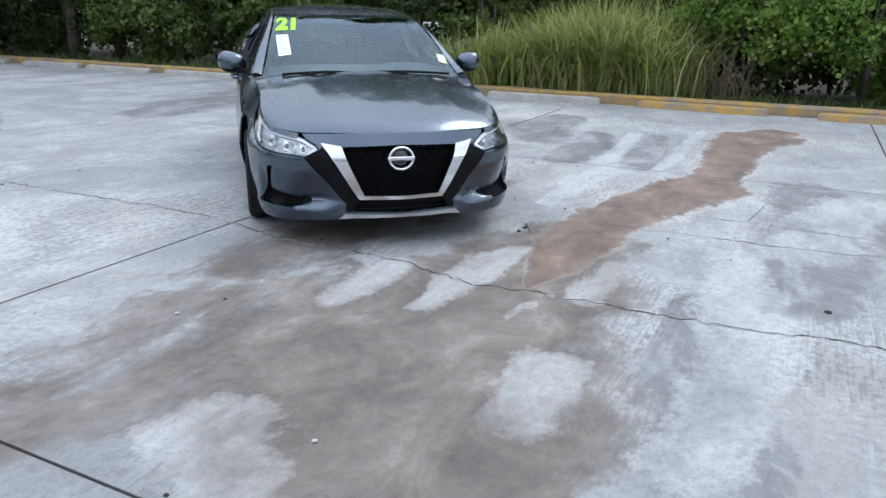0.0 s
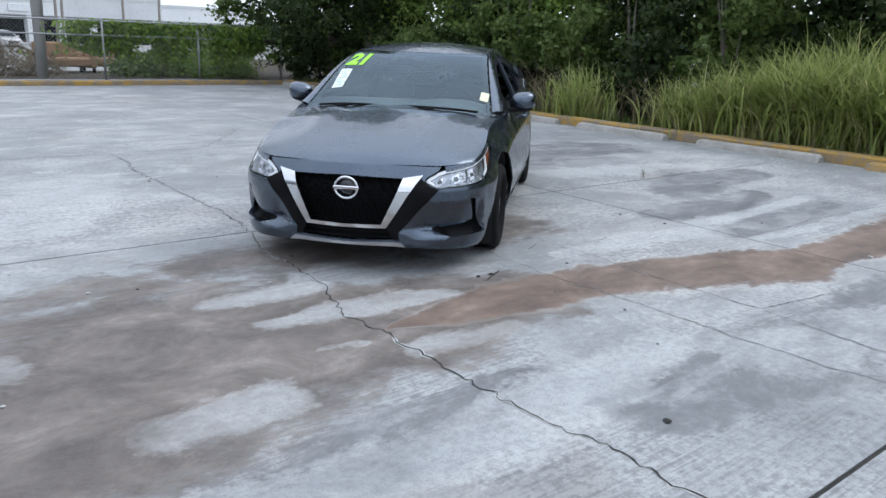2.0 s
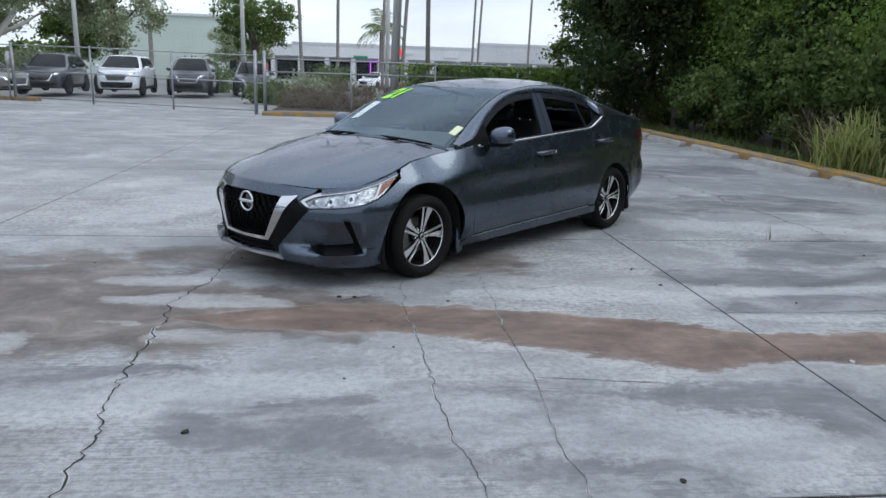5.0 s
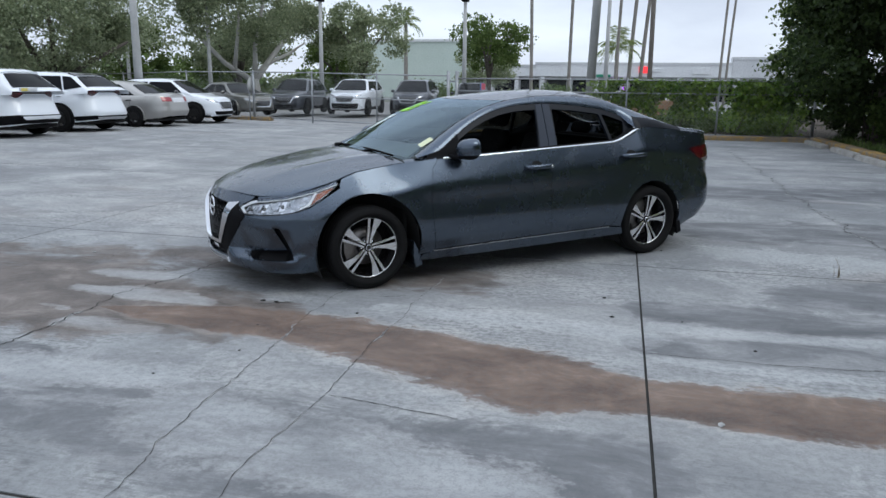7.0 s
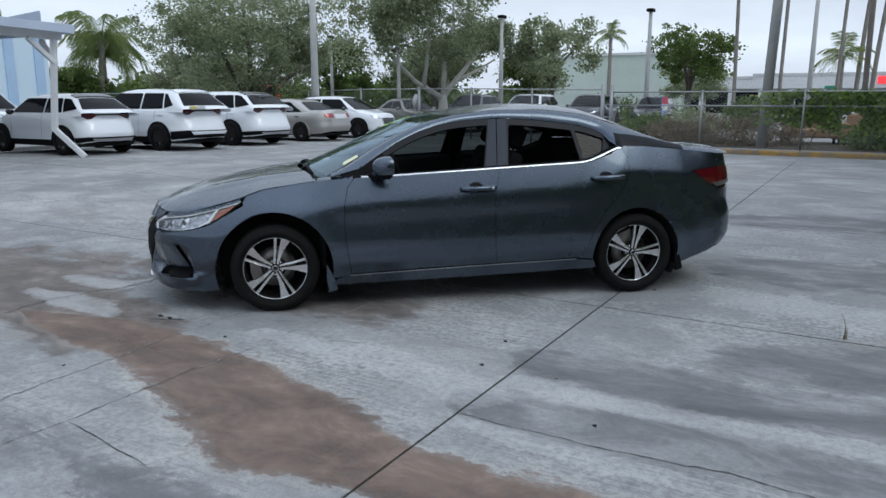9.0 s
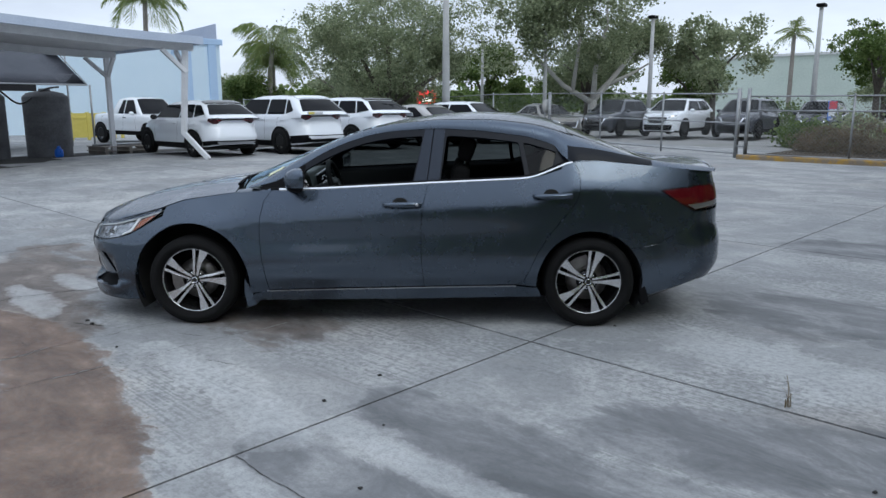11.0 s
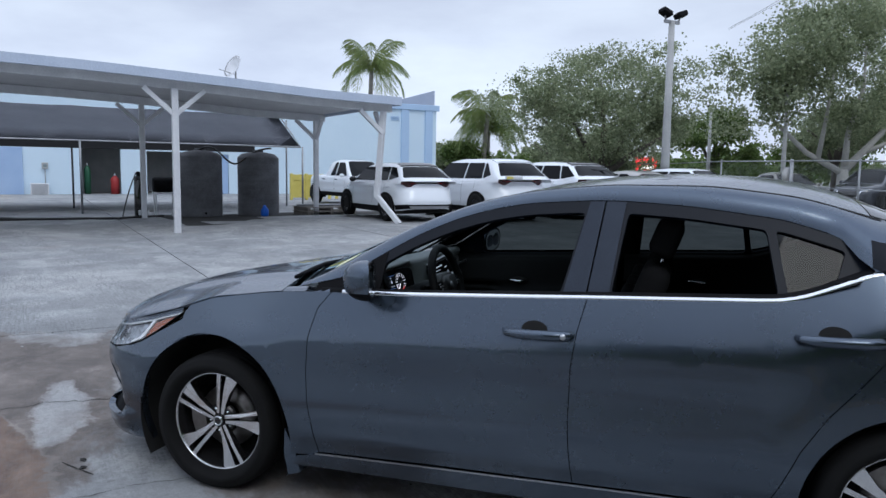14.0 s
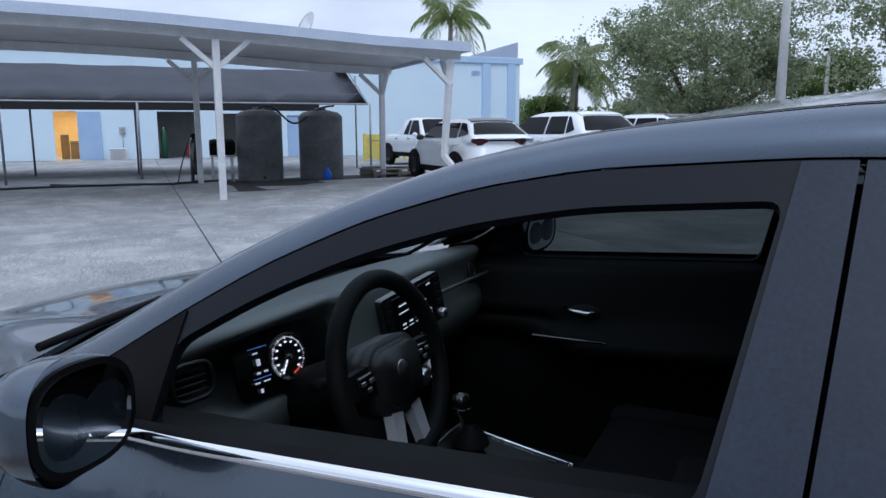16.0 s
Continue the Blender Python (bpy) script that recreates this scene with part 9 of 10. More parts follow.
# ---- wheels ----
def wheel_parts(parent, m, spin, spokes=True):
    """A wheel that faces -y in its own space."""
    w = piece("wheel", lathe_bm([(0.218, 0.0), (0.221, -0.062), (0.2235, -0.071), (0.2205, -0.076), (0.2165, -0.073), (0.215, -0.066)], 64, "y"), ALLOY, parent, "five double-spoke machined alloy wheel")
    w.matrix_basis = m
    R = TYRE_R
    tyre = lathe_bm([(0.215, 0.11), (0.226, 0.105), (0.262, 0.118), (R - 0.018, 0.108), (R - 0.004, 0.085), (R, 0.055), (R, 0.033), (R - 0.007, 0.032), (R - 0.007, 0.026), (R, 0.025), (R, 0.005), (R - 0.007, 0.004), (R - 0.007, -0.002), (R, -0.003),
                     (R, -0.025), (R - 0.007, -0.026), (R - 0.007, -0.032), (R, -0.033), (R, -0.055), (R - 0.004, -0.085), (R - 0.016, -0.105), (R - 0.022, -0.108), (0.268, -0.115), (0.262, -0.118), (0.245, -0.113), (0.228, -0.090), (0.222, -0.072)], 72, "y")
    piece("tyre", tyre, RUBBER, w, "black rubber tyre with a worn tread")
    piece("barrel", lathe_bm([(0.2145, -0.066), (0.198, 0.0), (0.185, 0.09), (0.05, 0.09)], 48, "y"), ALLOY_BLACK, w)
    piece("brake_disc", lathe_bm([(0.06, 0.012), (0.142, 0.012), (0.142, 0.03), (0.06, 0.03), (0.06, 0.012)], 48, "y"), DISC_STEEL, w)
    bm = bmesh.new()
    add_plate(bm, [rot2((r, o), radians(200 - math.degrees(spin))) for r, o in ((0.10, -0.07), (0.165, -0.075), (0.175, 0.0), (0.165, 0.075), (0.10, 0.07))], -0.035, 0.02, Matrix.Rotation(radians(90), 4, "X"))
    piece("brake_caliper", bm, DISC_STEEL, w)
    for k in range(5):
        for sg in (1, -1):
            a = spin + 2 * math.pi * k / 5
            # a slim blade and one that fans out towards the rim
            o = [(0.030, 0.004), (0.030, 0.019), (0.075, 0.022), (0.135, 0.027), (0.216, 0.036), (0.218, 0.028), (0.218, 0.016), (0.12, 0.009)]
            if sg < 0:
                o = [(0.030, -0.004), (0.030, -0.018), (0.075, -0.024), (0.135, -0.040), (0.207, -0.076), (0.216, -0.050), (0.218, -0.014), (0.12, -0.007)]
            bm = bmesh.new()
            n = len(o)
            face = [bm.verts.new((*rot2(p, a), 0.066 - 0.010 * math.exp(-((math.hypot(*p) - 0.05) / 0.05) ** 2) + 0.0)) for p in o]
            mid = sum((Vector(rot2(p, a)) for p in o), Vector((0, 0))) / n
            back = [bm.verts.new((*(Vector(rot2(p, a)) * 0.75 + mid * 0.25), 0.030)) for p in o]
            bm.faces.new(face)
            for i in range(n):
                bm.faces.new((face[i], back[i], back[(i + 1) % n], face[(i + 1) % n]))
            bmesh.ops.recalc_face_normals(bm, faces=bm.faces)
            bmesh.ops.transform(bm, matrix=Matrix.Rotation(radians(90), 4, "X"), verts=bm.verts)
            bm.normal_update()
            me = bpy.data.meshes.new("spoke")
            for f in bm.faces:
                f.material_index = 0 if f.normal.y < -0.8 else 1
            bm.to_mesh(me)
            bm.free()
            me.materials.append(ALLOY)
            me.materials.append(ALLOY_BLACK)
            piece("spoke", me, None, w)
    for k in range(5):
        a = spin + 2 * math.pi * (k + 0.5) / 5
        piece("lug_nut", lathe_bm([(0.0, -0.052), (0.008, -0.05), (0.009, -0.03)], 8, "y"), CHROME, w, m=Matrix.Translation((0.052 * math.cos(a), 0, 0.052 * math.sin(a))))
    piece("hub_face", lathe_bm([(0.0, -0.045), (0.066, -0.045), (0.075, -0.02)], 40, "y"), ALLOY_BLACK, w)
    piece("hub_cap", lathe_bm([(0.0, -0.068), (0.024, -0.068), (0.027, -0.064), (0.027, -0.04)], 32, "y"), GLOSS_BLACK, w, "black hub cap with a bright ring")
    piece("cap_ring", lathe_bm([(0.017, -0.0685), (0.018, -0.071), (0.021, -0.071), (0.022, -0.0685)], 32, "y"), CHROME, w)
    return w


for (wx, wz), spin in ((WHEEL_F, 0.16), (WHEEL_R, 1.42)):
    wheel_parts(car, Matrix.Translation((wx, -0.775, wz)), spin)
    wheel_parts(car, Matrix.Translation((wx, 0.775, wz)) @ Matrix.Rotation(math.pi, 4, "Z"), spin)

# ---- door handles, mirrors ----
for x0, zz, dr in ((0.090, 0.842, fd), (1.093, 0.900, rd)):
    for sg, d_ in ((1, dr), (-1, fd2 if dr is fd else rd2)):
        p = Vector(side(x0, zz))
        bm = bmesh.new()
        pts = [Vector((-0.125, 0.004, 0.0)), Vector((-0.11, -0.028, 0)), Vector((-0.06, -0.040, 0.001)), Vector((0.0, -0.043, 0.002)), Vector((0.07, -0.041, 0.003)), Vector((0.118, -0.032, 0.004)), Vector((0.124, 0.0, 0.004))]
        add_tube(bm, pts, [0.011, 0.015, 0.0180, 0.0185, 0.0190, 0.0190, 0.017], 10)
        bmesh.ops.translate(bm, vec=p, verts=bm.verts)
        cup = [(0.062 * math.cos(a), 0.044 * math.sin(a)) for a in np.linspace(0, 2 * math.pi, 29)[:-1]]
        me_c = surface_panel([(sx(x0 - 0.01) + a, zz + 0.004 + b) for a, b in cup], skirt, 0.02, rim=0.0, lift=0.0015)
        me_d = surface_panel([(sx(x0 - 0.01) + a * 0.8, zz + 0.012 + b * 0.72) for a, b in cup], skirt, 0.02, rim=0.0, lift=0.0025)
        if sg < 0:
            bmesh.ops.scale(bm, vec=(1, -1, 1), verts=bm.verts)
            bmesh.ops.reverse_faces(bm, faces=bm.faces)
            me_c, me_d = mirrored(me_c), mirrored(me_d)
        piece("handle_cup", me_c, GREY_PAINT, d_)
        # flat dark patch drawn as the shade in the upper cup
        piece("cup_shade", me_d, DARK_LINER, d_, "dark patch painted as the shade behind the handle")
        piece("door_handle", bm, GREY_PAINT, d_, "body-coloured pull handle")
        if dr is fd and sg > 0:
            piece("lock_cover", lathe_bm([(0.0, 0.0), (0.011, 0.001), (0.011, 0.006)], 16, "y"), SATIN_METAL, d_, m=Matrix.Translation((p.x + 0.105, p.y - 0.055, p.z + 0.004)))


def mirror_shell(sg, low):
    """A rounded mirror housing, open shell in two parts: the painted cap and the black foot."""
    bm = bmesh.new()
    bmesh.ops.create_uvsphere(bm, u_segments=36, v_segments=24, radius=1)
    for v in bm.verts:
        x, y, z = v.co
        # flat towards the rear, full towards the front
        xx = -abs(x) ** 0.9 * 0.100 if x < 0 else x * 0.02
        yy = math.copysign(abs(y) ** 0.78, y) * 0.106
        out = -yy * sg / 0.106
        zz = math.copysign(abs(z) ** 0.82, z) * (0.080 + 0.006 * out)
        v.co = (xx + 0.022 * abs(out) * (1 if x < 0 else 0.3), yy, zz + 0.010 * out)
    bmesh.ops.delete(bm, geom=[f for f in bm.faces if (f.calc_center_median().z < -0.042) != low], context="FACES")
    if low:
        for v in bm.verts:
            v.co = (v.co.x * 0.97, v.co.y * 0.97, v.co.z)
    bmesh.ops.recalc_face_normals(bm, faces=bm.faces)
    for f in bm.faces:
        if f.normal.dot(f.calc_center_median()) < 0:
            f.normal_flip()
    return bm


MIRROR = Mat("mirror_glass", (0.62, 0.65, 0.67), 0.02, 1.0).m
for sg, dr in ((1, fd), (-1, fd2)):
    base = Matrix.Translation((-0.578, -0.938 * sg, 1.003)) @ Matrix.Rotation(radians(14 * sg), 4, "Z")
    mr = piece("door_mirror", mirror_shell(sg, False), GREY_PAINT, car, "rounded door mirror with a grey cap", True, base)
    piece("mirror_base", mirror_shell(sg, True), BLACK_PLASTIC, mr, "black lower shell", True)
    o = [(0.094 * math.copysign(abs(math.cos(a)) ** 0.75, math.cos(a)), 0.068 * math.copysign(abs(math.sin(a)) ** 0.75, math.sin(a)) - 0.095 * sg * math.copysign(abs(math.cos(a)) ** 0.75, math.cos(a)) * 0.09) for a in np.linspace(0, 2 * math.pi, 41)[:-1]]
    stand = Matrix.Rotation(radians(90), 4, "Z") @ Matrix.Rotation(radians(90), 4, "X")
    for nm, k, h0, h1, xo, mt, lb in (("mirror_rim", 1.06, -0.012, 0.004, 0.014, BLACK_PLASTIC, ""), ("mirror_glass", 0.93, 0.0, 0.004, 0.0155, MIRROR, "mirror glass")):
        bm = bmesh.new()
        add_plate(bm, [(a * k, b * k) for a, b in o], h0, h1, Matrix.Translation((xo, 0, 0.002)) @ stand)
        bmesh.ops.recalc_face_normals(bm, faces=bm.faces)
        piece(nm, bm, mt, mr, lb)
    bm = bmesh.new()
    add_tube(bm, [(-0.66, -0.80 * sg, 0.942), (-0.645, -0.85 * sg, 0.940), (-0.625, -0.90 * sg, 0.943), (-0.61, -0.95 * sg, 0.948)], [0.022, 0.017, 0.016, 0.018], 14)
    for v in bm.verts:
        v.co.x = -0.60 + (v.co.x + 0.60) * 1.35
    piece("mirror_arm", bm, BLACK_PLASTIC, car, "", True)
    # black corner piece in front of the window
    tri = [(-0.88, belt(-0.88) + 0.004), (-0.578, belt(-0.578) + 0.004)] + dlo_line(-0.572, -0.86, 9, 0.006)
    me = surface_panel(tri, house, 0.03, rim=0.01, lift=0.003)
    piece("corner_cover", me if sg > 0 else mirrored(me), BLACK_PLASTIC, car, "black corner cover at the mirror")




# ---- the saloon's inside ----
SCREEN_BLACK = Mat("screen_black", (0.004, 0.004, 0.005), 0.12).m
GLOW_WHITE = glow("dial_marks", (0.9, 0.85, 0.95), 0.9)
GLOW_SOFT = glow("screen_marks", (0.75, 0.78, 0.9), 0.35)
GLOW_RED = glow("red_button", (0.9, 0.06, 0.04), 0.5)
CARPET = speckled("black_carpet", (0.006, 0.006, 0.006), (0.014, 0.014, 0.014), 10, 0.98, 0.5, 400, 0.003)


def loft(rows, material, name, parent, label="", m=None):
    """A smooth sheet through rows of points."""
    bm = bmesh.new()
    g = [[bm.verts.new(p) for p in r] for r in rows]
    for a, b in zip(g, g[1:]):
        for k in range(len(a) - 1):
            bm.faces.new((a[k], a[k + 1], b[k + 1], b[k]))
    bmesh.ops.recalc_face_normals(bm, faces=bm.faces)
    return piece(name, bm, material, parent, label, True, m)


def soft_box(x0, x1, y0, y1, z0, z1, r=0.04, bulge=0.0):
    bm = box_bm(x0, x1, y0, y1, z0, z1, r, None, 4)
    for f in bm.faces:
        f.smooth = True
    return bm


# carpet, firewall, shelf behind the bench
piece("carpet", box_bm(-1.0, 1.25, -0.74, 0.74, 0.255, 0.285, 0.01), CARPET, car)
# unseen sheet, added to block light from the engine bay
piece("firewall", box_bm(-1.03, -0.99, -0.74, 0.74, 0.26, 0.88, 0.01), DARK_LINER, car)
piece("parcel_shelf", box_bm(1.36, 1.86, -0.60, 0.60, 0.975, 0.995, 0.005), TRIM_FABRIC, car)
piece("bench_bulkhead", box_bm(1.50, 1.54, -0.70, 0.70, 0.28, 0.97, 0.005), DARK_LINER, car)
# headliner and pillar linings
piece("headliner", surface_panel(band(0.0, 1.22, 0.015, 20), cabin_top, 0.07, rim=0.0, lift=-0.03), HEADLINER, car, "grey fabric headliner")


def lining():
    bm = rail_mesh(0.03, 0.90, -0.88, 1.80, -0.014, 50, 5)
    return bm


both_bm("pillar_lining", lining, TRIM_SOFT)
for sg in (1, -1):
    for x0, x1 in ((0.215, 0.350),):
        rows_ = []
        for z in np.linspace(0.95, 1.30, 8):
            lean = 0.10 * (z - 0.95)
            rows_.append([(x, -sg * (abs(house(x, z)[1]) - d), z) for x, d in ((x0 + lean, 0.012), (x0 + 0.02 + lean, 0.045), (x1 - 0.02 + lean, 0.045), (x1 + lean, 0.012))])
        loft(rows_, TRIM_SOFT, "pillar_lining", car)
# door linings with arm rest, pull and speaker
lin_prof = [(0.838, -0.004), (0.822, -0.004), (0.705, -0.014), (0.694, -0.024), (0.690, -0.04), (0.678, -0.09), (0.672, -0.135), (0.665, -0.16), (0.655, -0.21), (0.612, -0.232), (0.602, -0.245), (0.604, -0.275), (0.655, -0.300), (0.700, -0.34), (0.715, -0.45), (0.72, -0.68)]
for x0, x1 in ((-0.80, 0.240), (0.276, 1.16)):
    for sg in (1, -1):
        rows_ = []
        for x in np.linspace(x0, x1, 22):
            t = (x - x0) / (x1 - x0)
            arm = ease((t - 0.22) / 0.25) * ease((1.02 - t) / 0.1)
            rows_.append([(x, -sg * (y + (0.075 * (1 - arm) if -0.31 < dz < -0.2 else 0.0)), belt(x) + dz + (0.05 * (1 - arm) if -0.31 < dz < -0.2 else 0.0)) for y, dz in lin_prof])
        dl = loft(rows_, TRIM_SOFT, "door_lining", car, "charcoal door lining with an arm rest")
        xm = x0 + 0.44 * (x1 - x0)
        zb = belt(xm)
        hp = Vector((xm, -sg * 0.662, zb - 0.150))
        piece("pull_cup", lathe_bm([(0.0, 0.0), (0.026, 0.001), (0.030, 0.004)], 20, "y"), DARK_LINER, dl, m=Matrix.Translation(hp + Vector((0.02, sg * 0.008, 0))) @ Matrix.Diagonal((1.7, 1, 0.8, 1)))
        piece("pull_handle", tube_bm([hp + Vector((-0.05, 0.002 * sg, 0.006)), hp + Vector((-0.02, 0.018 * sg, 0.002)), hp + Vector((0.03, 0.02 * sg, -0.002)), hp + Vector((0.055, 0.012 * sg, 0.002))], [0.005, 0.008, 0.009, 0.006], 10), CHROME, dl, "chrome inner door handle", True)
        if x0 < 0:
            piece("switch_panel", box_bm(xm - 0.14, xm + 0.10, -sg * 0.622 - 0.018, -sg * 0.622 + 0.018, zb - 0.234, zb - 0.226, 0.003), GLOSS_BLACK, dl)

# dashboard
dash = piece("dashboard", box_bm(-1.0, -0.93, -0.70, 0.70, 0.60, 0.80, 0.02), TRIM_SOFT, car, "dark soft-touch dashboard")


def dash_rows():
    rows_ = []
    for y in np.linspace(-0.735, 0.735, 50):
        mid = math.exp(-((y - 0.01) / 0.17) ** 4)
        drv = math.exp(-((y + 0.40) / 0.19) ** 6)
        pas = ease((y - 0.1) / 0.2)
        end = 0.05 * (abs(y) / 0.735) ** 6
        brow = -0.70 + 0.045 * drv + 0.030 * mid + 0.03 * pas - end
        up = 0.014 * drv
        r = [(-1.06, 0.905), (-0.98, 0.935), (-0.88, 0.962), (brow - 0.07, 0.986 + up), (brow - 0.02, 0.992 + up), (brow, 0.985 + up), (brow + 0.004 - 0.02 * drv, 0.970 + up),
             (brow - 0.012 - 0.07 * drv + 0.03 * mid, 0.94), (brow - 0.010 - 0.07 * drv + 0.04 * mid, 0.87), (brow + 0.015 + 0.03 * mid, 0.845), (brow + 0.02 + 0.04 * mid, 0.80), (brow - 0.01 + 0.07 * mid, 0.74), (brow - 0.07 + 0.12 * mid, 0.66), (brow - 0.15 + 0.16 * mid, 0.55)]
        rows_.append([(x, y, z - 0.02 * (abs(y) / 0.735) ** 4) for x, z in r])
    return rows_


loft(dash_rows(), DASH_LIT, "dash_top", dash)
# a bright seam and a gloss strip across the passenger's side
piece("trim_strip", tube_bm([(-0.655, y, 0.905 - 0.01 * y) for y in np.linspace(0.14, 0.66, 12)], 0.006, 8), SATIN_METAL, dash)
# instruments: black panel, dial with marks, small display
face = Matrix.Translation((-0.652, -0.407, 0.917)) @ Matrix.Rotation(radians(-10), 4, "Z") @ Matrix.Rotation(radians(90 - 14), 4, "Y") @ Matrix.Rotation(radians(90), 4, "Z")
panel = bmesh.new()
add_plate(panel, rounded([(-0.125, -0.060), (0.125, -0.060), (0.125, 0.052), (0.08, 0.064), (-0.08, 0.064), (-0.125, 0.052)], 0.02), -0.012, -0.004)
inst = piece("instrument_panel", panel, SCREEN_BLACK, dash, "black instrument panel with lit dial", m=face)
piece("dial", lathe_bm([(0.0, 0.0), (0.044, 0.0), (0.0465, 0.003), (0.049, 0.0), (0.049, -0.006)], 48, "z"), GLOSS_BLACK, inst, "round speed dial")


def flat_bars(bars, h=0.0015):
    """Thin raised marks (x, y, half length, half width, degrees)."""
    bm = bmesh.new()
    for x, y, hl, hw, ang in bars:
        add_plate(bm, [(x + p[0], y + p[1]) for p in (rot2(q, radians(ang)) for q in ((-hl, -hw), (hl, -hw), (hl, hw), (-hl, hw)))], 0.0006, h)
    bmesh.ops.recalc_face_normals(bm, faces=bm.faces)
    return bm


marks = []
for k in range(41):
    a = 225 - 270 * k / 40
    c, s_ = math.cos(radians(a)), math.sin(radians(a))
    big = k % 4 == 0
    marks.append((0.0395 * c, 0.0395 * s_, 0.0026 if big else 0.0013, 0.0006 if big else 0.0003, a))
    if big:
        marks.append((0.0305 * c, 0.0305 * s_, 0.0028, 0.0017, 0))
piece("dial_scale", flat_bars(marks), GLOW_WHITE, inst, "white lit scale marks")
piece("scale_end", flat_bars([(0.0345 * math.cos(radians(a)), 0.0345 * math.sin(radians(a)), 0.0022, 0.0016, a + 90) for a in range(-76, -40, 6)]), GLOW_RED, inst, "red end of the scale")
piece("needle", flat_bars([(-0.010, -0.014, 0.019, 0.0009, 55)], 0.003), GLOW_WHITE, inst)
piece("dial_hub", lathe_bm([(0.0, 0.006), (0.006, 0.005), (0.007, 0.0)], 16, "z"), GLOSS_BLACK, inst)
for bar in [(-0.078, 0.026, 0.006, 0.0016, 0), (-0.074, 0.008, 0.0045, 0.0065, 0), (-0.078, -0.012, 0.004, 0.0022, 0), (-0.060, -0.012, 0.005, 0.0018, 0), (-0.085, -0.030, 0.006, 0.0018, 0), (-0.062, -0.030, 0.008, 0.0014, 0), (-0.078, -0.046, 0.003, 0.004, 0)]:
    piece("display_mark", flat_bars([bar]), GLOW_SOFT, inst)
BLUE_EDGE = glow("blue_edge", (0.15, 0.3, 0.8), 0.3)
for dy in (0.036, -0.022):
    piece("display_edge", flat_bars([(-0.071, dy, 0.022, 0.0006, 0)]), BLUE_EDGE, inst)


def vent(y, x, z, w, h, turn, name="air_vent"):
    m_ = Matrix.Translation((x, y, z)) @ Matrix.Rotation(radians(turn), 4, "Z") @ Matrix.Rotation(radians(90 - 8), 4, "Y") @ Matrix.Rotation(radians(90), 4, "Z")
    bm = bmesh.new()
    o = rounded([(-w, -h), (w, -h), (w, h), (-w, h)], 0.02)
    add_plate(bm, o, -0.03, -0.018)
    v_ = piece(name, bm, DARK_LINER, dash, "louvred air vent", m=m_)
    ring = rounded([(-w - 0.006, -h - 0.006), (w + 0.006, -h - 0.006), (w + 0.006, h + 0.006), (-w - 0.006, h + 0.006)], 0.024)
    piece("vent_ring", tube_bm([(p[0], p[1], 0.004) for p in ring + ring[:1]], 0.005, 8, False), HUB_SKIN, v_, "", True)
    for k in range(4):
        yy = -h + 2 * h * (k + 0.5) / 4
        piece("louvre", box_bm(-w * 0.95, w * 0.95, yy - 0.003, yy + 0.003, -0.016, 0.002, 0.001), HUB_SKIN, v_)
    return v_


vent(-0.618, -0.700, 0.926, 0.034, 0.026, -12)
vent(0.62, -0.70, 0.905, 0.036, 0.026, 12)
for y in (-0.045, 0.045):
    vent(y, -0.615, 0.825, 0.036, 0.020, 0)
# central screen with keys and marks
ctl, ctr_, cbr, cbl = Vector((-0.634, -0.075, 0.960)), Vector((-0.594, 0.125, 0.998)), Vector((-0.572, 0.125, 0.872)), Vector((-0.624, -0.075, 0.852))
ux = (ctr_ - ctl).normalized()
un = ux.cross((ctl - cbl).normalized()).normalized()
if un.x < 0:
    un = -un
uy = un.cross(ux)
if uy.z < 0:
    uy = -uy
ctr = (ctl + ctr_ + cbr + cbl) / 4 + un * 0.016
sm = Matrix((ux, uy, un)).transposed().to_4x4()
sm.translation = ctr
bm = bmesh.new()
add_plate(bm, rounded([(-0.112, -0.062), (0.112, -0.062), (0.112, 0.064), (-0.112, 0.064)], 0.012), -0.022, 0.0)
bmesh.ops.recalc_face_normals(bm, faces=bm.faces)
cs = piece("centre_screen", bm, GLOSS_BLACK, dash, "black centre screen with keys", m=sm)
piece("screen_pane", box_bm(-0.078, 0.078, -0.036, 0.054, 0.0005, 0.0025, 0.0008), SCREEN_BLACK, cs)
sb = [(-0.05 + 0.025 * k, -0.018, 0.007, 0.0022, 0) for k in range(5)] + [(-0.05 + 0.025 * k, -0.028, 0.008, 0.0012, 0) for k in range(5)]
sb += [(0.062, 0.045, 0.008, 0.0016, 0), (-0.03, 0.030, 0.028, 0.0020, 0), (-0.045, 0.012, 0.018, 0.0016, 0), (0.03, 0.012, 0.014, 0.0016, 0)]
for bar in sb:
    piece("screen_mark", flat_bars([bar], 0.0035), GLOW_SOFT, cs)
for k in range(4):
    for x in (-0.095, 0.095):
        piece("key", box_bm(x - 0.012, x + 0.012, -0.022 + 0.021 * k, -0.007 + 0.021 * k, 0.0, 0.003, 0.001), BLACK_PLASTIC, cs)
for x in (-0.095, 0.095):
    piece("knob", lathe_bm([(0.0, 0.016), (0.010, 0.016), (0.0125, 0.013), (0.0135, 0.0)], 24, "z"), SATIN_METAL, cs, m=Matrix.Translation((x, -0.046, 0)))
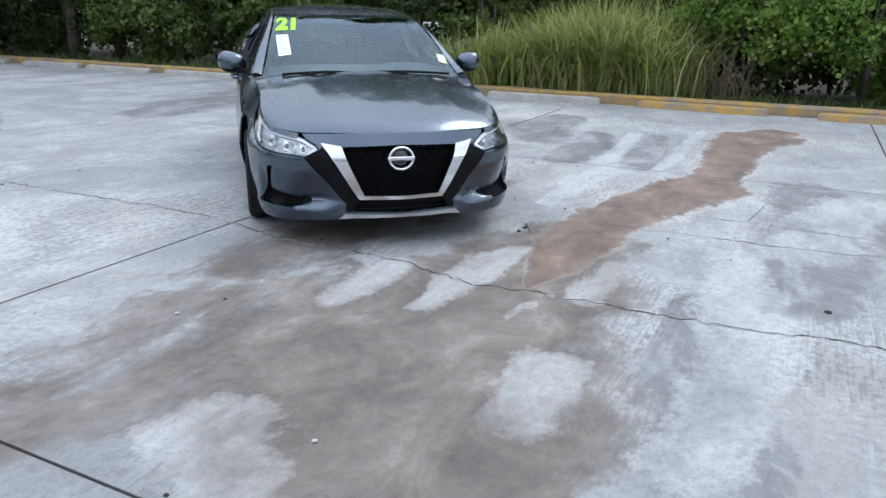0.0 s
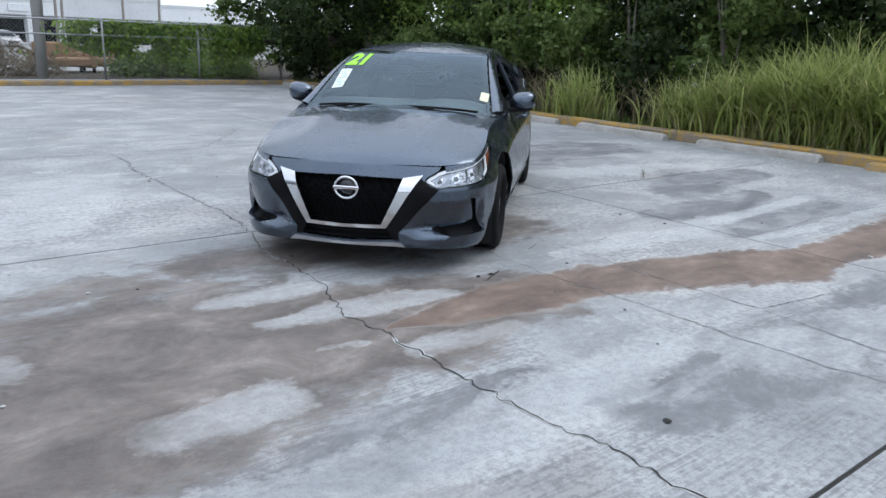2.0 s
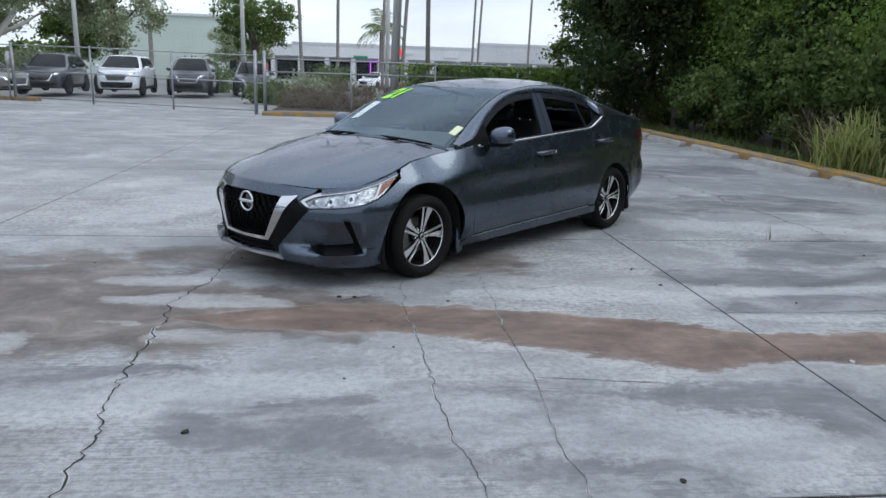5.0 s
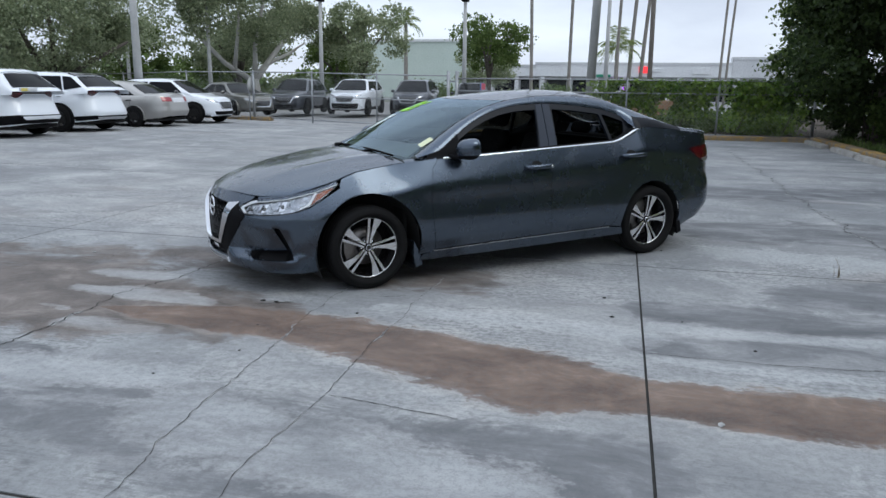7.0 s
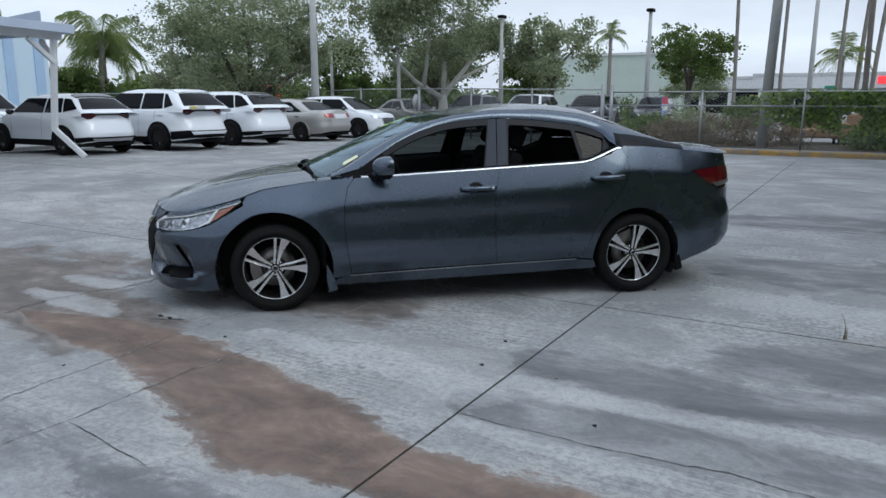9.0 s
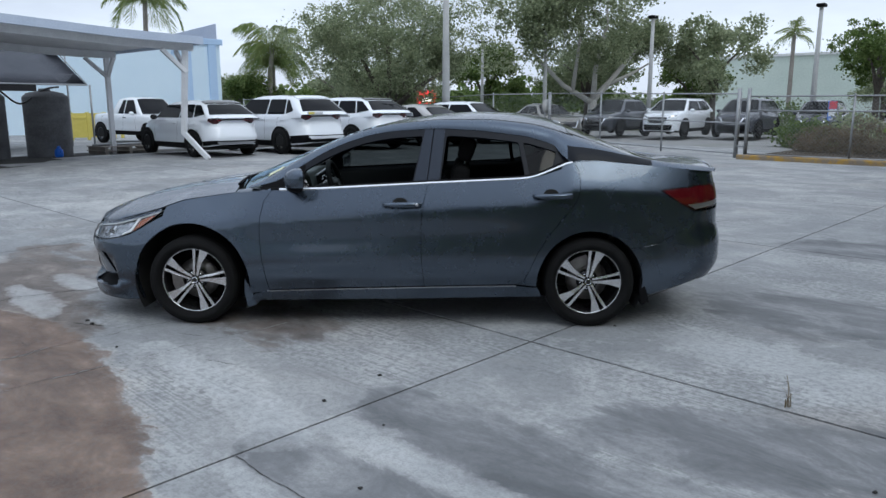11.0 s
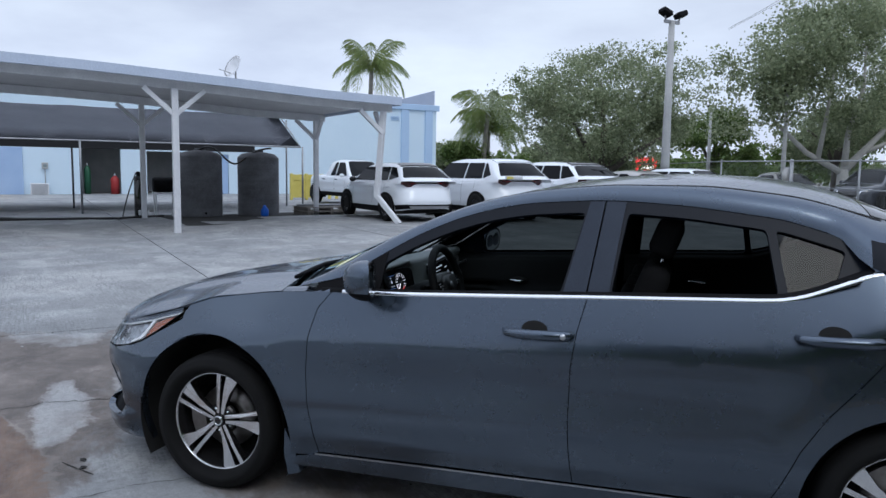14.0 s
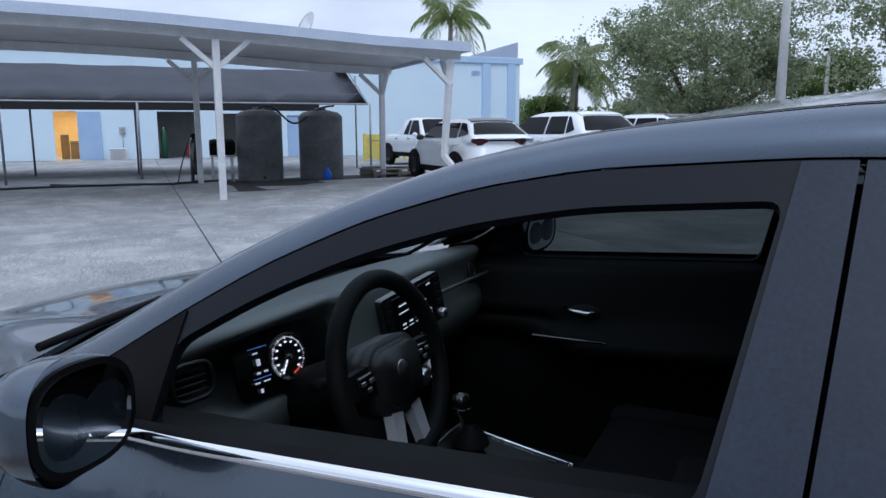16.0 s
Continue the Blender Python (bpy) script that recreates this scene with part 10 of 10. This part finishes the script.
# climate controls under the vents
piece("climate_panel", box_bm(-0.60, -0.575, -0.11, 0.11, 0.735, 0.785, 0.006), GLOSS_BLACK, dash)
for y in (-0.075, 0.0, 0.075):
    piece("climate_knob", lathe_bm([(0.0, 0.030), (0.019, 0.030), (0.022, 0.026), (0.023, 0.0)], 28, "x"), SATIN_METAL, dash, m=Matrix.Translation((-0.576, y, 0.760)))
piece("warning_button", box_bm(-0.583, -0.575, -0.012, 0.012, 0.800, 0.812, 0.002), GLOW_RED, dash, "small lit red button")
# tunnel console with selector, chrome outline and cup wells
con = piece("centre_console", soft_box(-0.60, 0.30, -0.105, 0.105, 0.28, 0.555, 0.03), TRIM_SOFT, car, "dark centre console")
bm = bmesh.new()
sl = [(-0.50, -0.088, 0.612), (-0.50, 0.088, 0.612), (-0.20, 0.088, 0.560), (-0.20, -0.088, 0.560)]
lo_ = [bm.verts.new((x, y, 0.50)) for x, y, z in sl]
hi_ = [bm.verts.new(p) for p in sl]
bm.faces.new(hi_)
for k in range(4):
    bm.faces.new((lo_[k], lo_[(k + 1) % 4], hi_[(k + 1) % 4], hi_[k]))
bmesh.ops.recalc_face_normals(bm, faces=bm.faces)
piece("selector_plate", bm, GLOSS_BLACK, con)
piece("console_outline", tube_bm([Vector(p) + Vector((0, 0, 0.002)) for p in sl + sl[:1]], 0.0045, 8, False), CHROME, con, "chrome outline", True)
piece("plate_end", box_bm(-0.235, -0.205, -0.075, 0.075, 0.568, 0.574, 0.002, None), CHROME, con)
piece("selector_gaiter", lathe_bm([(0.045, 0.0), (0.036, 0.02), (0.022, 0.035), (0.012, 0.05)], 24, "z"), TRIM_SOFT, con, m=Matrix.Translation((-0.43, 0.0, 0.612)))
piece("selector", lathe_bm([(0.008, 0.0), (0.009, 0.05), (0.020, 0.065), (0.025, 0.085), (0.022, 0.105), (0.0, 0.112)], 24, "z"), GLOSS_BLACK, con, "gear selector", m=Matrix.Translation((-0.445, 0.0, 0.625)) @ Matrix.Rotation(radians(-8), 4, "Y"))
piece("selector_ring", lathe_bm([(0.0205, 0.0), (0.026, 0.004), (0.0255, 0.01)], 24, "z"), CHROME, con, m=Matrix.Translation((-0.452, 0.0, 0.695)))
for x in (-0.13, -0.03):
    piece("cup_well", lathe_bm([(0.042, 0.008), (0.040, 0.012), (0.036, 0.008), (0.034, -0.02), (0.0, -0.02)], 28, "z"), DARK_LINER, con, m=Matrix.Translation((x, 0.0, 0.553)))
piece("arm_rest", soft_box(0.04, 0.32, -0.10, 0.10, 0.56, 0.64, 0.025), TRIM_FABRIC, con)
# steering wheel
up = Vector((-0.096, 0, 0.334)).normalized()
ax = Vector((0, 1, 0)).cross(up).normalized()
if ax.x < 0:
    ax = -ax
wm = Matrix((Vector((0, 1, 0)), up, ax)).transposed().to_4x4()
wm.translation = (-0.432, -0.37, 0.913)
bm = bmesh.new()
ring = []
for k in range(64):
    a = 2 * math.pi * k / 64
    x, y = 0.180 * math.cos(a), 0.174 * math.sin(a)
    ring.append((x, max(y, -0.155 - 0.02 * max(0, -math.sin(a))), 0.0))
add_tube(bm, ring + ring[:1], 0.0185, 14, False)
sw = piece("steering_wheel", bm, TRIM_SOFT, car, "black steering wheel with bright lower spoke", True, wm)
pad = bmesh.new()
add_plate(pad, rounded([(-0.080, -0.056), (-0.04, -0.086), (0.04, -0.086), (0.080, -0.056), (0.092, 0.034), (0.06, 0.060), (-0.06, 0.060), (-0.092, 0.034)], 0.03), -0.050, 0.020)
bmesh.ops.recalc_face_normals(pad, faces=pad.faces)
bmesh.ops.bevel(pad, geom=[e for e in pad.edges if len(e.link_faces) == 2 and e.calc_face_angle(0) > 1.2 and e.verts[0].co.z > 0 and e.verts[1].co.z > 0], offset=0.016, segments=3, affect="EDGES")
piece("hub_pad", pad, HUB_SKIN, sw, "", True)
piece("hub_badge", lathe_bm([(0.0, 0.002), (0.018, 0.002), (0.020, 0.0)], 28, "z"), SATIN_METAL, sw, m=Matrix.Translation((0, -0.005, 0.020)))
for s_ in (1, -1):
    bm = bmesh.new()
    add_plate(bm, rounded([(0.06 * s_, -0.03), (0.172 * s_, -0.012), (0.172 * s_, 0.028), (0.06 * s_, 0.03)], 0.01), -0.018, 0.004)
    bmesh.ops.recalc_face_normals(bm, faces=bm.faces)
    piece("spoke", bm, TRIM_SOFT, sw)
    piece("switch_pad", box_bm(min(0.082 * s_, 0.135 * s_), max(0.082 * s_, 0.135 * s_), -0.014, 0.020, 0.004, 0.010, 0.003), GLOSS_BLACK, sw)
    for dx, dy in ((0.095, 0.006), (0.122, 0.006), (0.108, -0.008)):
        piece("button", box_bm(dx * s_ - 0.007, dx * s_ + 0.007, dy - 0.004, dy + 0.004, 0.010, 0.0125, 0.001), SATIN_METAL, sw)
    bm = bmesh.new()
    add_plate(bm, [(0.016 * s_, -0.080), (0.052 * s_, -0.072), (0.062 * s_, -0.150), (0.034 * s_, -0.162)], -0.016, 0.006)
    bmesh.ops.recalc_face_normals(bm, faces=bm.faces)
    piece("lower_spoke", bm, SILVER_TRIM, sw, "bright lower spoke trim")
    piece("stalk", tube_bm([(0.03 * s_, 0.01, -0.06), (0.12 * s_, 0.02, -0.065), (0.165 * s_, 0.025, -0.06)], [0.009, 0.009, 0.013], 10), BLACK_PLASTIC, sw, "", True)
piece("column", tube_bm([(0, -0.01, -0.03), (0, -0.02, -0.10), (0, -0.04, -0.30)], [0.05, 0.065, 0.06], 16), TRIM_SOFT, sw, "", True)


# seats
def front_seat(y):
    st = piece("front_seat", soft_box(-0.23, 0.30, y - 0.255, y + 0.255, 0.38, 0.508, 0.055), TRIM_FABRIC, car, "charcoal cloth front seat")
    lean = Matrix.Translation((0.30, y, 0.50)) @ Matrix.Rotation(radians(20), 4, "Y")
    piece("side_bolster", soft_box(-0.22, 0.26, y - 0.27, y - 0.19, 0.44, 0.535, 0.035), TRIM_FABRIC, st)
    piece("side_bolster", soft_box(-0.22, 0.26, y + 0.19, y + 0.27, 0.44, 0.535, 0.035), TRIM_FABRIC, st)
    bm = soft_box(-0.06, 0.06, -0.235, 0.235, 0.0, 0.60, 0.05)
    for v in bm.verts:
        v.co.y *= 1 - 0.22 * max(0, v.co.z / 0.6 - 0.55) / 0.45
    piece("backrest", bm, TRIM_FABRIC, st, m=lean)
    for s_ in (1, -1):
        piece("back_bolster", soft_box(-0.11, 0.02, s_ * 0.215 - 0.035, s_ * 0.215 + 0.035, 0.04, 0.44, 0.03), TRIM_FABRIC, st, m=lean)
        piece("headrest_post", tube_bm([(0.0, s_ * 0.06, 0.58), (0.0, s_ * 0.06, 0.67)], 0.006, 8), CHROME, st, m=lean)
    piece("headrest", soft_box(-0.075, 0.035, -0.13, 0.13, 0.63, 0.80, 0.045), TRIM_FABRIC, st, m=lean)
    piece("seat_base", box_bm(-0.15, 0.25, y - 0.20, y + 0.20, 0.285, 0.42, 0.02), BLACK_PLASTIC, st)
    return st


front_seat(-0.37)
front_seat(0.37)
bench = piece("rear_bench", soft_box(0.78, 1.28, -0.64, 0.64, 0.38, 0.53, 0.06), TRIM_FABRIC, car, "charcoal cloth rear bench")
tilt = Matrix.Translation((1.26, 0, 0.48)) @ Matrix.Rotation(radians(24), 4, "Y")
piece("bench_back", soft_box(-0.06, 0.07, -0.64, 0.64, 0.0, 0.58, 0.05), TRIM_FABRIC, bench, m=tilt)
piece("bench_base", box_bm(0.84, 1.30, -0.60, 0.60, 0.285, 0.40, 0.02), CARPET, bench)
for y in (-0.36, 0.36):
    piece("headrest", soft_box(-0.05, 0.05, y - 0.12, y + 0.12, 0.58, 0.70, 0.04), TRIM_FABRIC, bench, m=tilt)
# inner mirror and the sensor box behind the windscreen
piece("inner_mirror", soft_box(-0.012, 0.012, -0.115, 0.115, -0.035, 0.035, 0.011), BLACK_PLASTIC, car, m=Matrix.Translation((-0.17, 0.0, 1.265)))
piece("sensor_box", soft_box(-0.06, 0.06, -0.05, 0.05, -0.02, 0.02, 0.014), BLACK_PLASTIC, car, m=Matrix.Translation((-0.24, 0.0, 1.285)) @ Matrix.Rotation(radians(-20), 4, "Y"))


# ---- what is stuck to the windscreen ----
def screen_at(x, y, lift):
    """The windscreen's outside at station x and across place y (the passenger's side positive)."""
    u = x
    for _ in range(8):
        u += x - cabin_top(u, -y)[0]
    p = Vector(cabin_top(u, -y))
    a = Vector(cabin_top(u + 0.004, -y)) - p
    b = Vector(cabin_top(u, -y - 0.004)) - p
    n = a.cross(b).normalized()
    if n.z < 0:
        n = -n
    return p + n * lift


def draped(name, bm, material, lift, label=""):
    for v in bm.verts:
        v.co = screen_at(v.co.x, v.co.y, lift + v.co.z)
    bm.normal_update()
    return piece(name, bm, material, ws, label)


cu = bpy.data.curves.new("digits", "FONT")
cu.body, cu.size, cu.shear, cu.offset, cu.resolution_u = "21", 1.0, 0.22, 0.055, 6
tmp = bpy.data.objects.new("digits", cu)
scene.collection.objects.link(tmp)
bpy.context.view_layer.update()
me = bpy.data.meshes.new_from_object(tmp.evaluated_get(bpy.context.evaluated_depsgraph_get()))
bpy.data.objects.remove(tmp)
bm = bmesh.new()
bm.from_mesh(me)
bmesh.ops.triangulate(bm, faces=bm.faces)
bmesh.ops.subdivide_edges(bm, edges=[e for e in bm.edges if e.calc_length() > 0.25], cuts=2)
xs, ys = [v.co.x for v in bm.verts], [v.co.y for v in bm.verts]
for v in bm.verts:
    u, w = (v.co.x - min(xs)) / (max(xs) - min(xs)), (v.co.y - min(ys)) / (max(ys) - min(ys))
    v.co = (-0.435 + 0.255 * w, 0.595 - 0.185 * u, 0.0)
LIME = Mat("lime_vinyl", (0.33, 0.80, 0.01), 0.45).m
draped("price_digits", bm, LIME, 0.003, "lime green vinyl digits 21")


def sheet(x0, x1, y0, y1, nx=8, ny=4):
    bm = bmesh.new()
    g = [[bm.verts.new((x0 + (x1 - x0) * i / nx, y0 + (y1 - y0) * j / ny, 0)) for j in range(ny + 1)] for i in range(nx + 1)]
    for i in range(nx):
        for j in range(ny):
            bm.faces.new((g[i][j], g[i + 1][j], g[i + 1][j + 1], g[i][j + 1]))
    return bm


PAPER = Mat("white_paper", (0.74, 0.80, 0.78), 0.7).m
PRINT = Mat("grey_print", (0.22, 0.36, 0.36), 0.7).m
draped("price_sheet", sheet(-0.79, -0.505, 0.505, 0.598), PAPER, 0.003, "white printed price sheet")
for k, (x, y0, y1) in enumerate(((-0.53, 0.52, 0.585), (-0.56, 0.54, 0.585), (-0.585, 0.53, 0.585), (-0.62, 0.52, 0.56), (-0.645, 0.52, 0.585), (-0.67, 0.55, 0.585), (-0.70, 0.52, 0.585), (-0.725, 0.53, 0.57), (-0.755, 0.52, 0.585))):
    draped("print_line", sheet(x - 0.008, x, y0, y1, 2, 3), PRINT, 0.0045)
draped("pale_sticker", sheet(-0.85, -0.745, -0.685, -0.62), Mat("pale_yellow_paper", (0.72, 0.74, 0.50), 0.7).m, 0.003, "pale yellow sticker")
